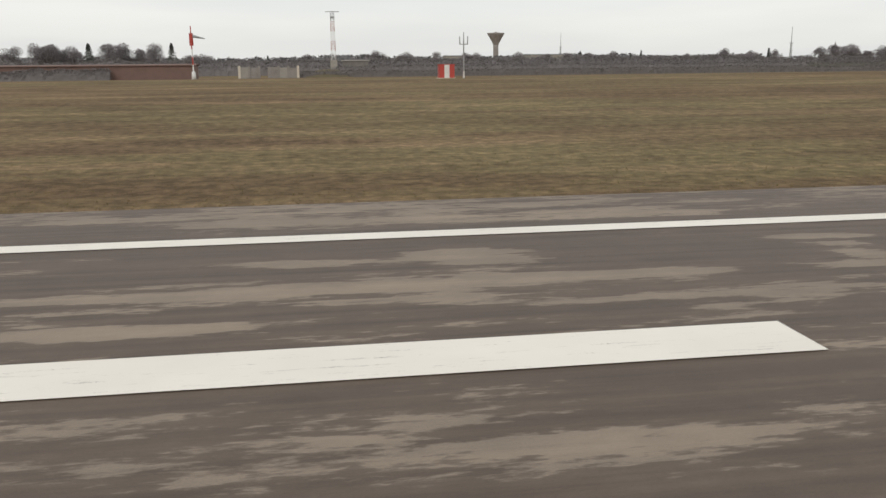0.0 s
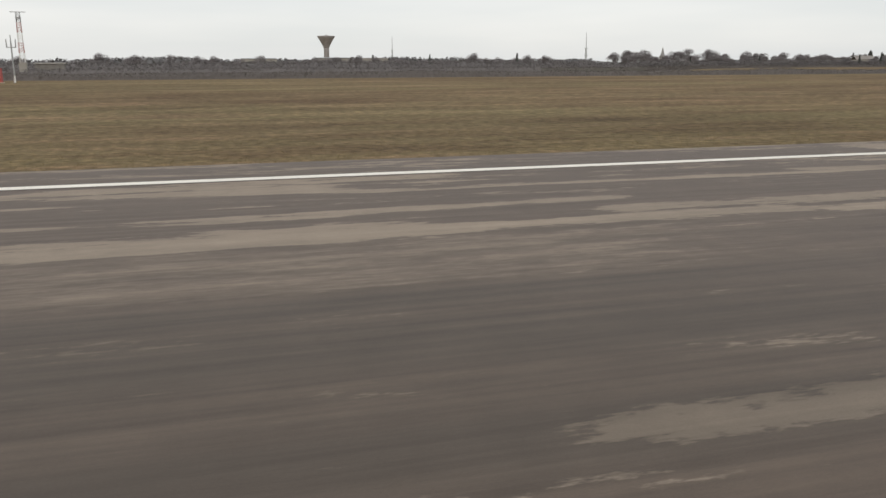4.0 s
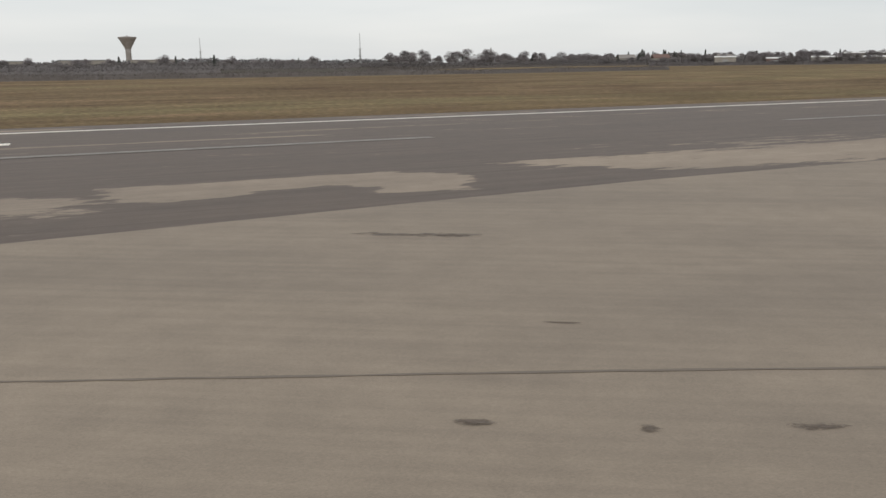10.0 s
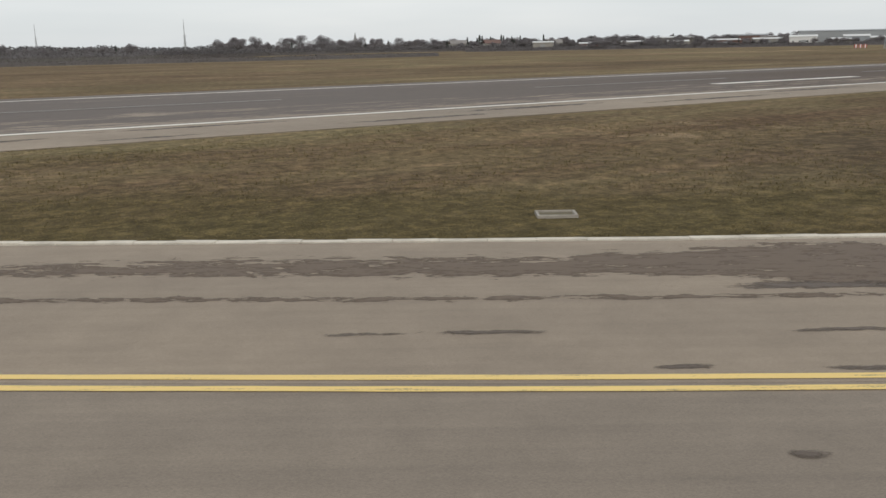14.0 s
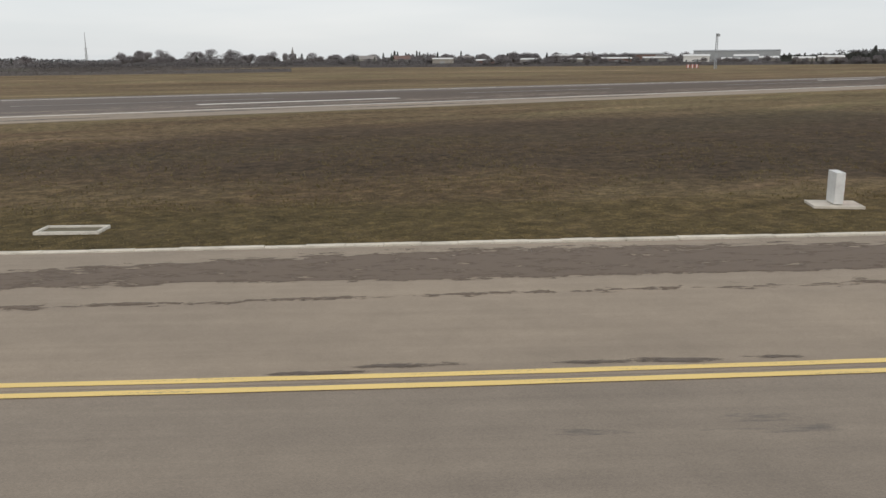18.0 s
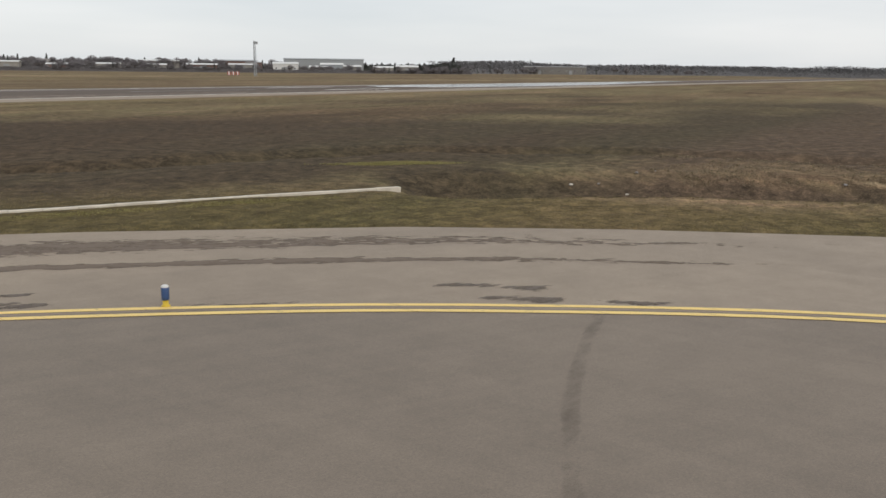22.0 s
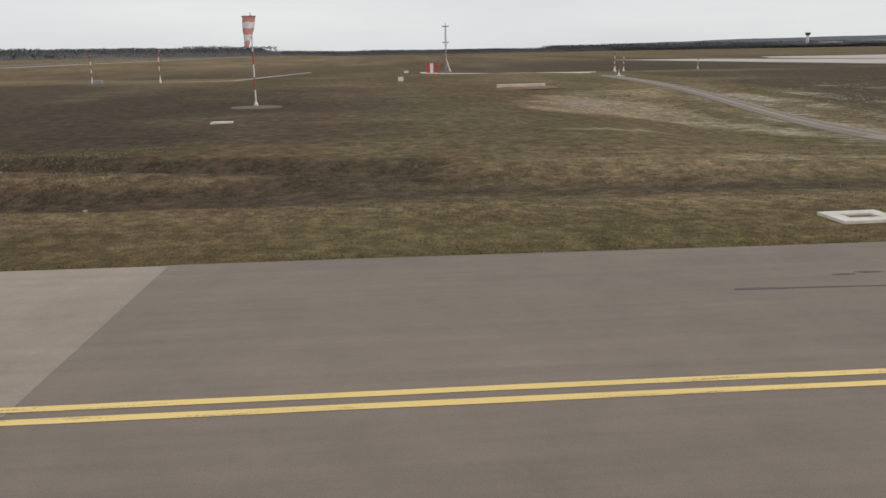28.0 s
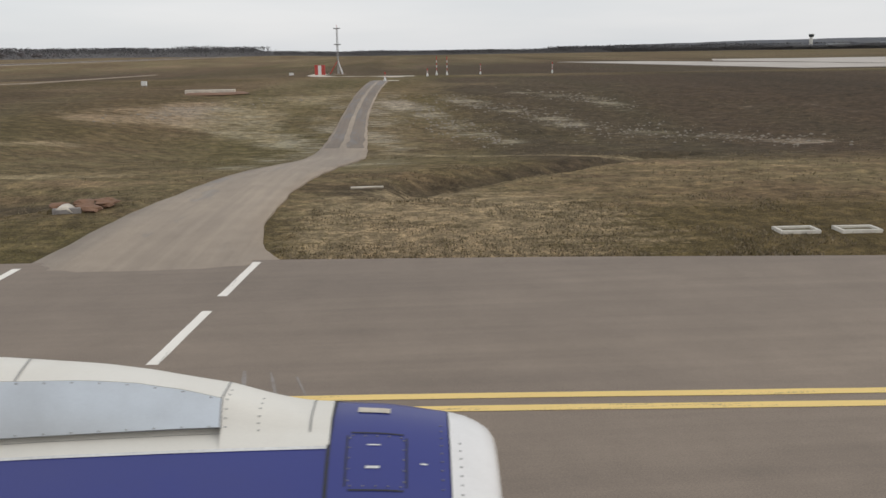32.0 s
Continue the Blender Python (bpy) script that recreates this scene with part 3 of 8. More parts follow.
# ---- plan ----
FAR_EDGE = [(194.9, -32.0), (195.2, -35.6), (196.6, -38.0), (198.5, -39.95), (201.0, -41.6), (210.0, -47.05), (228.0, -58.75), (254.5, -74.6), (273.4, -85.1),
            (284.4, -91.2), (289.5, -94.1), (294.8, -97.9), (299.6, -102.0), (305.1, -107.2), (311.0, -113.8), (314.5, -119.2), (317.8, -125.5), (319.9, -134.5),
            (321.2, -146.0), (321.5, -157.0), (321.3, -172.0), (321.1, -188.0), (320.9, -203.0), (320.7, -215.6)]
FAR_EDGE_SOUTH = [(320.4, -221.0), (319.9, -227.5), (319.2, -234.5), (318.0, -250.0), (314.0, -300.0), (306.0, -400.0)]
NEAR_EDGE = [(270.0, -400.0), (278.0, -300.0), (281.5, -220.0), (282.0, -160.0), (278.0, -143.0), (266.0, -127.0), (245.0, -111.0), (205.0, -86.0), (160.0, -66.0), (110.0, -50.0), (60.0, -40.0)]
TIP = [(136.1, -21.8), (136.6, -21.3), (137.6, -20.8), (139.4, -20.3), (142.6, -19.9), (147.1, -19.8), (152.0, -19.9), (157.0, -20.1), (162.0, -19.7), (168.5, -19.1), (180.0, -18.2), (193.0, -18.0)]
DITCH = [(320.8, -110.5), (326.0, -116.0), (331.4, -130.0), (333.0, -150.0), (332.6, -175.0), (331.4, -200.0), (330.6, -213.0)]
DITCH_SOUTH = [(330.5, -223.0), (336.0, -227.0), (339.5, -230.8), (344.0, -235.0), (349.0, -240.0)]
CLOD_ROWS = [[(395.5, -230.2), (385.7, -234.1), (378.2, -238.0), (369.6, -239.2), (366.2, -243.5), (363.8, -249.1), (357.8, -252.6)], [(391.7, -225.5), (379.6, -227.8), (368.0, -230.1), (362.6, -232.1)], [(400.0, -239.0), (394.3, -243.8), (386.0, -246.8)],
             [(374.0, -201.0), (386.0, -206.0), (398.0, -214.0)]]
PALE_LINES = [[(356.5, -223.5), (351.1, -229.3), (349.2, -235.4), (348.8, -239.9)], [(331.5, -224.6), (336.4, -228.6), (341.0, -233.6)], [(241.3, -38.6), (244.2, -41.6)], [(249.4, -36.8), (251.4, -41.9)], [(350.0, -196.0), (352.2, -199.6), (356.6, -203.5)], [(337.2, -200.0), (337.6, -206.0), (338.2, -212.1)], [(371.0, -199.5), (373.0, -203.0)], [(372.0, -199.0), (377.0, -203.5), (379.0, -210.0)]]
BANK = [(294.0, -81.6), (302.0, -85.4), (309.2, -88.9), (316.5, -93.4), (324.0, -95.9), (331.5, -99.4), (338.0, -110.0), (341.3, -122.8), (342.5, -133.7), (342.9, -151.5), (340.0, -172.0), (336.5, -186.0)]
BARE_PATCH = [(379.8, -200.8), (392.2, -202.7), (389.3, -209.6), (384.3, -214.2), (377.8, -215.0), (367.3, -217.0), (359.4, -217.0), (365.9, -212.0), (371.5, -207.5), (374.5, -202.9)]
ROAD_N = [(319.5, -215.8), (320.8, -215.9), (328.0, -216.3), (338.0, -217.2), (349.0, -218.5), (361.0, -219.05), (380.0, -219.4), (405.0, -220.0), (433.0, -220.8), (437.0, -221.2)]
ROAD_S = [(436.8, -223.8), (405.0, -222.6), (380.0, -221.9), (362.0, -222.2), (352.0, -222.3), (342.0, -221.5), (333.0, -220.6), (326.0, -220.4), (321.4, -220.9), (319.5, -221.9)]
YELLOW_A = [(198.4, -18.25), (193.4, -19.4), (189.6, -21.4), (186.8, -24.0), (184.9, -27.4), (184.1, -31.0), (184.1, -34.3), (185.0, -38.6), (186.6, -41.3), (188.9, -43.5),
            (192.4, -46.2), (198.5, -49.9), (205.6, -54.3), (210.8, -57.6), (225.0, -66.8), (257.0, -86.1), (273.6, -95.6)]
YELLOW_B = [(277.0, -97.3), (283.4, -100.8), (289.9, -104.9), (296.4, -110.0), (302.1, -116.1), (305.6, -120.9), (308.8, -126.6), (311.4, -134.0), (313.2, -140.2), (314.1, -145.0),
            (314.3, -149.5), (314.15, -155.0), (313.8, -162.0), (313.55, -175.0), (313.4, -190.0), (313.1, -204.0), (312.7, -216.0), (312.1, -228.0), (310.0, -260.0), (304.0, -340.0)]
Z_RWY, Z_TAXI, Z_SHOULDER, Z_FILM, Z_MARK = 0.020, 0.028, 0.032, 0.037, 0.042


def line_distance(x, y, line):
    best = np.full(np.shape(x), 1e9)
    for (ax, ay), (bx, by) in zip(line[:-1], line[1:]):
        dx, dy = bx - ax, by - ay
        t = np.clip(((x - ax) * dx + (y - ay) * dy) / (dx * dx + dy * dy), 0, 1)
        best = np.minimum(best, np.hypot(x - ax - t * dx, y - ay - t * dy))
    return best


def inside(x, y, ring):
    """Which points lie within the closed ring."""
    hit = np.zeros(np.shape(x), bool)
    for (ax, ay), (bx, by) in zip(ring, ring[1:] + ring[:1]):
        if ay != by:
            hit ^= ((ay > y) != (by > y)) & (x < (bx - ax) * (y - ay) / (by - ay) + ax)
    return hit


def ragged(line, seed, levels=4, reach=0.5):
    """A broken edge: midpoints shifted mostly along the traffic."""
    rng = random.Random(seed)
    pts = [Vector(p) for p in line]
    for k in range(levels):
        out = [pts[0]]
        for a, b in zip(pts, pts[1:]):
            d = (b - a).length * reach
            out += [(a + b) / 2 + Vector((rng.uniform(-1, 1) * d, rng.uniform(-0.25, 0.25) * d)), b]
        pts = out
    return [tuple(p) for p in pts]


WEST = ragged([(131.0, -44.0), (133.6, -31.0), (134.2, -27.4), (134.4, -26.2), (134.9, -25.7), (134.7, -25.1), (135.8, -24.7), (137.1, -24.2), (136.6, -23.6), (136.1, -23.2), (137.5, -23.4), (137.0, -22.5), (138.0, -22.3), (136.5, -22.0), (136.1, -21.85)], 6)
TAXI_RING = TIP + [(1500, -17.9), (1500, -26.4), (214, -26.4), (205, -26.6), (201.8, -26.7), (198.3, -29.1)] + FAR_EDGE[:17] + [(262.0, -122.5), (245, -111), (205, -86), (160, -66), (136, -58)] + WEST
SOUTH_RING = [(262.0, -122.5)] + FAR_EDGE[16:] + FAR_EDGE_SOUTH + NEAR_EDGE[:6]


def swale(x, y):
    """A shallow dip that the service road crosses."""
    x, y = np.asarray(x, float), np.asarray(y, float)
    return -2.0 * np.exp(-((x - 360) / np.where(x < 360, 19.0, 32.0)) ** 2) * sstep(-194, -213, y) * sstep(-285, -250, y) * sstep(322, 330, x)


def field_dip(x, y):
    """The field falls away behind its crest, short of the hedges."""
    x, y = np.asarray(x, float), np.asarray(y, float)
    return 1.0 * sstep(190, 262, y) * sstep(620, 500, y) * sstep(560, 330, x)


def terrain(x, y):
    x, y = np.asarray(x, float), np.asarray(y, float)
    z = 1.15 * sstep(30, 178, y) - 0.3 * sstep(260, 420, y) - field_dip(x, y)
    z = z - 2.3 * sstep(440, 570, x) * sstep(-60, -150, y) * sstep(3200, 1800, x)
    z = z - (0.34 + 0.66 * sstep(-194, -164, y)) * sstep(4.5, 0.8, line_distance(x, y, DITCH))
    z = z - 0.7 * sstep(2.6, 0.3, line_distance(x, y, DITCH_SOUTH))
    z = z - 0.5 * sstep(2.4, 0.3, line_distance(x, y, BANK))
    off = np.minimum(line_distance(x, y, FAR_EDGE), line_distance(x, y, FAR_EDGE_SOUTH))
    rough = sstep(2, 9, off) * sstep(195, 205, x) * sstep(-27, -34, y)
    z = z + rough * (0.16 * (value_noise(x / 4.3, y / 4.3, 3) - 0.5) + 0.1 * (value_noise(x / 1.7, y / 1.7, 5) - 0.5))
    z = np.where(inside(x, y, TAXI_RING) | inside(x, y, SOUTH_RING), -0.06, z)
    road = sstep(4.5, 2.6, np.minimum(line_distance(x, y, ROAD_N), line_distance(x, y, ROAD_S))) * sstep(318, 321, x)
    z = z * (1 - road) - 0.02 * road
    return z + swale(x, y)


# ---- ground: one sheet out to the horizon ----
def build_ground():
    def axis(lo, hi, step, outs_lo, outs_hi):
        return np.array(outs_lo + list(np.arange(lo, hi, step)) + outs_hi, float)
    xs = axis(186, 420, 0.9, [-4600, -3200, -2200, -1500, -1000, -700, -500, -350, -250, -180, -120, -80, -40, 0, 40, 80, 110, 135, 155, 170],
              [422, 426, 430, 436, 443, 451, 460, 470, 485, 505, 530, 560, 590, 620, 660, 700, 760, 840, 950, 1100, 1400, 1800, 2400, 3200, 4600])
    ys = axis(-275, 36, 0.9, [-4600, -3200, -2200, -1500, -1000, -700, -550, -450, -390, -360, -335, -315, -300, -290, -283, -278],
              [40, 50, 62, 76, 92, 110, 130, 150, 165, 175, 185, 195, 205, 215, 225, 235, 245, 255, 265, 280, 300, 340, 380, 430, 500, 600, 750, 1000, 1400, 2000, 3000, 4600])
    X, Y = np.meshgrid(xs, ys, indexing="ij")
    Z = terrain(X, Y)
    nx, ny = X.shape
    idx = np.arange(nx * ny).reshape(nx, ny)
    quads = np.stack([idx[:-1, :-1], idx[1:, :-1], idx[1:, 1:], idx[:-1, 1:]], -1).reshape(-1, 4)
    me = bpy.data.meshes.new("ground")
    me.from_pydata(np.stack([X, Y, Z], -1).reshape(-1, 3).tolist(), [], quads.tolist())
    me.polygons.foreach_set("use_smooth", np.ones(len(quads), bool))
    off = np.minimum(line_distance(X, Y, FAR_EDGE), line_distance(X, Y, FAR_EDGE_SOUTH))
    n1, n2 = value_noise(X / 14, Y / 9, 11), value_noise(X / 4, Y / 3, 12)
    dd = line_distance(X, Y, DITCH)
    road = np.minimum(line_distance(X, Y, ROAD_N), line_distance(X, Y, ROAD_S))
    east = sstep(-95, -120, Y) * sstep(316, 322, X)
    island = sstep(195, 205, X) * sstep(-26, -30, Y) * (1 - east)
    green = 0.85 * sstep(9, 3, off) + 0.5 * island * sstep(36, 14, off) + 0.35 * sstep(45, 28, Y) * sstep(26, 27, Y) + 0.5 * sstep(-222, -228, Y) * sstep(18, 6, off)
    dark = island * sstep(3, 15, off + 9 * (n1 - 0.5)) * sstep(62, 26, off + 16 * (n1 - 0.5)) * sstep(-34, -52, Y) * (0.6 + 0.35 * sstep(225, 262, X)) + east * sstep(342, 350, X) * sstep(450, 370, X) * sstep(-205, -180, Y) * (0.35 + 0.5 * n1)
    # along ditches, bank and kerb-end hollow their shade is painted into the ground tone
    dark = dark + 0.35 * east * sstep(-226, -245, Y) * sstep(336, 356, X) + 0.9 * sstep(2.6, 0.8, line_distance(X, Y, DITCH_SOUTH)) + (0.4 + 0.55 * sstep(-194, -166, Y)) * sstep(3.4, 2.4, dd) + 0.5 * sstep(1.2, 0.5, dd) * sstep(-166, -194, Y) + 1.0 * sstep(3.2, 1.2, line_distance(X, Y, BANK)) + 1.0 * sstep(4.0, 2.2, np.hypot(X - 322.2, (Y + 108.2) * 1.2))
    dark = dark + 0.22 * (0.5 + n2) * east * sstep(326, 328.5, X) * sstep(346, 341, X) * sstep(-214, -208, Y)
    dark = dark + 0.7 * sstep(460, 520, X) * sstep(-60, -140, Y) * sstep(900, 600, X)
    wild = east * sstep(333, 345, X)
    green = green + 0.8 * wild * (0.35 + n1) * sstep(-140, -165, Y)
    dark = dark + 0.4 * (0.5 + n1) * sstep(262, 330, X) * sstep(9, 26, off) * sstep(-34, -56, Y) * sstep(480, 430, X) * sstep(-178, -138, Y)
    dark = dark + 0.28 * (0.4 + n1) * sstep(250, 300, X) * sstep(-28, -36, Y) * sstep(6, 16, off) * sstep(700, 500, X) * sstep(-178, -138, Y)
    dark = dark + 0.6 * east * sstep(-226, -234, Y) * sstep(337, 343, X) * sstep(470, 430, X) * (0.5 + n1)
    dark = dark + 0.34 * wild * (0.4 + 0.8 * n2) * sstep(460, 420, X)
    rows = np.min([line_distance(X, Y, r) for r in CLOD_ROWS], axis=0)
    lines = np.min([line_distance(X, Y, r) for r in PALE_LINES], axis=0)
    n3 = value_noise(X / 2.2, Y / 5.0, 13)
    beyond = sstep(9.5, 12.0, off) * sstep(-111, -122, Y)
    pale = east * beyond * sstep(2.3, 3.3, dd) * sstep(9.0, 4.5, dd + 3 * n2) * (0.25 + 0.35 * sstep(0.3, 0.75, n3)) * (0.4 + 0.6 * sstep(-198, -176, Y)) * sstep(-214, -205, Y) + 0.5 * east * sstep(0.8, 0.2, np.abs(off - 5.6)) * sstep(0.4, 0.7, n3) * sstep(-206, -196, Y) + 0.95 * sstep(8, 3, np.hypot((X - 324.5) * 0.8, (Y + 225) * 0.9)) * sstep(-220, -222, Y)
    pale = pale + 0.8 * sstep(1.8, 0.5, lines) + 0.75 * sstep(9, 2, line_distance(X, Y, CLOD_ROWS[3])) * (0.4 + n2) + 0.4 * sstep(14, 5, np.abs(Y + 211)) * sstep(338, 346, X) * sstep(405, 385, X) * n1 + 0.2 * sstep(0.55, 0.8, n1) * sstep(28, 60, Y)
    mud = 0.7 * sstep(5, 1.5, road) * sstep(337, 343, X) * sstep(420, 396, X) * (0.3 + n2) + 0.75 * sstep(3.2, 0.6, rows) * (0.25 + n3) * (0.45 + 0.55 * sstep(-219, -222, Y))
    bare = line_distance(X, Y, BARE_PATCH + BARE_PATCH[:1]) * np.where(inside(X, Y, BARE_PATCH), 1, -1)
    pale = pale + 0.55 * sstep(-1.5, 2.0, bare + 3 * (n2 - 0.5))
    mud = mud + 0.55 * sstep(-1.0, 2.5, bare + 4 * (n3 - 0.5)) + 0.35 * sstep(0.6, 0.8, n2) * sstep(0.4, 0.6, n1) * east * sstep(-226, -232, Y) * sstep(352, 358, X) * sstep(420, 390, X)
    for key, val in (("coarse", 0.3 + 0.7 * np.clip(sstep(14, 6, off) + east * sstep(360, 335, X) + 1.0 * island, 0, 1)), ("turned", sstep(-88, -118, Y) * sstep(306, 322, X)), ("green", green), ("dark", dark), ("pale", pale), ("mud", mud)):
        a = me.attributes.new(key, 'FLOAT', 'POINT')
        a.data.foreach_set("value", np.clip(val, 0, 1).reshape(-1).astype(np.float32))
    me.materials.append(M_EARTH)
    return tagged(new("ground", me), "flat brownish green winter grassland of an airfield", "grass", kind="structure")


build_ground()

# ---- pavements ----
DRY_FAR = [(10.3, 11.8, 23.2, 23.3, 0.4, 0.9), (11.7, 13.6, 19.6, 19.4, 0.3, 0.8), (11.9, 13.4, 18.6, 18.4, 0.25, 0.75), (10.7, 13.4, 16.5, 16.6, 0.28, 1), (13.4, 21.8, 16.6, 16.6, 0.25, 1), (11.9, 13.4, 17.6, 17.3, 0.45, 0.9), (22.3, 24.6, 19.0, 18.9, 0.4, 0.85), (23.2, 25.9, 17.8, 17.3, 0.35, 0.85),
           (23.3, 24.2, 18.2, 16.9, 0.3, 0.8), (23.2, 25.3, 20.0, 19.4, 0.15, 0.8), (28.5, 30.1, 18.9, 18.8, 0.25, 0.8), (29.6, 30.4, 17.1, 16.6, 0.35, 0.85), (21.5, 25.7, 14.2, 14.0, 0.14, 0.85), (23.7, 25, 15.3, 15.1, 0.1, 0.8), (29.5, 32.2, 17.3, 17.1, 0.3, 0.8),
           (13.4, 14.7, 11.6, 11.5, 0.18, 0.8), (15, 18, 11.7, 11.8, 0.22, 0.85), (15.5, 17.1, 12.6, 12.5, 0.12, 0.75)]
DRY_TOUCHDOWN = [(23.9, 37.3, 25, 24.2, 0.5, 0.8), (-6.2, 2.6, 16.6, 16.4, 0.3, 0.9), (2.7, 8.5, 16.7, 16.5, 0.3, 1), (2.2, 4.7, 19.1, 18.6, 0.8, 0.85), (-5.6, -0.5, 14.7, 14, 0.3, 0.7), (-1.6, 0.4, 19, 18.6, 0.5, 0.7), (-4.2, 10.7, 23.9, 23.6, 0.7, 0.7), (6.9, 7.8, 14, 13.8, 0.25, 0.9), (2, 7.1, 8.6, 9, 0.9, 0.35)]
DRY_MIDDLE = [(31.3, 36.4, 16.1, 16.7, 0.17, 0.9), (37.5, 47.6, 16.8, 16.7, 0.15, 0.92), (37.9, 45.1, 15.2, 15.5, 0.15, 0.8), (28.9, 33.8, 14.8, 15.9, 0.17, 0.8), (29.3, 33.5, 13.9, 14.2, 0.3, 0.8), (32.5, 35.7, 14.4, 15.4, 0.25, 0.78), (37.2, 41.1, 12.7, 12.9, 0.2, 0.75), (39.4, 43.7, 13.3, 13.6, 0.13, 0.75), (29.2, 30.8, 17.2, 17.1, 0.3, 0.8), (33.8, 36, 19.4, 19.5, 0.3, 0.85),
              (43.3, 45, 11.9, 13.3, 0.2, 0.7), (44.4, 46.9, 12.6, 11.9, 0.3, 0.8), (42.9, 45, 10.9, 11.5, 0.2, 0.7), (47.9, 53.7, 20.3, 20.3, 0.4, 0.8), (28.5, 30.7, 20, 19.2, 0.3, 0.8), (25.3, 43.1, 26.4, 23.7, 0.5, 0.75),
              (48.2, 57.2, 20.2, 19.3, 0.5, 0.8), (59.5, 70.5, 19.3, 18.0, 0.9, 0.8), (55.7, 61.8, 13.1, 12.7, 0.25, 0.75), (63.6, 70, 12.8, 12.4, 0.5, 0.7), (51.0, 61.4, 16.6, 16.5, 0.15, 0.9), (13.1, 18.2, 11.7, 11.9, 0.3, 0.75)]
DRY_EXIT = [(96, 121, -3.2, -3.3, 0.5, 0.72), (111, 134, -3.9, -4.6, 0.4, 0.62), (128, 133, -18.4, -19.0, 0.12, 0.8), (133.1, 135, -17.6, -17.9, 0.12, 0.7), (129.4, 132.8, -18.6, -18.9, 0.12, 0.8), (116, 134, -8.6, -9.4, 0.25, 0.7), (140, 152, -8.4, -8.6, 0.2, 0.6)]
# outlines of the dried-out areas, with how dry they are
DRY_AREAS = [
    (0.80, [(18.3, 11.9), (19.0, 12.4), (20.3, 12.6), (21.6, 12.8), (22.9, 13.2), (25.3, 13.1), (27.4, 12.9), (28.5, 12.9), (30.6, 13.3), (32.7, 13.0), (33.7, 13.6), (34.5, 13.9), (35.6, 14.5), (36.1, 15.7), (37.1, 15.5),
            (36.9, 14.2), (37.5, 13.2), (37.0, 12.2), (36.6, 11.8), (36.5, 10.5), (36.4, 9.8), (38.3, 10.1), (39.3, 10.3), (42.3, 10.5), (43.1, 9.9), (45.4, 10.1), (53.9, 9.8), (61.8, 10.7), (72, 11), (72, 8.6), (64.3, 8.2),
            (56, 8.1), (44.2, 8.5), (41.0, 8.5), (38.7, 8.3), (36.2, 8.6), (33.8, 8.9), (31.0, 9.1), (28.5, 8.9), (25.8, 9.7), (24.4, 9.8), (22.7, 10.1), (21.0, 10.3), (20.4, 10.9), (21.0, 11.3), (20.1, 11.8)]),
    (0.78, [(15.3, 9.3), (16.6, 9.5), (18.7, 9.7), (20.6, 9.8), (23.3, 9.9), (26.0, 9.6), (28.6, 9.0), (25.5, 8.8), (22.9, 8.8), (20.2, 8.8), (18.5, 8.6), (16.6, 8.5)]),
    (0.40, [(16.0, 8.5), (20.2, 8.7), (25.5, 8.8), (31, 8.9), (36.2, 8.4), (36.2, 7.8), (31.2, 7.8), (24.6, 7.6), (18.5, 7.6)]),
    (0.95, [(80, -3.6), (95.6, -3.7), (100.2, -3.2), (102.2, -3.6), (103.7, -5), (104.7, -5.8), (104.3, -7.1), (102.3, -7.8), (104.1, -8.8), (102.3, -9.2), (98.4, -10), (96.5, -10.6), (80, -11)]),
    (0.92, [(102.6, -8.1), (104.6, -8.3), (106.2, -8.1), (108.3, -8.4), (114.1, -8.5), (119, -8.7), (111.4, -8.85), (106.8, -9), (104.2, -9)]),
    (0.63, [(104.6, -5.9), (106.5, -4.7), (113.3, -4.5), (122, -4.4), (132, -5), (130, -8.9), (119, -8.6), (111.4, -8.6), (105.4, -7.3)])]
DRY_TURN = [
    (0.97, [(100.6, -12), (102.4, -12.9), (103.1, -13.7), (104.5, -13.1), (105.8, -13.6), (107.1, -14.6), (109.5, -13.4), (112.3, -12.1), (114.6, -11.3), (118.4, -11.1), (125.4, -10.9), (132.6, -10.9), (136.9, -10.6), (138, -12.1),
            (138.6, -15.2), (135.1, -16), (132.5, -15.8), (130.9, -15.4), (130.1, -13.7), (128.9, -14.5), (129.3, -16.6), (125.8, -17.9), (125.4, -16.6), (123.8, -14.8), (119.4, -14.8), (118.8, -16.3), (116.1, -16.5),
            (112, -17.6), (104, -17), (101.6, -15)]),
    (0.97, [(104, -17.5), (110, -18.2), (118.2, -19.2), (119.7, -19), (120.7, -19.8), (122.9, -20.4), (124.5, -21.2), (124.5, -24), (110, -24), (100, -20)])]
DRY_JUNCTION = [
    (0.90, [(140.1, -12.1), (142.4, -11), (147.4, -10.7), (151.5, -10.6), (153.8, -11.8), (152.9, -14.9), (150.8, -15.9), (149, -14), (147, -14.3), (144.9, -13.4), (141, -14)]),
    (0.85, [(141, -14.6), (144.9, -14.7), (147.6, -14.4), (147.6, -15.1), (143, -15.4)]), (0.47, [(154, -11.9), (160, -12), (160, -17), (153.5, -17.6)]), (0.85, [(156.3, -11.1), (157.9, -11), (158.7, -12.8), (158.7, -14.7), (156, -14.6)]),
    (0.92, [(160.2, -10.6), (168.5, -10.6), (172, -10.8), (174.1, -13.6), (172.4, -17), (169.8, -16.5), (167.6, -13.8), (162.7, -14.9), (160.4, -14.4)]),
    (0.85, [(176.9, -10.7), (180.8, -10.3), (193.5, -11.5), (202, -10.7), (214, -12), (214, -17), (194.6, -16.7), (182.6, -16.2), (180.1, -13.7)])]
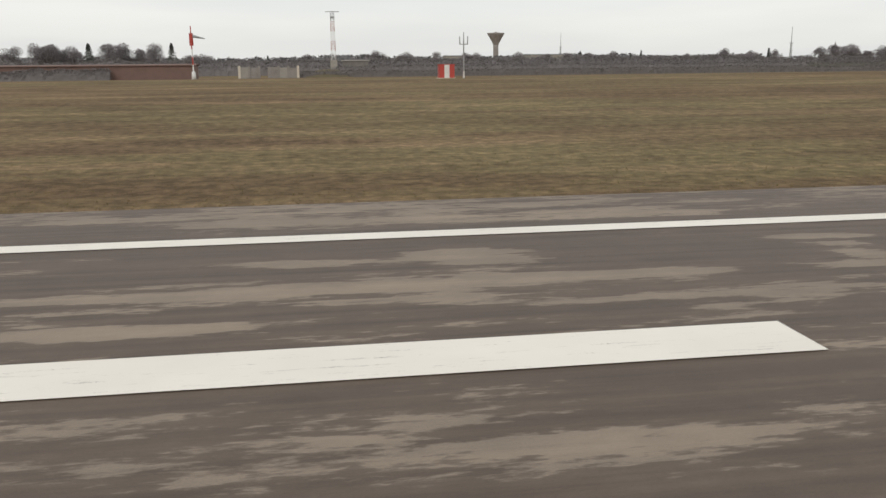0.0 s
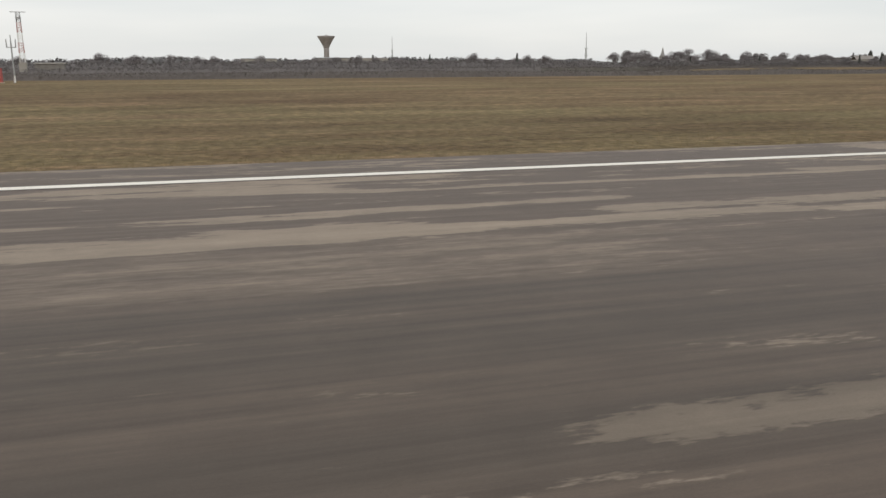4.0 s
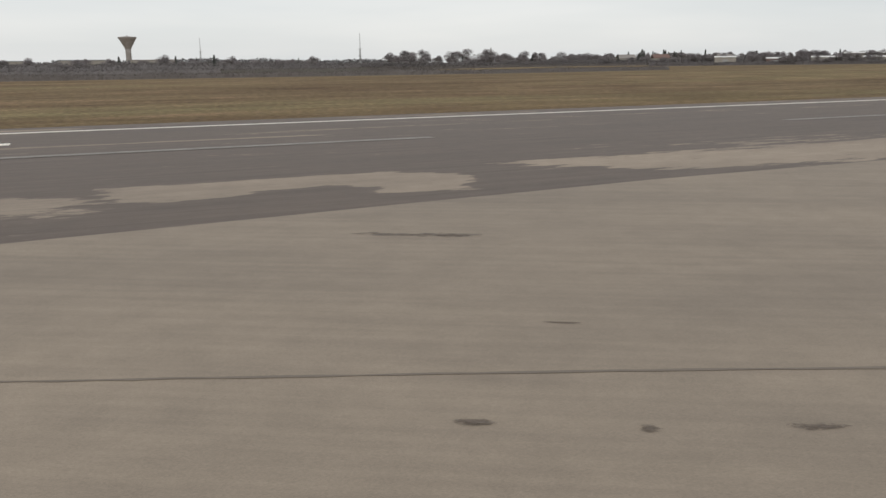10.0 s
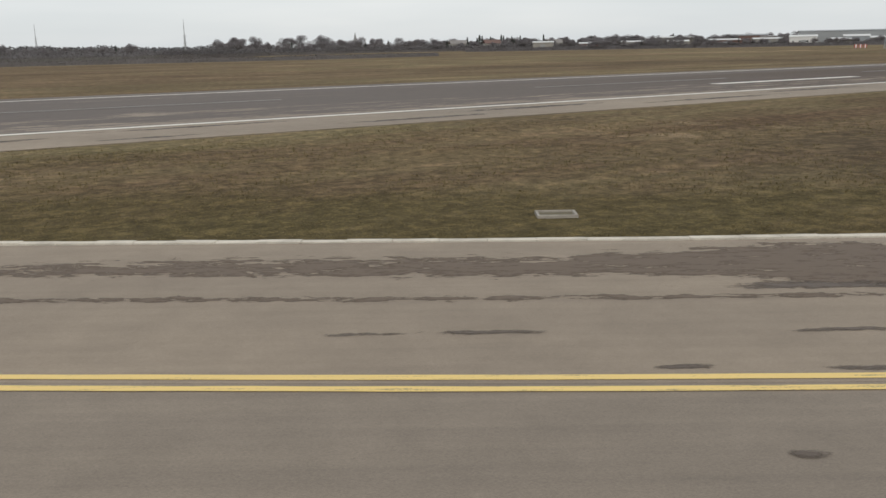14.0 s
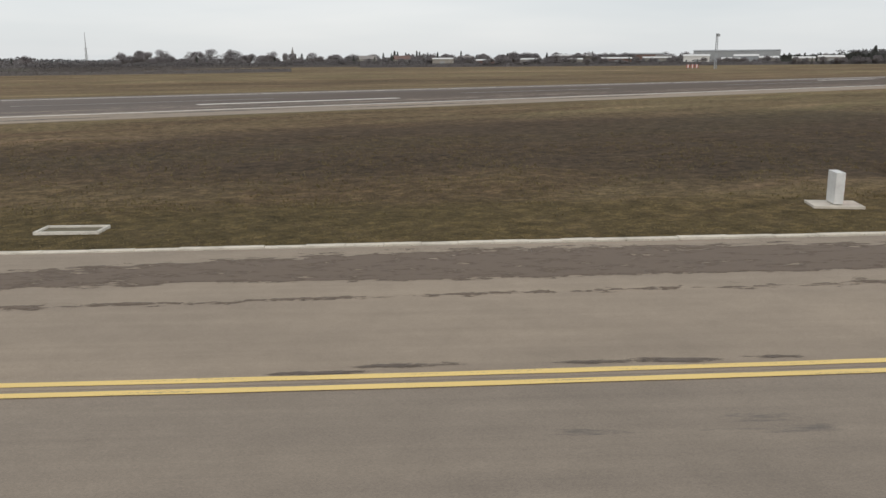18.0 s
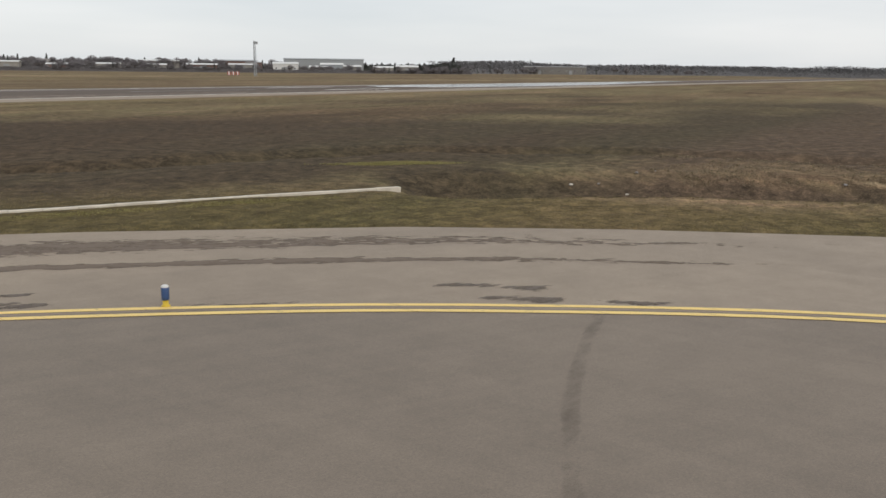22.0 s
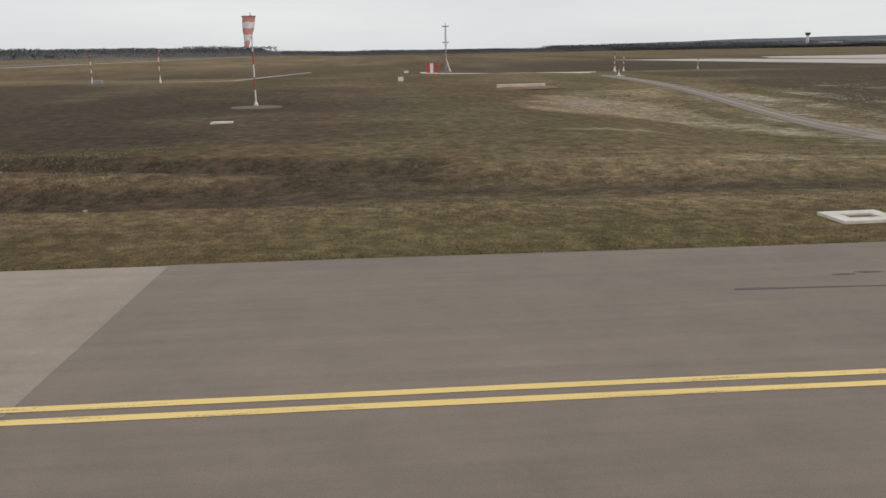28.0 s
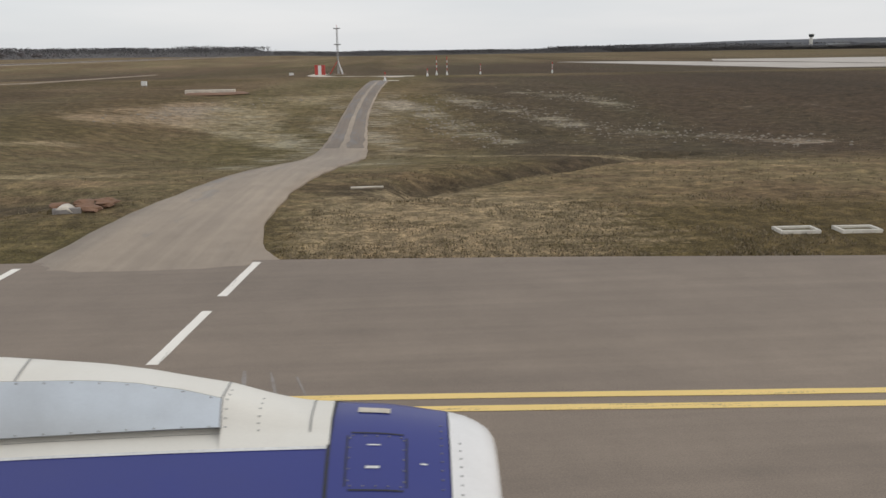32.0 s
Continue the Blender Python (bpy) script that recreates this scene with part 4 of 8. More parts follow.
DAMP_SLITS = [(20.7, 26.8, 10.35, 10.15, 0.1), (27.9, 29.4, 10.7, 10.5, 0.14), (28.4, 29.5, 10.1, 10.0, 0.1), (32.2, 34.9, 10.8, 10.7, 0.16), (32.9, 34.3, 10.2, 10.0, 0.1), (30.2, 31.8, 11.7, 11.5, 0.08), (34.0, 36.3, 14.6, 14.4, 0.08),
              (113, 114.4, -12.9, -13.3, 0.1), (117.2, 118, -15.4, -15.8, 0.1), (116.0, 116.6, -14.8, -15, 0.08), (114.8, 115.8, -15.0, -15.4, 0.08), (104, 105.1, -13.3, -13.8, 0.12), (117.5, 119.3, -13.1, -13.5, 0.15), (119.9, 120.7, -13.1, -13.5, 0.12), (121.0, 122.5, -13.15, -13.0, 0.14), (122.9, 124.4, -13.1, -13.3, 0.18), (130.1, 131.5, -12.5, -13.2, 0.5), (98.5, 101, -7.6, -7.9, 0.12), (101.2, 102.6, -7.0, -7.3, 0.1), (96.8, 97.6, -8.6, -8.8, 0.2)]
DRY_GAP = [(43.5, 52.5, 9.4, 9.7, 0.7, 0.95), (44, 50, 8.4, 8.3, 0.4, 0.6), (62, 84, 9.6, 9.4, 0.5, 0.9), (66, 80, 12.6, 13.2, 0.4, 0.8), (70, 96, 17, 16.6, 0.3, 0.8), (78, 95, 11, 10.6, 0.6, 0.7), (60, 76, 20, 20.5, 0.5, 0.8), (84, 97, 8.9, 8.8, 0.4, 0.7),
           (70, 92, -3.8, -3.6, 0.4, 0.7), (80, 97, -5.4, -5.8, 1.0, 0.85), (62, 75, 6.8, 6.9, 0.3, 0.6)]
DRY_FAR_SIDE = [(98, 130, 9.2, 9.2, 0.5, 0.75), (96, 125, 19.5, 19.3, 0.6, 0.6), (104, 150, 14.4, 14.6, 0.25, 0.7), (130, 175, 9.4, 9.2, 0.4, 0.7), (100, 160, 24.3, 24.2, 0.6, 0.8), (90, 112, 17.6, 17.2, 0.3, 0.75)]


def build_runway():
    """One asphalt sheet; its points carry how dry the asphalt is: bands along the traffic, and long dried-out strokes."""
    xs = np.concatenate([[-900, -600, -400, -250, -160, -110, -70], np.arange(-45, -12, 1.2), np.arange(-11, 215, 0.45), np.arange(216, 600, 6.0), [640, 700, 800, 950, 1200, 1500]])
    ys = np.concatenate([np.arange(-52, -26.4, 0.5), [-26.3], np.arange(-26, 22.1, 0.22), np.arange(22.3, 27.1, 0.35), [27.2]])
    X, Y = np.meshgrid(xs, ys, indexing="ij")
    dry = np.interp(Y, [-52, -27, -19, -17, -15, -9, -6, -3, 0, 6.5, 8, 9.5, 11, 20, 22, 25, 27],
                    [0.5, 0.5, 0.5, 0.44, 0.4, 0.38, 0.34, 0.24, 0.2, 0.24, 0.36, 0.36, 0.26, 0.26, 0.34, 0.4, 0.45])
    beyond = sstep(175, 210, X)
    dry = dry * (1 - beyond) + beyond * np.interp(Y, [-27, -17.8, -16, -9, -6, 1, 8, 12, 18, 22, 27], [0.62, 0.62, 0.46, 0.44, 0.3, 0.14, 0.2, 0.28, 0.28, 0.36, 0.45])
    dry = dry + 0.34 * (value_noise(X / 19, Y / 1.5, 31) - 0.5) + 0.2 * (value_noise(X / 7, Y / 0.7, 32) - 0.5)
    # where the traffic turns off, the asphalt is wet but for the areas below
    off = sstep(84, 98, X) * sstep(196, 180, X) * sstep(-1.6, -3.0, Y)
    dry = dry * (1 - off) + off * (0.10 + 0.12 * value_noise(X / 9, Y / 0.6, 35))
    for strokes in (DRY_FAR, DRY_TOUCHDOWN, DRY_MIDDLE, DRY_EXIT, DRY_GAP, DRY_FAR_SIDE):
        for x0, x1, y0, y1, half, w in strokes:
            s = np.clip((X - x0) / (x1 - x0), 0, 1)
            d = np.abs(Y - y0 - (y1 - y0) * s) / half
            end = np.maximum(x0 - X, X - x1) / (1.0 + half)
            k = sstep(2.1, 0.35, d) * sstep(1.0, -0.9, end)
            dry = dry + (0.16 + 0.72 * w - dry) * k * (0.16 + 0.72 * w > dry)
    lace = 0.34 * (value_noise(X / 1.9, Y / 0.42, 51) - 0.5) + 0.24 * (value_noise(X / 0.8, Y / 0.24, 52) - 0.5)
    wx = X + 1.5 * (value_noise(X / 2.2, Y / 0.5, 41) - 0.5) + 0.8 * (value_noise(X / 0.8, Y / 0.25, 42) - 0.5)
    wy = Y + 0.5 * (value_noise(X / 1.6, Y / 0.8, 43) - 0.5)
    for level, ring in DRY_AREAS + DRY_TURN + DRY_JUNCTION:
        d = line_distance(wx, wy, ring + ring[:1]) * np.where(inside(wx, wy, ring), 1, -1)
        k = sstep(-0.75, 0.85, d)
        dry = dry * (1 - k) + np.maximum(level, dry) * k
    for x0, x1, y0, y1, half in DAMP_SLITS:
        s = np.clip((X - x0) / (x1 - x0), 0, 1)
        d = np.abs(wy - y0 - (y1 - y0) * s) / half
        k = sstep(1.5, 0.7, d) * sstep(1.0, -0.6, np.maximum(x0 - wx, wx - x1) / (1.0 + half))
        dry = dry * (1 - k) + 0.06 * k
    dry = dry + lace * sstep(80, 96, X) * sstep(215, 190, X) * sstep(-1.5, -3, Y) * (1 - 0.85 * sstep(101, 104, X) * sstep(136, 132, X) * sstep(-9.6, -9.0, Y))
    # brown, half dry asphalt between the rubber and the dried-out band
    half_dry = sstep(0.0, 0.6, Y - np.interp(X, [15, 30, 45], [7.3, 5.4, 3.4])) * sstep(8.6, 8.0, Y) * sstep(90, 72, X) * sstep(12, 20, X)
    dry = dry + half_dry * (np.maximum(dry, 0.45) - dry)
    drawn = 0.36 * (value_noise(X / 3.4, Y / 0.36, 53) - 0.5) + 0.2 * (value_noise(X / 1.3, Y / 0.3, 54) - 0.5)
    dry = dry + drawn * sstep(82, 70, X) * sstep(-14, -8, X) * sstep(6.8, 7.8, Y) * sstep(22, 20, Y)
    nx, ny = X.shape
    idx = np.arange(nx * ny).reshape(nx, ny)
    quads = np.stack([idx[:-1, :-1], idx[1:, :-1], idx[1:, 1:], idx[:-1, 1:]], -1)
    keep = (ys[None, :-1] >= -26.35) | (xs[1:, None] <= 182)
    me = bpy.data.meshes.new("runway")
    me.from_pydata(np.stack([X, Y, np.full(X.shape, Z_RWY)], -1).reshape(-1, 3).tolist(), [], quads[keep].tolist())
    a = me.attributes.new("dry", 'FLOAT', 'POINT')
    a.data.foreach_set("value", np.clip(dry, 0, 1).reshape(-1).astype(np.float32))
    a = me.attributes.new("blend", 'FLOAT', 'POINT')
    a.data.foreach_set("value", (sstep(88, 70, X) * 0.12 + 0.6 * half_dry + 0.2 * sstep(-4, 0, Y) + 0.45 * sstep(103, 107, X) * sstep(136, 132, X) * sstep(-9.4, -8.8, Y) * sstep(-3.6, -4.6, Y)).clip(0, 1).reshape(-1).astype(np.float32))
    a = me.attributes.new("matt", 'FLOAT', 'POINT')
    a.data.foreach_set("value", (sstep(215, 330, X) * sstep(21, 12, Y)).reshape(-1).astype(np.float32))
    a = me.attributes.new("rubber", 'FLOAT', 'POINT')
    lanes = 0.5 + 0.9 * (value_noise(X / 30, Y / 0.9, 55) - 0.5) + 0.5 * (value_noise(X / 18, Y / 0.35, 56) - 0.5)
    a.data.foreach_set("value", (0.75 * lanes * sstep(0.3, -0.5, Y - np.interp(X, [15, 30, 45], [7.6, 5.6, 3.6])) * sstep(-6.5, -3.0, Y) * sstep(92, 70, X)).clip(0, 0.55).reshape(-1).astype(np.float32))
    me.materials.append(M_RUNWAY)
    return tagged(new("runway", me), "dark damp asphalt runway with dried-out tan streaks and rubber marks", "runway", kind="structure")


runway = build_runway()
# rubber drawn by wheels that turn off
for line, width, heavy in (([(113.0, -8.55), (115.3, -8.6), (120.5, -8.6), (126.7, -8.9)], 0.1, True), ([(111.0, -7.75), (115.3, -7.9), (125.4, -8.1), (130.0, -7.5), (134.3, -6.3), (146.0, -5.6)], 0.14, True),
                           ([(106.0, -5.1), (111.6, -5.5), (116.8, -6.2), (122.8, -6.6), (130.5, -6.3), (136.0, -5.2)], 0.1, False), ([(111.0, -3.9), (117.1, -4.4), (125.2, -5.1), (132.0, -5.0), (139.0, -3.7)], 0.1, False),
                           ([(106.0, -6.6), (113.0, -7.0), (121.0, -7.4), (128.0, -7.2)], 0.08, False), ([(113.0, -4.9), (119.0, -5.4), (127.0, -5.8), (133.0, -5.4)], 0.08, False)):
    bm = bmesh.new()
    ribbon(bm, smooth_line(line, 0.8), 0.0, width, Z_MARK + 0.003, 0.026)
    part("tyre_mark", bm, M_RUBBER if heavy else M_FAINT, runway, "thin dark rubber line" if heavy else "faint rubber line")
bm = bmesh.new()
prism(bm, TAXI_RING, -0.2, Z_TAXI)
taxi = tagged(part("taxiway", bm, M_TAXI), "dry tan asphalt taxiway leaving the runway, with dark damp patches", "taxiway", kind="structure")
bm = bmesh.new()
prism(bm, SOUTH_RING, -0.2, Z_TAXI)
taxi_s = tagged(part("taxiway_south", bm, M_TAXI), "grey brown asphalt taxiway, straight, with faint joints", "taxiway", kind="structure")
def build_road():
    bm = bmesh.new()
    rng = random.Random(17)

    def at(line, n):
        p = np.array(smooth_line(line, 1.0))
        d = np.concatenate([[0], np.cumsum(np.hypot(*np.diff(p, axis=0).T))])
        s = np.linspace(0, d[-1], n)
        return np.stack([np.interp(s, d, p[:, 0]), np.interp(s, d, p[:, 1])], -1)
    a, b = at(ROAD_N, 160), at(ROAD_S[::-1], 160)
    rows = []
    for k in range(160):
        j0, j1 = 0.12 * noise.noise(Vector((k * 0.35, 3, 0))) + rng.uniform(-0.012, 0.012), 0.12 * noise.noise(Vector((k * 0.35, 9, 0))) + rng.uniform(-0.012, 0.012)
        row = []
        for q in range(7):
            s = q / 6
            x, y = a[k] * (1 - s) + b[k] * s
            y += j0 * (1 - s) + j1 * s
            row.append((x, y, float(swale(x, y)) + Z_TAXI + 0.006 + 0.03 * math.sin(math.pi * s) * min(1, k / 20)))
        rows.append([bm.verts.new((row[0][0], row[0][1], row[0][2] - 0.25))] + [bm.verts.new(p) for p in row] + [bm.verts.new((row[-1][0], row[-1][1], row[-1][2] - 0.25))])
    for p, q in zip(rows, rows[1:]):
        for k in range(8):
            bm.faces.new((p[k], p[k + 1], q[k + 1], q[k])).smooth = 0 < k < 7
    bmesh.ops.recalc_face_normals(bm, faces=bm.faces)
    road = tagged(part("service_road", bm, M_ROAD), "narrow tan service road dipping through the grass", "road", kind="structure")
    for s0, s1 in ((0.07, 0.40), (0.54, 0.92)):
        tb = bmesh.new()
        last = None
        for k in range(160):
            if a[k][0] < 360:
                continue
            w = 0.05 * noise.noise(Vector((k * 0.3, s0 * 9, 0)))
            ends = []
            for q in (s0 + w, s1 + w):
                x, y = a[k] * (1 - q) + b[k] * q
                ends.append(tb.verts.new((x, y, float(swale(x, y)) + Z_TAXI + 0.018 + 0.03 * math.sin(math.pi * q))))
            if last:
                tb.faces.new((last[0], last[1], ends[1], ends[0]))
            last = ends
        bmesh.ops.recalc_face_normals(tb, faces=tb.faces)
        part("wheel_track", tb, M_TRACK, road, "darker wheel track worn into the road")
    return road


build_road()
bm = bmesh.new()
prism(bm, [(437, -221.8), (436, -225.2), (470, -229), (500, -212), (560, -203.5), (575, -205), (575, -200), (556, -199.5), (505, -206), (465, -224)], -2.6, 0.02)
for v in bm.verts:
    v.co.z += float(terrain(v.co.x, v.co.y)) if v.co.z > 0 else 0.0
tagged(part("gravel_track", bm, M_CONC), "pale gravel track running on across the grass", "track", kind="structure")
bm = bmesh.new()
prism(bm, [(556, -350.8), (620, -338), (745, -312), (728, -352), (640, -391), (600, -401), (556, -407)], -2.6, -2.15)
tagged(part("second_runway", bm, M_APRON), "pale concrete runway far across the grass", "runway", kind="structure")
bm = bmesh.new()
prism(bm, [(600, -408), (645, -399.5), (716, -384), (765, -402), (752, -440), (752, -492), (640, -480), (560, -440)], -2.6, -2.15)
tagged(part("far_taxiway", bm, M_APRON), "pale concrete taxiway strip beyond the far runway", "taxiway", kind="structure")
bm = bmesh.new()
prism(bm, smooth_line(YELLOW_A, 1.0) + smooth_line(YELLOW_B, 1.0) + [(304.5, -400.0)] + (FAR_EDGE + FAR_EDGE_SOUTH)[::-1] + [(198.3, -29.1), (201.8, -26.7), (205, -26.6), (214, -26.4), (1400, -26.4), (1400, -17.9)], Z_TAXI - 0.01, Z_SHOULDER)
shoulder = tagged(part("taxiway_shoulder", bm, M_SHOULDER), "lighter tan asphalt shoulder between edge stripes and grass", "taxiway", kind="structure")
bm = bmesh.new()
prism(bm, [(282.0, -199.9), (304.0, -199.8), (313.6, -199.6), (317.6, -199.5), (320.95, -199.6), (321.0, -194.0), (321.2, -186.0), (321.25, -180.4), (313.4, -180.1), (300.0, -180.6), (281.8, -180.2)], Z_TAXI - 0.01, Z_SHOULDER + 0.0025)
tagged(part("taxiway_worn", bm, M_WORNTAR), "brown older stretch of taxiway asphalt before a tar joint", "taxiway", kind="structure")
bm = bmesh.new()
prism(bm, [(282.0, -199.9), (304.0, -199.8), (313.6, -199.6), (317.6, -199.5), (320.95, -199.6)] + FAR_EDGE[22:] + FAR_EDGE_SOUTH + NEAR_EDGE[:2] + [(281.4, -222.0)], Z_TAXI - 0.01, Z_SHOULDER + 0.0025)
tagged(part("taxiway_resurfaced", bm, M_SOUTH), "grey brown stretch of taxiway asphalt beyond a tar joint", "taxiway", kind="structure")
bm = bmesh.new()
prism(bm, [(470, 8), (485, -4), (520, -9), (580, -8), (640, 0), (700, 10), (760, 18), (640, 20.6), (560, 20.8), (500, 20), (474, 17)], Z_RWY - 0.004, Z_RWY + 0.006)
part("standing_water", bm, M_WATER, runway, "thin sheet of standing water")


# ---- painted markings ----
def stripe(name, x0, x1, y0, y1, mat, label, parent):
    b = bmesh.new()
    line = [(x0 + (x1 - x0) * k / 12, (y0 + y1) / 2) for k in range(13)]
    ribbon(b, line, 0, abs(y1 - y0), Z_MARK, 0.003)
    return part(name, b, mat, parent, label)


stripe("edge_line", -900, 1500, 21.2, 22.0, M_WHITE, "white runway edge line", runway)
stripe("edge_line", 199.0, 1500, -17.75, -17.0, M_WHITE, "white runway edge line", runway)
for k in range(-6, 12):
    x0 = 89.3 + k * 60.0
    for ya, yb in ((3.15, 3.5), (3.58, 4.0)):
        stripe("centreline_stripe", x0, x0 + 30.6, ya, yb, M_WORN, "worn grey runway centreline stripe", runway)
for x0 in (-286.5, -14.7, 133.6, 287.0, 432.0):
    for y0, y1 in ((11.4, 12.9), (-6.6, -5.1)):
        if x0 < -200 and y0 < 0 or x0 == 287.0 and y0 > 0:
            continue
        stripe("touchdown_stripe", x0, x0 + (26.0 if x0 == 287.0 else 22.5), y0, y1, M_WHITE, "white touchdown zone stripe", runway)
for line in (YELLOW_A, YELLOW_B):
    dense = smooth_line(line, 1.0)
    for off in (-0.2, 0.2):
        bm = bmesh.new()
        ribbon(bm, dense, off, 0.17, Z_MARK, 0.003, 0.008, random)
        part("edge_stripe", bm, M_YELLOW if line is YELLOW_A else M_YELLOW_S, taxi if line is YELLOW_A else taxi_s, "yellow taxiway edge stripe")

# runway holding position: two solid and two broken yellow lines straight across
HD = Vector((-0.480, -0.877))
HN = Vector((0.877, -0.480))
H0 = Vector((279.2, -89.8))


def hold_bar(along0, along1, across, width=0.3):
    b = bmesh.new()
    p, q = H0 + HD * along0 + HN * across, H0 + HD * along1 + HN * across
    ribbon(b, [tuple(p + (q - p) * (k / 6)) for k in range(7)], 0, width, Z_MARK + 0.002, 0.003, 0.006, random)
    return b


for across in (0.0, 0.58):
    part("holding_line", hold_bar(-0.1, 27.0, across), M_YELLOW, taxi, "solid yellow holding position line")
for across in (-1.16, -0.58):
    for k in range(15):
        part("holding_dash", hold_bar(-0.12 + k * 1.57, 0.72 + k * 1.57, across, 0.3), M_YELLOW, taxi, "yellow holding position dash")
bm = bmesh.new()
ribbon(bm, smooth_line([(273.3, -95.45), (275.2, -96.45), (277.3, -97.5)], 0.4), 0, 0.55, Z_FILM, 0.003, 0.05, random)
part("blacked_out_paint", bm, M_TAR, taxi, "blacked-out old paint")
bm = bmesh.new()
prism(bm, [(279.0, -105.4), (279.2, -104.75), (279.9, -105.1), (281.6, -106.0), (281.4, -106.6)], Z_TAXI, Z_MARK)
part("red_ground_marking", bm, M_RED, taxi, "red painted ground marking")

# white dashes of the road crossing
for y0, slope in ((-215.76, 0.035), (-220.9, 0.1)):
    for k in range(6):
        x1 = 320.2 - k * 3.52
        bm = bmesh.new()
        ribbon(bm, [(x1 - 2.6 * q / 4, y0 + (320.2 - x1 + 2.6 * q / 4) * slope) for q in range(5)], 0, 0.18, Z_MARK - 0.003, 0.003, 0.006, random)
        part("crossing_dash", bm, M_WHITE, taxi_s, "white road crossing dash")


# damp patches, tar lines and joints lie on the pavement
spots = []


def damp_spot(cx, cy, lx, ly, turn, parent, mat=None, weight=1.0):
    nx, ny = 26, 14
    u, v = np.meshgrid(np.linspace(-1.5, 1.5, nx), np.linspace(-1.5, 1.5, ny), indexing="ij")
    c, s = math.cos(radians(turn)), math.sin(radians(turn))
    x, y = cx + u * lx * c - v * ly * s, cy + u * lx * s + v * ly * c
    idx = np.arange(nx * ny).reshape(nx, ny)
    quads = np.stack([idx[:-1, :-1], idx[1:, :-1], idx[1:, 1:], idx[:-1, 1:]], -1).reshape(-1, 4)
    me = bpy.data.meshes.new("damp_patch")
    me.from_pydata(np.stack([x, y, np.full(x.shape, Z_FILM + 0.001 * (1 + len(spots) % 4))], -1).reshape(-1, 3).tolist(), [], quads.tolist())
    core = np.clip(0.95 - np.hypot(u, v) * 0.75, -0.6, 1) * weight
    at = me.attributes.new("core", 'FLOAT', 'POINT')
    at.data.foreach_set("value", core.reshape(-1).astype(np.float32))
    me.materials.append(mat or M_SPOT)
    o = new("damp_patch", me)
    spots.append(o)
    o.parent = parent
    o["label"] = "dark damp patch"


def damp_area(ring, parent, slope=1.7, mat=None, peak=0.85, lift=0.0):
    """A damp patch with an outline of its own."""
    xs, ys = [p[0] for p in ring], [p[1] for p in ring]
    X, Y = np.meshgrid(np.arange(min(xs) - 1, max(xs) + 1, 0.1), np.arange(min(ys) - 1, max(ys) + 1, 0.1), indexing="ij")
    core = np.clip(0.6 + slope * line_distance(X, Y, ring + ring[:1]) * np.where(inside(X, Y, ring), 1, -1), -0.9, peak)
    nx, ny = X.shape
    idx = np.arange(nx * ny).reshape(nx, ny)
    quads = np.stack([idx[:-1, :-1], idx[1:, :-1], idx[1:, 1:], idx[:-1, 1:]], -1).reshape(-1, 4)
    me = bpy.data.meshes.new("damp_patch")
    me.from_pydata(np.stack([X, Y, np.full(X.shape, Z_FILM + lift)], -1).reshape(-1, 3).tolist(), [], quads.tolist())
    at = me.attributes.new("core", 'FLOAT', 'POINT')
    at.data.foreach_set("value", core.reshape(-1).astype(np.float32))
    me.materials.append(mat or M_SPOT)
    o = new("damp_patch", me)
    o.parent = parent
    o["label"] = "dark damp patch with a ragged outline"


damp_area([(178.0, -39.7), (179.6, -40.1), (180.8, -41.0), (182.9, -42.0), (181.8, -41.9), (181.2, -42.2), (181.1, -43.3), (181.7, -44.1), (182.0, -44.4), (180.6, -44.9), (180.4, -46.0), (179.4, -45.0), (178.9, -43.7), (178.2, -42.7), (178.4, -41.3), (179.1, -41.3), (178.6, -40.5)], taxi)
for x, y, lx, ly in ((183.2, -43.6, 0.8, 0.2), (182.7, -44.6, 0.6, 0.25), (179.5, -38.7, 0.7, 0.14), (192.0, -24.6, 1.6, 0.35), (185.1, -25.1, 0.9, 0.5), (187.2, -26.8, 0.8, 0.25), (189.6, -28.2, 0.6, 0.2), (195.2, -40.2, 0.8, 0.4), (198.1, -42.0, 1.2, 0.4), (201.2, -43.6, 1.3, 0.3), (203.6, -45.2, 1.6, 0.3),
                     (202.1, -50.3, 0.5, 0.08), (203.3, -51.1, 0.9, 0.13), (204.4, -51.7, 0.5, 0.08), (205.7, -52.5, 0.3, 0.1), (207.3, -53.1, 0.9, 0.1), (208.4, -53.6, 0.7, 0.1), (232.6, -69.1, 0.6, 0.15), (232.3, -70.1, 0.6, 0.12), (233.4, -71.6, 0.7, 0.1),
                     (229.3, -67.2, 0.5, 0.08), (262.9, -89.1, 0.9, 0.1), (264.0, -89.5, 0.9, 0.14), (266.5, -91.0, 1.0, 0.13), (267.7, -91.7, 1.0, 0.13), (269.0, -92.4, 0.7, 0.13), (187.6, -34.1, 0.5, 0.2), (191.2, -22.4, 2.2, 0.8),
                     (165.5, -36.4, 0.3, 0.16), (167.5, -37.3, 0.5, 0.14), (166.8, -32.2, 0.4, 0.07), (163.6, -35.3, 0.3, 0.14),
                     (168.0, -24.2, 1.9, 0.35), (156.4, -27.7, 1.0, 0.2), (152.3, -31.3, 1.2, 0.35), (154.0, -32.9, 1.0, 0.3), (153.0, -30.3, 0.8, 0.15), (135.8, -27.0, 1.2, 0.2)):
    damp_spot(x, y, lx, ly, -31, taxi)
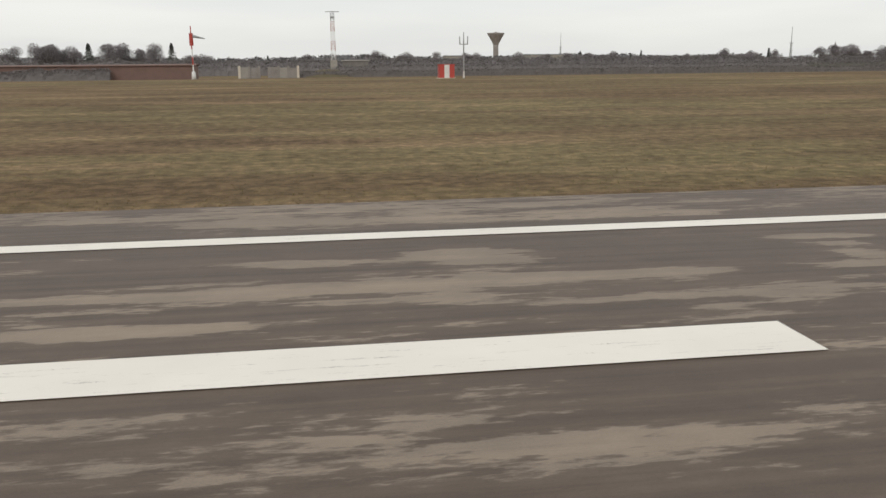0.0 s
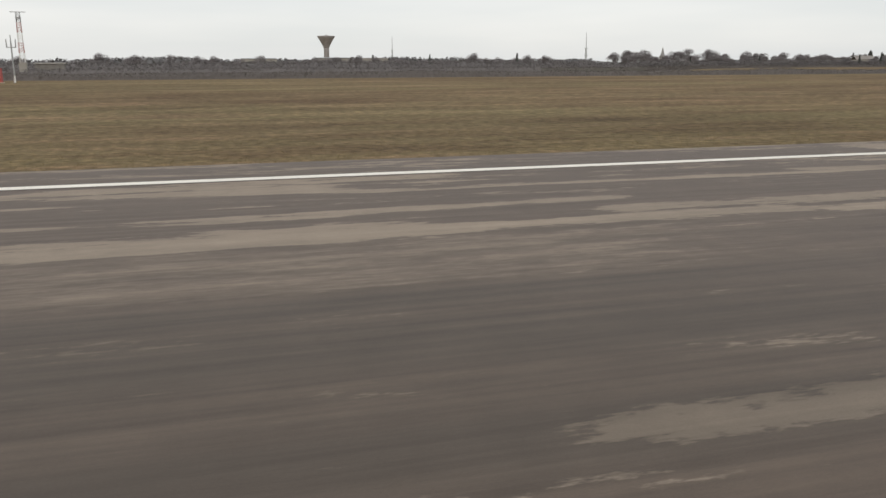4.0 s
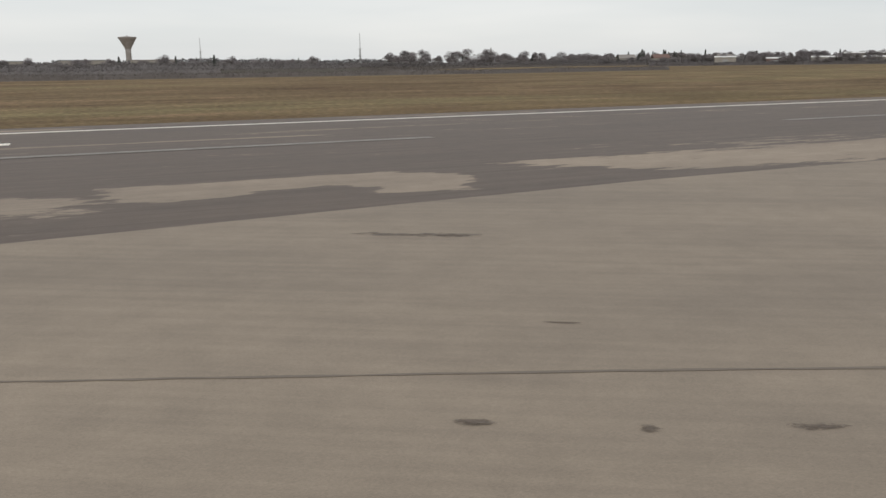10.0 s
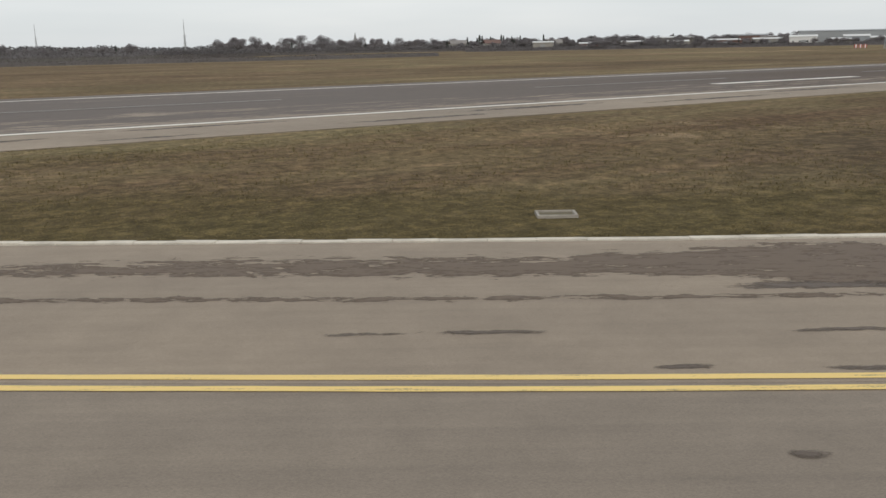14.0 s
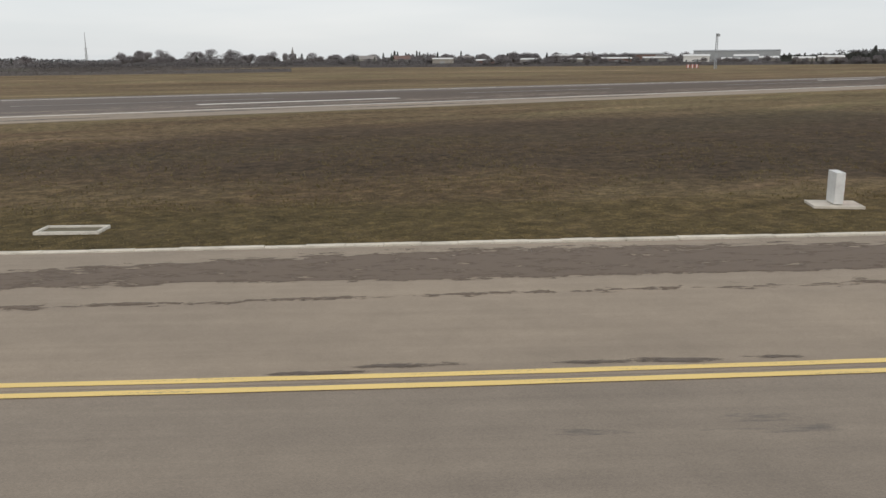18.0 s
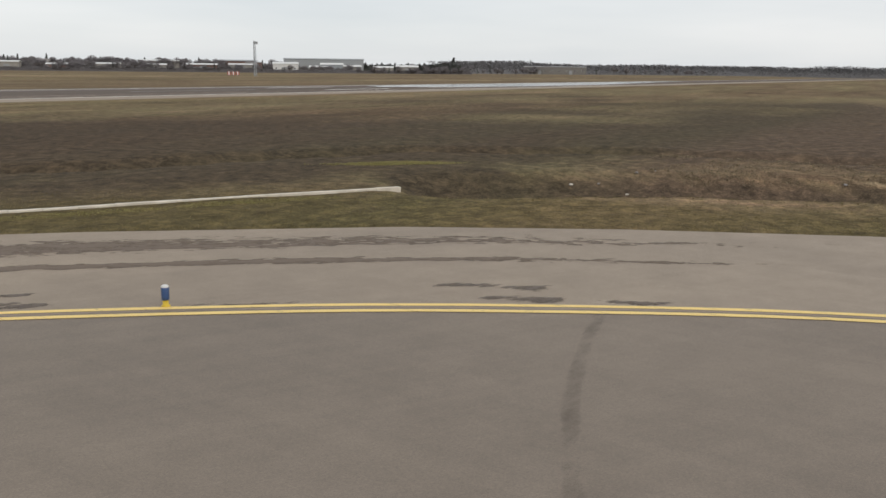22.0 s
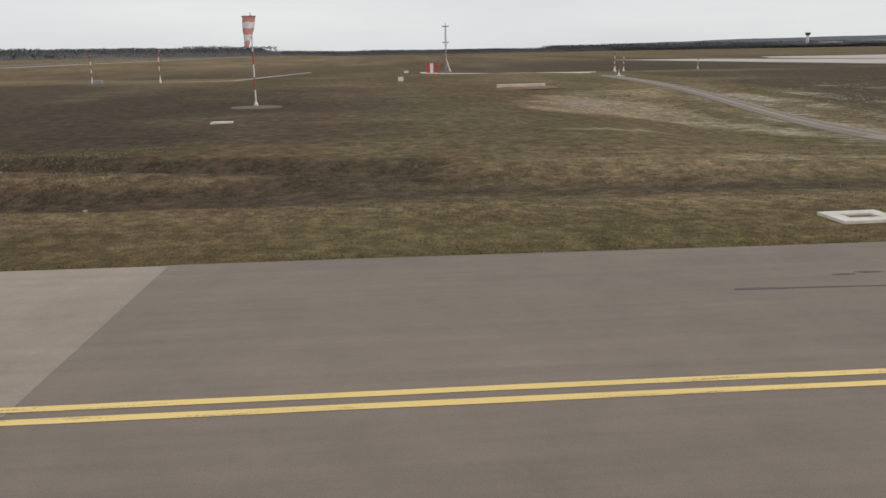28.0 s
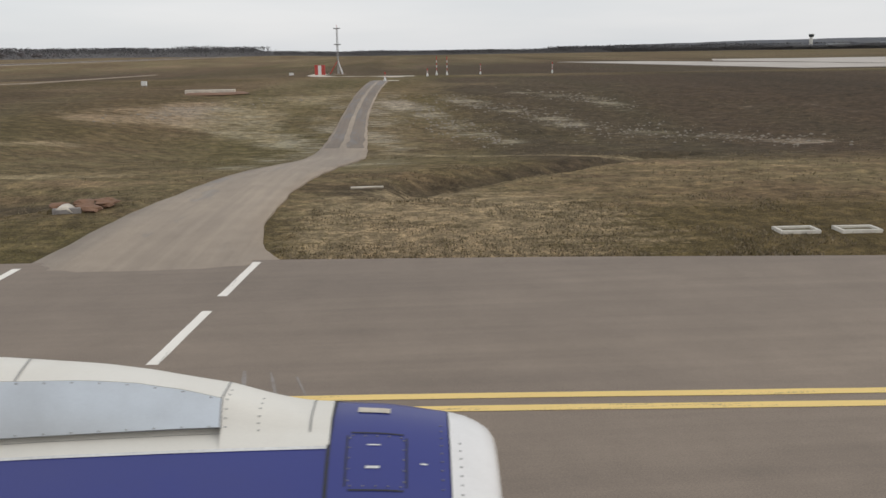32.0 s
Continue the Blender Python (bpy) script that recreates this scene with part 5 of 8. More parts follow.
for x, y, lx, ly in ((313.5, -137.8, 0.6, 0.12), (314.4, -140.1, 0.7, 0.14), (313.1, -144.2, 0.9, 0.12), (315.3, -147.6, 0.7, 0.1), (318.45, -194.15, 0.4, 0.1), (318.55, -194.75, 0.5, 0.12), (318.5, -195.8, 0.5, 0.12), (318.05, -195.55, 0.8, 0.1), (318.35, -198.1, 0.35, 0.1), (314.85, -197.3, 0.4, 0.08), (312.85, -197.4, 0.35, 0.14), (316.4, -150.6, 0.4, 0.14), (308.2, -204.0, 0.8, 0.3)):
    damp_spot(x, y, lx, ly, -88, taxi_s, M_SPOT_S)
for x, y, lx, ly in ((214, -21.5, 5, 0.6), (226, -19.6, 7, 0.6), (240, -23.6, 7, 0.7), (251, -20.6, 8, 0.9), (268, -23.0, 9, 0.8), (284, -20.2, 10, 0.9), (306, -22.5, 12, 1.1), (335, -20.5, 14, 1.1), (222, -24.6, 4, 0.4)):
    damp_spot(x, y, lx, ly, 0, taxi, M_SEAL)
for x, y, lx, ly, turn in ((306.4, -118.9, 0.8, 0.14, -55), (306.8, -119.9, 0.6, 0.2, -55), (306.1, -120.4, 1.0, 0.16, -55), (307.1, -122.3, 0.7, 0.1, -60), (302.5, -116.1, 1.0, 0.12, -47), (300.1, -112.8, 1.0, 0.14, -45),
                           (297.9, -109.5, 0.5, 0.1, -47), (299.0, -110.4, 0.8, 0.14, -47), (300.4, -112.0, 0.4, 0.1, -47), (298.1, -111.5, 0.5, 0.12, -47), (296.0, -109.1, 0.4, 0.1, -47), (220.0, -66.1, 0.22, 0.1, -31), (225.9, -61.9, 2.2, 0.3, -31), (217.4, -59.6, 0.8, 0.12, -31),
                           (219.4, -60.8, 1.0, 0.13, -31), (224.2, -63.8, 1.0, 0.14, -31), (220.8, -63.5, 0.4, 0.1, -31), (222.9, -64.9, 0.7, 0.12, -31)):
    damp_spot(x, y, lx * 1.15, ly * (1.7 if turn < -40 else 1.0), turn, taxi)
damp_area([(194.4, -26.1), (195.6, -25.5), (196.7, -26.2), (197.5, -27.7), (197.1, -30.0), (196.4, -28.6), (195.6, -29.1), (194.6, -30.5), (194.9, -28.4), (193.6, -28.8)], taxi, 1.6, M_LACE, 0.75)
damp_area([(191.5, -36.4), (192.2, -35.8), (192.9, -35.9), (193.8, -36.4), (194.6, -37.4), (193.9, -38.1), (192.8, -38.1), (191.9, -37.3)], taxi, 1.9, M_LACE, 0.8)
damp_area([(321.0, -199.25), (321.0, -199.7), (319.5, -199.7), (318.5, -199.65), (317.4, -199.7), (317.2, -199.4), (317.3, -198.8), (318.0, -198.9), (318.7, -199.1), (319.6, -199.25)], taxi_s, 3.0, M_JOINT, 1.5)
damp_area([(317.3, -199.45), (314.9, -199.6), (313.3, -199.65), (311.0, -199.6), (304.0, -199.75), (304.0, -199.95), (311.0, -199.85), (313.3, -199.95), (314.9, -199.9), (317.3, -199.65)], taxi_s, 3.0, M_JOINT, 0.48, 0.002)
damp_area([(306.0, -121.93), (303.8, -122.55), (301.6, -123.35), (298.4, -124.85), (295.0, -125.95), (295.0, -126.05), (298.4, -124.95), (301.6, -123.45), (303.8, -122.65), (306.0, -122.03)], taxi, 7.0, M_JOINT, 0.2)
for line, w in (([(147.7, -26.5), (155.3, -29.9), (168.4, -35.5), (177.1, -39.5), (186, -43.3)], 0.07),):
    bm = bmesh.new()
    ribbon(bm, smooth_line(line, 0.5), 0, w, Z_FILM, 0.003, w * 0.3, random)
    part("tar_joint", bm, M_CRACK, taxi, "dark tar joint")
for line, w in (([(317.75, -191.6), (317.6, -194.3), (317.4, -197.7)], 0.07), ([(317.4, -198.2), (317.3, -199.1)], 0.08)):
    bm = bmesh.new()
    ribbon(bm, smooth_line(line, 0.4), 0, w, Z_FILM + 0.004, 0.006, w * 0.35, random)
    part("tar_line", bm, M_TAR, taxi_s, "thin dark tar line")
for line, w in (([(60, -11.1), (104, -11.05), (128, -11.1)], 0.05), ([(110, -18.5), (123.6, -18.4), (150, -18.7)], 0.05)):
    bm = bmesh.new()
    ribbon(bm, smooth_line(line, 1.0), 0, w, Z_RWY + 0.004, 0.003, w * 0.3, random)
    part("tar_joint", bm, M_TAR, runway, "dark line in the asphalt")

for line, w in (([(313.7, -221.7), (312.6, -221.9), (311.0, -222.3), (308.5, -223.2)], 0.05), ([(313.6, -222.1), (312.3, -222.4), (310.8, -222.9)], 0.035), ([(313.4, -222.5), (312.2, -222.8), (311.0, -223.1)], 0.03)):
    bm = bmesh.new()
    ribbon(bm, smooth_line(line, 0.3), 0, w, Z_FILM, 0.003, w * 0.4, random)
    part("pale_scuff", bm, M_SCUFF, taxi_s, "faint pale scuff line")

# damp streaks that follow the edge of the taxiway
def damp_strip():
    edge = smooth_line(FAR_EDGE[2:22], 1.0)
    offs = [0.3 + 0.14 * k for k in range(58)]
    ks = [0, 7, 9, 11, 13, 16, 19, 21, 24, 31, 33, 36, 38, 39, 41, 43, 46, 48, 51, 60, 71, 75, 81, 90, 95, 100, 106, 109, 115, 125, 140]
    near = [2.5, 2.3, 2, 1.5, 1, 1, 2, 1.7, 1.4, 1.4, 1, 0.2, 0.4, 1, 1.6, 1.2, 1.5, 1.7, 1.6, 1.5, 1.6, 1, 0.4, 0.7, 1.4, 0.9, 1.2, 1.2, 1.2, 1.3, 1.5]
    far = [2.7, 2.9, 3, 3.1, 3.1, 3.1, 2.9, 2.9, 2.9, 3, 3, 3.8, 4.7, 4.8, 4, 3.3, 4, 3.5, 3.1, 3.2, 3.3, 3.1, 3.4, 3.4, 3.8, 4, 4.1, 3.6, 3.3, 2.8, 2.2]
    vs, fs, al, of, we = [], [], [], [], []
    for k, p in enumerate(edge):
        a, b = Vector(edge[max(0, k - 3)]), Vector(edge[min(len(edge) - 1, k + 3)])
        d = (b - a).normalized()
        nx = Vector((d.y, -d.x))
        lo, hi = float(np.interp(k, ks, near)), float(np.interp(k, ks, far))
        main = float(np.interp(k, [0, 8, 14, 22, 36, 42, 50, 66, 80, 118, 135, 160], [-0.04, -0.01, 0.01, 0.04, 0.08, 0.01, 0.0, 0.06, 0.08, 0.075, 0.0, -0.3]))
        line = float(np.interp(k, [0, 12, 16, 28, 40, 44, 60, 72, 82, 86, 94, 128, 136, 150], [-0.3, 0.0, 0.06, 0.08, 0.05, -0.1, -0.06, 0.06, 0.02, 0.0, 0.12, 0.14, 0.02, -0.3]))
        mid = float(np.interp(k, [0, 41, 70, 118], [4.45, 4.45, 4.6, 4.25]))
        for o in offs:
            c = Vector(p) + nx * o
            vs.append((c.x, c.y, Z_FILM))
            al.append(float(k))
            of.append(o)
            band = min(1.0, max(0.0, 0.72 + (0.55 if o - lo < hi - o else 1.1) * min(o - lo, hi - o)))
            second = max(0.0, 1 - abs(o - mid) / (0.72 if k > 84 else 0.7 if k < 22 else 0.5))
            edge_on = 0.42 * sstep(0.9, 0.5, o) * (34 < k < 44 or k > 78)
            we.append(max(-0.3 + (main + 0.3) * max(band, float(edge_on)), -0.3 + (line + 0.3) * second))
    m = len(offs)
    for k in range(len(edge) - 1):
        for q in range(m - 1):
            i = k * m + q
            fs.append((i, i + 1, i + m + 1, i + m))
    me = bpy.data.meshes.new("damp_film")
    me.from_pydata(vs, [], fs)
    for key, val in (("along", al), ("off", of), ("wet", we)):
        at = me.attributes.new(key, 'FLOAT', 'POINT')
        at.data.foreach_set("value", np.array(val, np.float32))
    me.materials.append(M_FILM)
    ob = new("damp_film", me)
    ob.parent = taxi
    ob["label"] = "dark damp streaks beside the kerb"


damp_strip()

# pale concrete kerb between the taxiway and the grass
KERB = smooth_line([(201.0, -41.55), (210.0, -46.95), (228.0, -58.65), (254.5, -74.5), (273.4, -85.0), (284.4, -91.1), (289.5, -94.0), (298.4, -98.8), (306.5, -103.0), (313.7, -106.8), (317.5, -109.0)], 1.0)
kerb = tagged(new("kerb"), "weathered pale concrete kerb along the taxiway", "kerb", kind="structure")
krng = random.Random(4)
for k in range(0, len(KERB) - 1):
    bm = bmesh.new()
    a, b = Vector(KERB[k]), Vector(KERB[k + 1])
    d = (b - a) * 0.006
    ribbon(bm, [tuple(a + d), tuple((a + b) / 2), tuple(b - d)], 0.16, 0.25 + krng.uniform(-0.02, 0.02), 0.06 + krng.uniform(-0.012, 0.012), 0.2, 0.012, krng)
    part("kerb_stone", bm, M_KERB, kerb)


# ---- small airfield things near the taxiway ----
def edge_marker(x, y, tilt=0.0):
    t = thing("edge_marker", "short blue taxiway edge marker post with a yellow foot", "marker post", x, y, Z_TAXI, group="taxiway edge markers")
    bm = bmesh.new()
    lathe(bm, [(0.0, 0.0), (0.085, 0.0), (0.085, 0.03), (0.058, 0.045), (0.055, 0.14), (0.0, 0.14)], 12)
    part("foot", bm, M_YELP, t, "yellow foot")
    bm = bmesh.new()
    lathe(bm, [(0.0, 0.14), (0.072, 0.14), (0.075, 0.2), (0.075, 0.37), (0.068, 0.385), (0.0, 0.385)], 12)
    part("sleeve", bm, M_BLUEP, t, "blue reflective sleeve")
    bm = bmesh.new()
    lathe(bm, [(0.07, 0.385), (0.07, 0.41), (0.045, 0.43), (0.0, 0.435)], 12)
    part("cap", bm, M_WHITEP, t, "pale cap")
    return t


first_marker = edge_marker(276.7, -96.75)
for x, y in ((290.2, -104.6), (301.6, -115.0), (310.05, -127.9), (314.2, -142.9), (314.6, -157.8), (314.05, -173.9)):
    copy_thing(first_marker, pose(x, y, Z_TAXI, 0, 0, x * 37 % 90))


def pit_cover(x, y, rz, lx=1.35, ly=0.85, w=0.075, z=0.0, dull=False):
    t = thing("pit_cover", "weathered grey concrete frame of an inspection pit in the grass" if dull else "whitewashed concrete frame of an inspection pit set in the grass", "pit cover", x, y, z, rz, "inspection pits")
    for a in ((-lx / 2, lx / 2, -ly / 2, -ly / 2 + w), (-lx / 2, lx / 2, ly / 2 - w, ly / 2), (-lx / 2, -lx / 2 + w, -ly / 2 + w, ly / 2 - w), (lx / 2 - w, lx / 2, -ly / 2 + w, ly / 2 - w)):
        bm = bmesh.new()
        box(bm, *a, -0.12, 0.085, 0.012)
        part("frame_bar", bm, M_STONE if dull else M_LIME, t)
    bm = bmesh.new()
    box(bm, -lx / 2 + w, lx / 2 - w, -ly / 2 + w, ly / 2 - w, -0.1, 0.03)
    part("lid", bm, M_LID, t, "dark mossy lid")
    return t


for x, y, rz in ((198.9, -35.5, -31), (199.2, -33.1, -31), (199.9, -31.2, -31), (199.6, -29.5, -31), (198.5, -31.9, -31), (226.3, -53.8, -31), (242.0, -63.5, -31)):
    pit_cover(x, y, rz, 1.1, 0.75, dull=x > 210)
pit_cover(261.9, -75.3, -31, 1.75, 0.95)
pit_cover(287.1, -89.6, -38, 1.9, 0.9)
pit_cover(324.2, -155.0, -90, 1.7, 0.6, dull=True)
pit_cover(321.9, -233.9, -92, 1.0, 0.6)
pit_cover(321.8, -235.4, -92, 1.0, 0.6)
pit_cover(323.75, -197.62, -88, 1.65, 1.3, 0.4)


def guidance_sign():
    t = thing("guidance_sign", "red and white airfield sign box on a pale concrete plinth", "sign", 282.6, -84.9, 0.0, -42)
    bm = bmesh.new()
    box(bm, -0.75, 0.75, -0.6, 0.6, -0.1, 0.09, 0.02)
    part("plinth", bm, M_CONC, t)
    bm = bmesh.new()
    box(bm, -0.14, 0.14, -0.42, 0.42, 0.12, 1.1, 0.02)
    part("housing", bm, M_WHITEP, t, "white housing")
    bm = bmesh.new()
    box(bm, 0.143, 0.15, -0.38, 0.38, 0.17, 1.05)
    part("face", bm, M_REDP, t, "red face")
    for k, (z0, w) in enumerate(((0.75, 0.4), (0.55, 0.3), (0.35, 0.36))):
        bm = bmesh.new()
        box(bm, 0.151, 0.154, -w / 2, w / 2, z0, z0 + 0.09)
        part("lettering_bar", bm, M_WHITEP, t, "white bar of lettering")
    for s in (-0.3, 0.3):
        bm = bmesh.new()
        tube(bm, (0, s, 0.08), (0, s, 0.13), 0.04, 0.04, 8)
        part("leg", bm, M_STEEL, t)
    return t


guidance_sign()


def guard_light(x, y):
    t = thing("guard_light", "yellow twin-headed runway guard light on a post", "signal light", x, y, 0.03, 90, "yellow guard lights")
    for k, (off, tall) in enumerate(((0.14, 0.62), (-0.12, 0.66))):
        bm = bmesh.new()
        lathe(bm, [(0.0, 0.0), (0.075, 0.0), (0.075, 0.02), (0.036, 0.04), (0.032, tall), (0.0, tall)], 12)
        for v in bm.verts:
            v.co.y += off
        part("post", bm, M_YELP, t)
        bm = bmesh.new()
        tube(bm, (0.0, off + 0.06, tall + 0.03), (0.0, off - 0.07, tall + 0.07), 0.065, 0.085, 14)
        tube(bm, (0.0, off, tall - 0.04), (0.0, off, tall + 0.02), 0.05, 0.04, 10)
        head = part("head", bm, M_YELP, t, "yellow lamp head")
        bm = bmesh.new()
        tube(bm, (0.0, off - 0.065, tall + 0.065), (0.0, off - 0.12, tall + 0.06), 0.075, 0.088, 12, False)
        part("hood", bm, M_DARK if k else M_YELP, head, "dark lamp hood" if k else "")
    return t


guard_light(321.35, -197.4)
guard_light(321.35, -197.76)
bm = bmesh.new()
box(bm, 321.1, 321.55, -198.72, -197.2, -0.1, 0.035, 0.01)
tagged(part("light_base_slab", bm, M_CONC), "pale concrete base slab under the yellow lights", "concrete slab")


def culvert():
    t = thing("culvert_head", "broken concrete culvert head in reddish dug soil beside the road", "culvert", 327.7, -214.0, -0.05, 10)
    bm = bmesh.new()
    lathe(bm, [(0.20, -0.35), (0.29, -0.35), (0.29, 0.3), (0.20, 0.3)], 14, 'x')
    for v in bm.verts:
        v.co.z -= 0.12
    part("pipe", bm, M_CONC, t, "pale concrete pipe end")
    bm = bmesh.new()
    box(bm, -0.35, -0.2, -0.5, 0.3, -0.6, 0.12, 0.04)
    part("headwall", bm, M_TOWER, t)
    rng = random.Random(9)
    for k in range(7):
        bm = bmesh.new()
        bmesh.ops.create_icosphere(bm, subdivisions=2, radius=0.35)
        for v in bm.verts:
            v.co = Vector((v.co.x * 1.3, v.co.y * 1.1, v.co.z * 0.36)) * (0.8 + 0.45 * noise.noise(v.co * 4 + Vector((k, 0, 0))))
        o = part("soil_mound", bm, M_SOIL, t, "reddish dug soil")
        o.location = (rng.uniform(-0.2, 1.2), rng.uniform(-1.1, 0.4), rng.uniform(0.0, 0.12))
    return t


culvert()
bm = bmesh.new()
tube(bm, (330.3, -222.5, 0.02), (330.2, -223.6, 0.05), 0.04, 0.035, 8)
tagged(part("fallen_post", bm, M_CONC), "weathered white post lying on the grass", "post")

# litter and stones in the rough grass of the ditch
lrng = random.Random(21)
for k in range(56):
    y = lrng.uniform(-178, -112)
    x = float(np.interp(-y, [108, 116, 130, 150, 175, 213], [319, 326, 330, 331.5, 331, 330])) + lrng.uniform(-3.2, 6)
    bm = bmesh.new()
    bmesh.ops.create_icosphere(bm, subdivisions=1, radius=lrng.uniform(0.04, 0.10))
    for v in bm.verts:
        v.co = Vector((v.co.x * 1.5, v.co.y, v.co.z * 0.6)) * (1 + 0.4 * noise.noise(v.co * 9 + Vector((k, 0, 0))))
    o = part("stone", bm, M_CONC if k % 6 == 0 else M_TOWER)
    o.location = (x, y, float(terrain(x, y)) + 0.03)
    tagged(o, "small pale stone lying in the rough ditch grass", "stone", "stones in the ditch")


def clods():
    """Dried lumps of dug earth lying in rows on the rutted ground."""
    rng = np.random.RandomState(71)
    verts, faces = [], []
    for row in CLOD_ROWS:
        p = np.array(smooth_line(row, 0.5))
        for k in range(len(p) * (8 if row[0][1] < -222 else 3)):
            c = p[rng.randint(len(p))] + rng.normal(0, 1.3, 2) * (2.4, 1.0)
            r = 0.035 + 0.12 * rng.rand() ** 2.5
            z = float(terrain(c[0], c[1]))
            k0 = len(verts)
            for d in ((1, 0, 0), (0, 1, 0), (-1, 0, 0), (0, -1, 0), (0, 0, 0.8), (0, 0, -0.6)):
                verts.append((c[0] + d[0] * r * rng.uniform(0.7, 1.6), c[1] + d[1] * r * rng.uniform(0.7, 1.8), z + d[2] * r * rng.uniform(0.6, 1.2)))
            faces += [(k0 + q, k0 + (q + 1) % 4, k0 + 4) for q in range(4)] + [(k0 + (q + 1) % 4, k0 + q, k0 + 5) for q in range(4)]
    me = bpy.data.meshes.new("earth_clods")
    me.from_pydata(verts, [], faces)
    me.materials.append(M_CLOD)
    tagged(new("earth_clods", me), "pale dried clods of earth in rows on rutted ground", "soil", kind="stuff")


clods()


# ---- windsocks, masts and cabins ----
def banded_pole(t, x, y, z0, z1, r0, r1, bands, name="pole"):
    for k in range(bands):
        a, b = z0 + (z1 - z0) * k / bands, z0 + (z1 - z0) * (k + 1) / bands
        bm = bmesh.new()
        tube(bm, (x, y, a), (x, y, b), r0 + (r1 - r0) * k / bands, r0 + (r1 - r0) * (k + 1) / bands, 10)
        part(name + "_section", bm, M_WHITEP if k % 2 == 0 else M_REDP, t, "white section" if k % 2 == 0 else "red section")


def windsock(x, y, z, height, sock, droop, name_label):
    t = thing("windsock", name_label, "windsock", x, y, z)
    bm = bmesh.new()
    lathe(bm, [(0.0, -0.3), (2.2, -0.3), (2.2, 0.01), (2.1, 0.02), (0.0, 0.03)], 20)
    part("base_slab", bm, M_MOUND, t)
    bm = bmesh.new()
    lathe(bm, [(0.0, 0.1), (0.2, 0.1), (0.17, 0.3), (0.07, 0.5), (0.0, 0.5)], 10)
    part("foot", bm, M_WHITEP, t)
    banded_pole(t, 0, 0, 0.4, height, 0.07, 0.05, 7)
    bm = bmesh.new()
    R, n = 0.58, 14
    lathe(bm, [(R - 0.03, height - 0.35), (R + 0.03, height - 0.35), (R + 0.03, height - 0.28), (R - 0.03, height - 0.28)], n)
    for v in bm.verts:
        v.co.x -= 0.9
    part("hoop", bm, M_STEEL, t)
    for k in range(5):
        bm = bmesh.new()
        rows = []
        for q in range(4):
            s = (k + q / 3) / 5
            r = R + (0.2 - R) * s
            if k == 4 and q == 3:
                r *= 0.8
            c = Vector((-0.9 + droop[0] * s ** 1.2, droop[1] * s ** 1.2, height - 0.3 - sock * s))
            rows.append([bm.verts.new(c + Vector((math.cos(a) * r * (1 + 0.1 * math.sin(3 * a + s * 5)), math.sin(a) * r * (1 + 0.1 * math.cos(2 * a + s * 7)), 0.05 * math.sin(4 * a + s * 9))))
                         for a in [2 * math.pi * j / n for j in range(n)]])
        for q in range(3):
            for j in range(n):
                f = bm.faces.new((rows[q][j], rows[q][(j + 1) % n], rows[q + 1][(j + 1) % n], rows[q + 1][j]))
                f.smooth = True
        part("sock_band", bm, M_FABRIC_R if k % 2 == 0 else M_FABRIC_W, t, "red fabric band" if k % 2 == 0 else "white fabric band")
    return t


windsock(376.6, -174.95, 0.0, 7.8, 2.5, (-1.6, 0.1), "limp red and white windsock hanging on a banded pole")


def lattice(bm, x, y, z0, z1, w0, w1, n, r=0.05, legs=4):
    def corner(k, z):
        s = (z - z0) / (z1 - z0)
        w = (w0 + (w1 - w0) * s) / 2 * 1.25
        a = 2 * math.pi * (k + 0.5) / legs
        return Vector((x + math.cos(a) * w, y + math.sin(a) * w, z))
    for k in range(legs):
        tube(bm, corner(k, z0), corner(k, z1), r, r * 0.7, 5, False)
    for i in range(n):
        a, b = z0 + (z1 - z0) * i / n, z0 + (z1 - z0) * (i + 1) / n
        for k in range(legs):
            tube(bm, corner(k, a), corner((k + 1) % legs, b), r * 0.6, r * 0.6, 4, False)
            tube(bm, corner(k, b), corner((k + 1) % legs, b), r * 0.6, r * 0.6, 4, False)
    return bm


def navigation_mast():
    x, y = 569.5, -208.0
    z = float(terrain(x, y))
    t = thing("navigation_mast", "slim grey antenna mast on a tripod with two crossbars", "mast", x, y, z)
    bm = bmesh.new()
    lathe(bm, [(0, -0.3), (2.2, -0.3), (2.2, 0.06), (0, 0.06)], 12)
    part("base_slab", bm, M_ROAD, t)
    for k in range(3):
        a = math.radians(90 + 120 * k)
        bm = bmesh.new()
        tube(bm, (math.cos(a) * 2.6, math.sin(a) * 2.6, 0.1), (0, 0, 4.3), 0.16, 0.12, 8)
        part("tripod_leg", bm, M_WHITEP if k else M_REDP, t)
    bm = bmesh.new()
    lattice(bm, 0, 0, 0.1, 14.0, 0.5, 0.4, 16, 0.07, 3)
    part("column", bm, M_STEEL, t)
    for zz in (8.9, 13.7):
        bm = bmesh.new()
        box(bm, -0.2, 0.2, -1.05, 1.05, zz, zz + 0.32, 0.03)
        part("crossbar", bm, M_GREYP, t, "grey antenna crossbar")
    bm = bmesh.new()
    tube(bm, (0, 0, 14.0), (0, 0, 14.9), 0.07, 0.05, 8)
    part("lamp", bm, M_REDP, t, "red obstruction lamp")


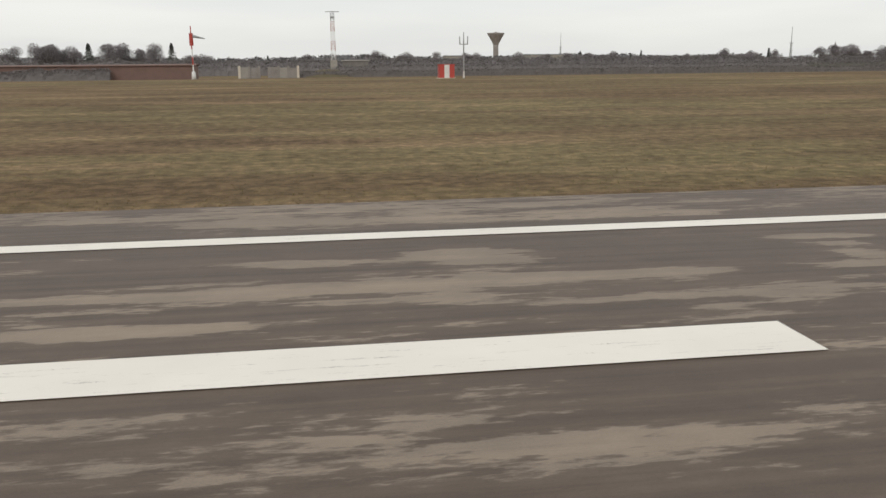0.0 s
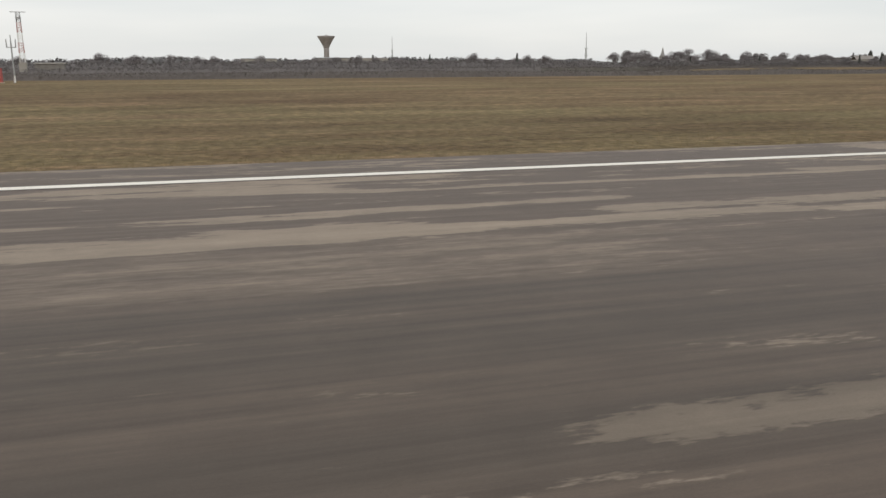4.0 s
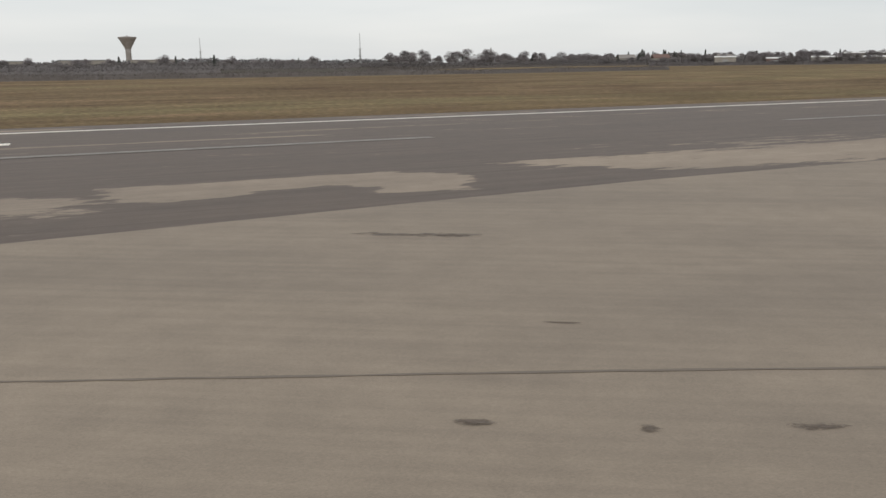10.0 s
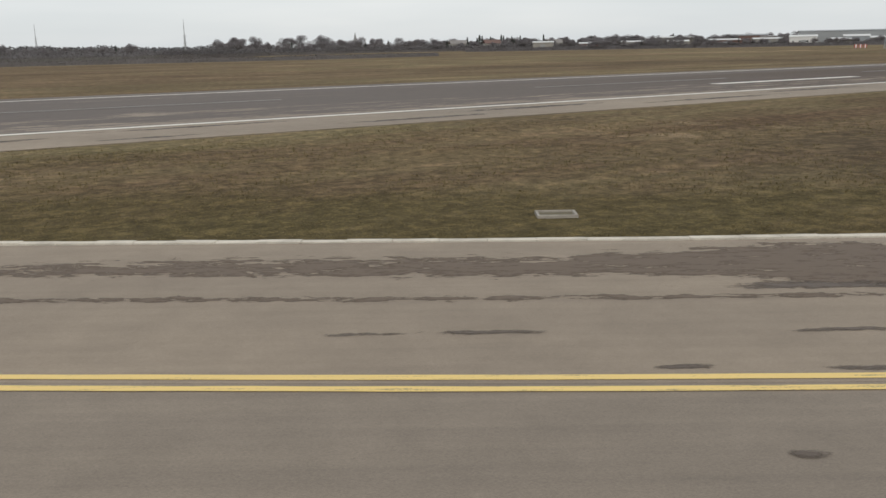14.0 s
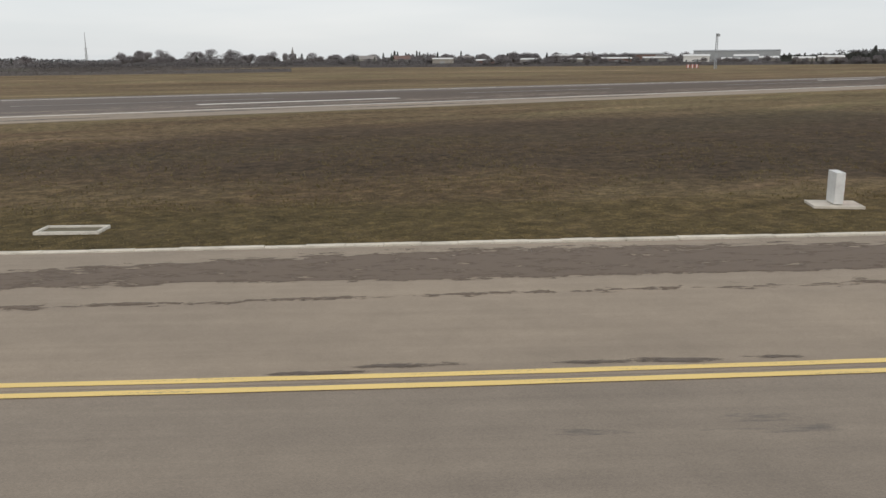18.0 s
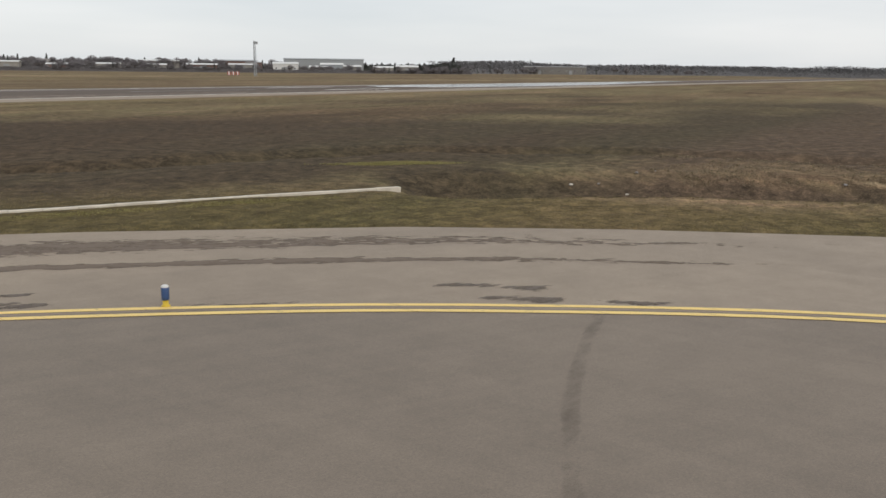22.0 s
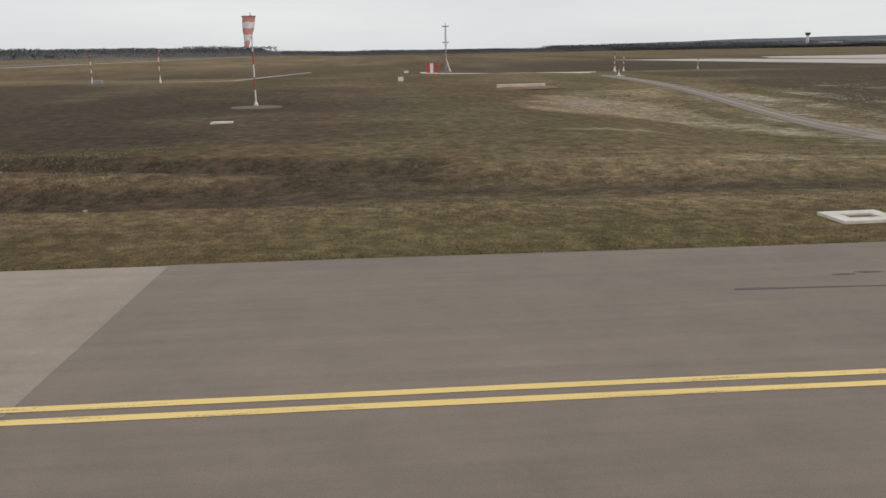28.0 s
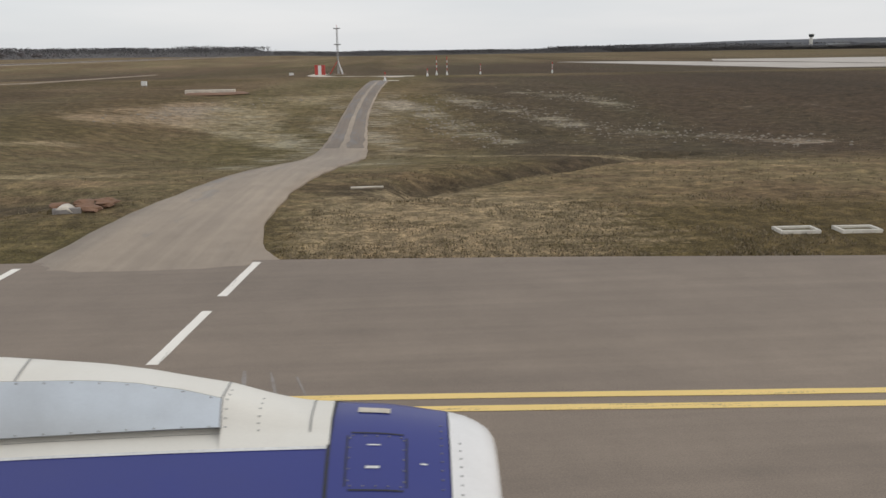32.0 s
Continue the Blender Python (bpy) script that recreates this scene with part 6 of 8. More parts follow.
def equipment_cabin(x, y, z, lx, ly, h, rz, label):
    t = thing("equipment_cabin", label, "cabin", x, y, z, rz, "red and white cabins")
    bm = bmesh.new()
    box(bm, -lx / 2 - 0.2, lx / 2 + 0.2, -ly / 2 - 0.2, ly / 2 + 0.2, -0.3, 0.1)
    part("plinth", bm, M_CONC, t)
    n = 3
    for k in range(n):
        bm = bmesh.new()
        box(bm, -lx / 2 + lx * k / n, -lx / 2 + lx * (k + 1) / n, -ly / 2, ly / 2, 0.1, h)
        part("wall_panel", bm, M_WHITEP if k == 1 else M_REDP, t, "white panel" if k == 1 else "red panel")
    bm = bmesh.new()
    box(bm, -lx / 2 - 0.08, lx / 2 + 0.08, -ly / 2 - 0.08, ly / 2 + 0.08, h, h + 0.1, 0.02)
    part("roof", bm, M_REDP, t)
    bm = bmesh.new()
    box(bm, -0.4, 0.4, -ly / 2 - 0.03, -ly / 2 - 0.003, 0.15, 2.0)
    door = part("door", bm, M_WHITEP, t, "white door")
    bm = bmesh.new()
    box(bm, 0.25, 0.33, -ly / 2 - 0.07, -ly / 2 - 0.03, 1.0, 1.12)
    part("handle", bm, M_DARK, door)
    return t


navigation_mast()
equipment_cabin(562.5, -202.9, float(terrain(562.5, -202.9)), 3.0, 2.6, 2.9, -90, "red and white striped equipment cabin beside the antenna mast")
equipment_cabin(27.3, 177.6, float(terrain(27.3, 177.6)), 3.2, 2.6, 2.8, 0, "red and white equipment cabin on the far grass")


def small_box(x, y, w, h, label, rz=0):
    z = float(terrain(x, y))
    t = thing("junction_box", label, "box", x, y, z, rz)
    bm = bmesh.new()
    box(bm, -w / 2, w / 2, -w * 0.3, w * 0.3, 0.25, 0.25 + h, 0.03)
    part("housing", bm, M_WHITEP, t)
    for s in (-w * 0.35, w * 0.35):
        bm = bmesh.new()
        tube(bm, (s, 0, -0.1), (s, 0, 0.26), 0.04, 0.04, 6)
        part("leg", bm, M_STEEL, t)


small_box(425.5, -189.0, 0.75, 0.6, "small white equipment box on short legs in the grass", -90)
small_box(556.0, -195.0, 1.3, 0.7, "small white equipment box on the far grass", -90)


def pole_antenna():
    x, y = 31.2, 178.2
    z = float(terrain(x, y))
    t = thing("antenna_pole", "tall grey pole with a fork of antennas on the grass", "pole", x, y, z)
    for k, (a, b, m) in enumerate(((0, 1.4, M_WHITEP), (1.4, 7.7, M_GREYP))):
        bm = bmesh.new()
        tube(bm, (0, 0, a), (0, 0, b), 0.2 - 0.03 * k, 0.17 - 0.03 * k, 10)
        part("pole_section", bm, m, t)
    bm = bmesh.new()
    box(bm, -0.9, 0.9, -0.12, 0.12, 6.9, 7.05)
    part("crossarm", bm, M_GREYP, t)
    for s in (-0.8, 0.0, 0.8):
        bm = bmesh.new()
        tube(bm, (s, 0, 6.9), (s * 1.1, 0, 8.6 if s else 9.4), 0.13, 0.09, 8)
        part("antenna", bm, M_GREYP, t)


pole_antenna()


def radar_mast(x, y, z, h, w):
    t = thing("lattice_mast", "slim red and white lattice mast with a flat antenna", "mast", x, y, z)
    bm = bmesh.new()
    box(bm, -1.3, 1.3, -1.2, 1.2, -0.5, 5.6, 0.05)
    part("base_hut", bm, M_WALL, t)
    for k in range(5):
        z0, z1 = 5.4 + (h - 5.4) * k / 5, 5.4 + (h - 5.4) * (k + 1) / 5
        bm = bmesh.new()
        lattice(bm, 0, 0, z0, z1, w * (1 - 0.06 * k), w * (0.94 - 0.06 * k), 4, 0.09)
        part("lattice_section", bm, M_GREYP if k == 4 else (M_FADED if k % 2 else M_WHITEP), t)
    bm = bmesh.new()
    box(bm, -0.8, 0.8, -0.8, 0.8, h - 2.4, h - 1.7)
    part("platform", bm, M_GREYP, t)
    bm = bmesh.new()
    box(bm, -2.6, 2.6, -0.12, 0.12, h - 0.1, h + 0.15)
    part("antenna_bar", bm, M_GREYP, t)


radar_mast(7.2, 330.0, float(terrain(7.2, 330.0)), 23.4, 2.0)


def guyed_mast(x, y, z0, h, w, label):
    t = thing("radio_mast", label, "mast", x, y, z0)
    bm = bmesh.new()
    lattice(bm, 0, 0, 0, h * 0.55, w, w * 0.7, 10, w * 0.12, 3)
    part("lower_lattice", bm, M_GREYP, t)
    bm = bmesh.new()
    tube(bm, (0, 0, h * 0.55), (0, 0, h), w * 0.22, w * 0.1, 8)
    part("upper_pole", bm, M_GREYP, t)
    for s in (0.35, 0.55):
        bm = bmesh.new()
        box(bm, -w * 0.8, w * 0.8, -w * 0.8, w * 0.8, h * s, h * s + 0.3)
        part("platform", bm, M_GREYP, t)


guyed_mast(407.3, 687.5, 0.8, 31.0, 1.6, "thin grey lattice radio mast behind the treeline")
guyed_mast(335.0, 1141.0, 0.8, 41.0, 2.0, "thin grey radio mast far behind the trees")


def water_tower():
    t = thing("water_tower", "concrete water tower flaring like a funnel above the trees", "water tower", 243.6, 1139.0, 0.5)
    bm = bmesh.new()
    lathe(bm, [(0, -0.5), (4.2, -0.5), (3.7, 10), (3.5, 20), (3.6, 26), (0, 26)], 24)
    part("shaft", bm, M_TOWER, t)
    bm = bmesh.new()
    lathe(bm, [(3.5, 25.5), (4.4, 28), (6.5, 32), (9.3, 37), (11.5, 40.2), (11.7, 41.2), (11.2, 41.6), (4, 42.2), (0, 42.3)], 32)
    part("tank", bm, M_TOWER, t, "flared concrete tank")
    bm = bmesh.new()
    lathe(bm, [(0, 42.2), (1.2, 42.2), (1.1, 43.2), (0, 43.4)], 12)
    part("hatch", bm, M_TOWER, t)


water_tower()


def striped_windmast():
    """The windsock pole on the far side of the runway, its sock streaming sideways."""
    x, y = -34.2, 250.0
    t = thing("windsock", "red and white banded windsock pole with a small streaming sock", "windsock", x, y, float(terrain(x, y)))
    bm = bmesh.new()
    lathe(bm, [(0, -0.2), (0.7, -0.2), (0.5, 2.2), (0, 2.3)], 10)
    part("foot", bm, M_WHITEP, t)
    banded_pole(t, 0, 0, 2.0, 14.8, 0.2, 0.14, 6)
    bm = bmesh.new()
    tube(bm, (0, 0, 9.4), (0, 0, 12.8), 0.55, 0.55, 10)
    part("sock_frame", bm, M_REDP, t)
    bm = bmesh.new()
    tube(bm, (0.4, 0, 12.0), (3.7, 0.3, 11.3), 0.42, 0.15, 10)
    part("sock", bm, M_GREYP, t)


striped_windmast()


def approach_post(x, y, h):
    z = float(terrain(x, y))
    t = thing("banded_post", "thin red and white banded post in the grass", "post", x, y, z, group="banded posts")
    bm = bmesh.new()
    lathe(bm, [(0, -0.2), (0.24, -0.2), (0.2, 0.3), (0.08, 0.7), (0, 0.7)], 8)
    part("foot", bm, M_WHITEP, t)
    banded_pole(t, 0, 0, 0.5, h, 0.075, 0.06, 6)
    bm = bmesh.new()
    box(bm, -0.12, 0.12, -0.12, 0.12, h, h + 0.22)
    part("lamp", bm, M_REDP, t)


for x, y, h in ((447.0, -150.0, 4.9), (448.8, -138.5, 4.2), (470.2, -233.2, 3.4), (471.0, -235.3, 3.4), (433.0, -223.2, 1.2), (462.0, -231.0, 1.2), (500, -262, 2.2), (518, -247, 2.4)):
    approach_post(x, y, h)
bm = bmesh.new()
box(bm, 448.2, 449.2, -140.2, -138.8, -0.3, 0.55, 0.05)
tagged(part("monitor_cabinet", bm, M_WALL), "low grey equipment cabinet at the foot of a banded post", "cabinet")
bm = bmesh.new()
prism(bm, [(446.5, -150.6), (447.5, -150.6), (451, -161), (500, -170), (500, -171), (449, -162)], -0.1, 0.05)
tagged(part("gravel_path", bm, M_ROAD), "pale gravel path between the far posts", "path", kind="structure")


def concrete_pit():
    t = thing("buried_tank", "low pale concrete edge of a buried tank in bare soil", "tank", 404.0, -203.4, 0.0, -88)
    bm = bmesh.new()
    box(bm, -3.6, 2.2, -0.4, 0.4, -0.2, 0.38, 0.04)
    part("rim", bm, M_CONC, t)
    bm = bmesh.new()
    lathe(bm, [(0, 0.05), (2.2, 0.1), (3.4, 0.03), (3.8, -0.1)], 20)
    part("soil", bm, M_SOIL, t, "dark bare soil")
    bm = bmesh.new()
    box(bm, -3.4, -1.2, 0.4, 0.7, 0.0, 0.2)
    part("lid", bm, M_TOWER, t)


concrete_pit()
bm = bmesh.new()
box(bm, -0.4, 0.4, -0.7, 0.7, -0.1, 0.12, 0.02)
o = part("concrete_lid", bm, M_KERB)
o.location = (360.0, -174.9, 0.0)
tagged(o, "pale concrete lid lying in the dark grass", "pit cover")


# ---- trees, hedges and far woods ----
def leaf_tri(vs, fs, c, size, rng, flat=1.0):
    a = rng.uniform(0, 6.28)
    u = Vector((math.cos(a), math.sin(a), rng.uniform(-0.4, 0.8) * flat)) * size
    w = Vector((-math.sin(a) * rng.uniform(0.2, 0.6), math.cos(a) * rng.uniform(0.2, 0.6), rng.uniform(0.3, 1.0))) * size
    k = len(vs)
    vs += [tuple(c), tuple(c + u), tuple(c + w)]
    fs.append((k, k + 1, k + 2))


def bare_tree_template(seed, h, spread, dense=1.0, mat=None):
    """A leafless winter tree: tapered trunk, forking limbs and a rounded haze of fine twigs in uneven clumps."""
    rng = random.Random(seed)
    t = thing("bare_tree", "leafless winter tree with a fine brown grey crown", "tree")
    bm = bmesh.new()
    clumps = []
    for _ in range(17):
        a, e = rng.uniform(0, 6.28), rng.uniform(-1.1, 1.4)
        r = rng.uniform(0.45, 0.95)
        c = Vector((math.cos(a) * math.cos(e) * r * spread, math.sin(a) * math.cos(e) * r * spread, 0.6 + math.sin(e) * r * 0.3)) * h
        clumps.append((c, h * rng.uniform(0.13, 0.20)))
    fork = Vector((0, 0, h * 0.26))
    tube(bm, (0, 0, -0.3), fork, h * 0.026, h * 0.019, 6, False)
    for c, r in clumps:
        mid = fork + (c - fork) * 0.5 + Vector((0, 0, h * 0.06))
        tube(bm, fork, mid, h * 0.011, h * 0.007, 4, False)
        tube(bm, mid, c, h * 0.007, h * 0.002, 4, False)
    part("trunk", bm, M_BARK, t)
    vs, fs = [], []
    for c0, r in clumps:
        for _ in range(int(650 * dense)):
            g = Vector((rng.gauss(0, 1), rng.gauss(0, 1), rng.gauss(0, 0.9)))
            g = g * (min(1.0, 0.45 + 0.75 * rng.random()) / max(0.3, g.length))
            c = c0 + g * r
            e = c + (g * 0.6 + Vector((rng.uniform(-1, 1), rng.uniform(-1, 1), rng.uniform(-0.2, 1)))) * h * 0.032
            s = Vector((rng.uniform(-1, 1), rng.uniform(-1, 1), 0.2)).normalized() * h * 0.0065
            k = len(vs)
            vs += [tuple(c - s), tuple(c + s), tuple(e)]
            fs.append((k, k + 1, k + 2))
    me = bpy.data.meshes.new("crown")
    me.from_pydata(vs, [], fs)
    me.materials.append(mat or M_TWIG_HAZE)
    o = new("crown", me)
    o.parent = t
    return t


def conifer_template(seed, h, w):
    rng = random.Random(seed)
    t = thing("conifer", "dark green conifer with a ragged pointed crown", "tree")
    bm = bmesh.new()
    tube(bm, (0, 0, -0.3), (0, 0, h * 0.95), h * 0.018, h * 0.004, 6)
    part("trunk", bm, M_BARK, t)
    vs, fs = [], []
    for _ in range(620):
        s = rng.random() ** 0.8
        z = h * (0.06 + 0.93 * s)
        r = w * (1 - s) ** 0.8 * rng.uniform(0.3, 1.05)
        a = rng.uniform(0, 6.28)
        leaf_tri(vs, fs, Vector((math.cos(a) * r, math.sin(a) * r, z)), h * 0.05, rng, 0.3)
    me = bpy.data.meshes.new("crown")
    me.from_pydata(vs, [], fs)
    me.materials.append(M_FIR_HAZE)
    o = new("crown", me)
    o.parent = t
    return t


BARE = [bare_tree_template(11, 10, 0.38, 1.0), bare_tree_template(12, 10, 0.44, 1.2), bare_tree_template(13, 10, 0.32, 0.8), bare_tree_template(14, 10, 0.48, 1.3), bare_tree_template(15, 10, 0.40, 0.6)]
FIRS = [conifer_template(31, 10, 2.0), conifer_template(32, 10, 2.8), conifer_template(33, 10, 1.5)]
used = set()


def plant(pool, k, x, y, h, wide=1.0):
    src = pool[k % len(pool)]
    z = float(terrain(x, y))
    h += 1.2 * float(field_dip(x, y))
    m = pose(x, y, z, 0, 0, (x * 53 + y * 29) % 360)
    t = src if src not in used else copy_thing(src, m)
    used.add(src)
    t.matrix_world = m @ Matrix.Diagonal((h / 10 * wide, h / 10 * wide, h / 10, 1))
    t["group"] = "conifers" if pool is FIRS else "bare trees"
    return t


trng = random.Random(77)


def along(line, s):
    pts = [Vector(p) for p in line]
    seg = [(b - a).length for a, b in zip(pts, pts[1:])]
    s *= sum(seg)
    for a, b, q in zip(pts, pts[1:], seg):
        if s <= q:
            return a + (b - a) * (s / q)
        s -= q
    return pts[-1]


def tree_row(line, n, h0, h1, depth, fir=0.0, wide=(0.9, 1.4)):
    for k in range(n):
        p = along(line, (k + trng.uniform(0.1, 0.9)) / n)
        d = trng.uniform(0, depth)
        if trng.random() < fir:
            plant(FIRS, trng.randint(0, 2), p.x, p.y + d, trng.uniform(h0, h1) * 1.05)
        else:
            plant(BARE, trng.randint(0, 4), p.x, p.y + d, trng.uniform(h0, h1), trng.uniform(*wide))


def thicket(name, line, n, h0, h1, depth, size, mat, label, seed, lumps=14.0):
    """A continuous hedge or wood as one mass of twiggy triangles with an uneven top."""
    rng = np.random.RandomState(seed)
    pts = np.array(line, float)
    seg = np.hypot(*np.diff(pts, axis=0).T)
    cum = np.concatenate([[0], np.cumsum(seg)])
    d = rng.rand(n) * cum[-1]
    x, y = np.interp(d, cum, pts[:, 0]), np.interp(d, cum, pts[:, 1]) + rng.rand(n) * depth
    u = d / lumps
    top = h0 + (h1 - h0) * (0.65 * value_noise(u, np.full(n, 0.5 + seed), seed) + 0.35 * value_noise(u * 3.7, np.full(n, 1.5), seed))
    top = top + field_dip(x, y)
    z = terrain(x, y) + top * rng.rand(n) ** 0.6 - size * 0.4
    k = size * rng.uniform(0.6, 1.3, n)
    a = rng.uniform(0, 6.28, n)
    c = np.stack([x, y, z], -1)
    e = np.stack([np.cos(a), np.sin(a), rng.uniform(-0.4, 0.8, n)], -1) * k[:, None]
    w = np.stack([-np.sin(a) * rng.uniform(0.2, 0.6, n), np.cos(a) * rng.uniform(0.2, 0.6, n), rng.uniform(0.3, 1.0, n)], -1) * k[:, None]
    verts = np.stack([c, c + e, c + w], 1).reshape(-1, 3).tolist()
    faces = np.arange(3 * n).reshape(n, 3).tolist()
    # the inner mass of branches
    m = int(cum[-1] / (size * 2.2))
    dd = np.linspace(0, cum[-1], m)
    bx, by = np.interp(dd, cum, pts[:, 0]), np.interp(dd, cum, pts[:, 1])
    ridge = h0 + (h1 - h0) * (0.65 * value_noise(dd / lumps, np.full(m, 0.5 + seed), seed) + 0.35 * value_noise(dd / lumps * 3.7, np.full(m, 1.5), seed))
    base = terrain(bx, by)
    ridge = ridge + field_dip(bx, by)
    for row, (off, part_h) in enumerate(((0.12, -0.1), (0.25, 0.5), (0.5, 0.86), (0.8, 0.6))):
        hh = base + ridge * (part_h * rng.uniform(0.85, 1.06, m))
        k0 = len(verts)
        verts += np.stack([bx + rng.uniform(-0.3, 0.3, m) * size, by + depth * off + rng.uniform(-0.6, 0.6, m) * size, hh], -1).tolist()
        if row:
            faces += [(k0 - m + q, k0 - m + q + 1, k0 + q + 1, k0 + q) for q in range(m - 1)]
    me = bpy.data.meshes.new(name)
    me.from_pydata(verts, [], faces)
    me.materials.append(mat)
    return tagged(new(name, me), label, "hedge", kind="stuff")


FIELD_W = [(-460, 362), (-200, 352), (-30, 352), (110, 362), (230, 400), (330, 452)]
FIELD_M = [(330, 452), (430, 540), (560, 590), (700, 560), (830, 500)]
thicket("hedge", FIELD_W, 90000, 3.2, 6.8, 14, 0.55, M_HEDGE_HAZE, "long dark leafless hedge along the edge of the field", 2)
thicket("hedge", FIELD_M, 60000, 3.0, 6.5, 16, 0.75, M_HEDGE_HAZE, "long dark leafless hedge at the far field edge", 3)
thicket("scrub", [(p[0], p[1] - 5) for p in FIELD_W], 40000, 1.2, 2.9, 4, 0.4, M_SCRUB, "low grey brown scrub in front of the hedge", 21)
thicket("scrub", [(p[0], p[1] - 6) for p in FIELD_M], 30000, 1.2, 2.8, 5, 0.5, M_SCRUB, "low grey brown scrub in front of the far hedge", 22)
thicket("hedge", [(60, 620), (220, 640), (380, 700)], 16000, 4.0, 9.0, 30, 1.0, M_HEDGE_HAZE, "distant grey brown scrub and trees", 5)
tree_row([(-450, 372), (-60, 362)], 46, 8.0, 13.5, 26, 0.06)
tree_row([(-60, 368), (250, 415)], 26, 5.5, 9.0, 20, 0.1)
tree_row([(150, 560), (360, 640)], 18, 7.0, 11.0, 60, 0.2)
plant(FIRS, 1, -126.0, 792.0, 22.0)
for k, (x, h) in enumerate(((436, 13.5), (457, 16.5), (476, 16.5), (505, 15.5), (523, 17.5), (540, 16.5), (560, 13.5), (580, 15.0), (600, 14.0), (622, 14.0))):
    plant(BARE, k, x, 690 + (k * 7) % 15, h, 1.25)
tree_row([(425, 640), (640, 655)], 30, 7.0, 11.5, 20, 0.05, (1.1, 1.5))
tree_row([(1000, 380), (1180, 290), (1400, 180)], 26, 6.0, 10.0, 20, 0.25, (1.0, 1.8))
tree_row([(640, 690), (800, 640), (930, 520)], 52, 8.5, 13.5, 30, 0.22)
tree_row([(800, 600), (960, 440)], 24, 7.0, 11.0, 25, 0.15)
thicket("hedge", [(630, 640), (780, 600), (900, 500), (985, 446)], 26000, 4.0, 8.0, 14, 0.9, M_HEDGE_HAZE, "mixed bare trees and scrub behind the sheds", 23)
tree_row([(560, 800), (760, 760), (980, 640), (1100, 520)], 54, 10.0, 15.0, 40, 0.2, (1.0, 1.5))
plant(FIRS, 2, 795.5, 680.0, 15.5)
plant(FIRS, 0, 771.0, 690.0, 14.5)
for k in range(9):
    plant(FIRS, k, 700 + k * 6.5, 668 + (k * 5) % 11, 12.5 + (k * 3) % 4)
for k in range(30):
    s = k / 29
    plant(FIRS, k, 990 + 60 * s + (k * 7) % 5, 440 - 92 * s, 8.6 + (k * 13) % 4 * 0.6 + (6 if k == 27 else 0), 1.6)
thicket("hedge", [(985, 446), (1052, 345)], 9000, 6.8, 9.8, 8, 0.9, M_FIR_HAZE, "dense dark conifer belt at the field edge", 8)
FAR_E = [(1060, 345), (1300, 250), (1520, 120), (1650, -60), (1720, -320), (1760, -620), (1750, -900), (1700, -1150), (1600, -1400)]
thicket("far_woods", [(1180, 420), (1330, 330), (1480, 220), (1600, 90), (1680, -40)], 22000, 9.0, 18.0, 60, 2.0, M_FAR_HAZE, "far grey woods rising behind the field", 16, 50.0)
thicket("far_woods", FAR_E, 70000, 3.5, 11.5, 60, 1.3, M_FAR_HAZE, "low grey line of far bare woods on the horizon", 9, 22.0)
thicket("far_woods", [(1800, 260), (1880, -60), (1920, -420), (1900, -800)], 30000, 2.0, 11.0, 60, 1.8, M_FAR_HAZE, "far dark woods on the horizon", 10, 45.0)
thicket("far_woods", [(700, 900), (1000, 800), (1300, 560), (1500, 380)], 9000, 5.0, 12.0, 40, 2.6, M_FAR_HAZE, "far grey trees behind the roofs", 13, 40.0)
thicket("far_woods", [(-600, 900), (-100, 880), (300, 1000), (700, 1250)], 12000, 7.0, 14.0, 40, 2.6, M_FAR_HAZE, "far grey trees behind the field", 14, 50.0)


def hill(name, line, width, seed):
    """A long low wooded ridge."""
    vs, fs = [], []
    n, m = 120, 10
    for i in range(n + 1):
        p = along([q[:2] for q in line], i / n)
        top = np.interp(i / n, np.linspace(0, 1, len(line)), [q[2] for q in line])
        for j in range(m + 1):
            s = j / m * 2 - 1
            b = 1.5 * float(value_noise(np.array(i * 0.9), np.array(j * 0.7), seed)) + 2.2 * float(value_noise(np.array(i * 0.25), np.array(j * 0.3), seed + 1))
            vs.append((p.x + s * width, p.y - s * width * 0.4, top * max(0, 1 - s * s) + b * (1 - abs(s)) - 3))
    for i in range(n):
        for j in range(m):
            a = i * (m + 1) + j
            fs.append((a, a + m + 1, a + m + 2, a + 1))
    me = bpy.data.meshes.new(name)
    me.from_pydata(vs, [], fs)
    me.polygons.foreach_set("use_smooth", np.ones(len(fs), bool))
    me.materials.append(M_HILL_HAZE)
    return tagged(new(name, me), "low blue grey wooded ridge on the horizon", "hill", kind="structure")


hill("hill", [(3150, -760, 8), (3090, -990, 17), (3040, -1160, 24), (2945, -1400, 26), (2785, -1700, 31), (2600, -2100, 36), (2350, -2600, 40)], 180, 4)
thicket("far_woods", [(3000, -800), (2980, -1000), (2880, -1250), (2780, -1480), (2620, -1780), (2400, -2250)], 9000, 8.0, 17.0, 80, 4.5, M_FAR_HAZE, "woods along the foot of the ridge", 15, 60.0)


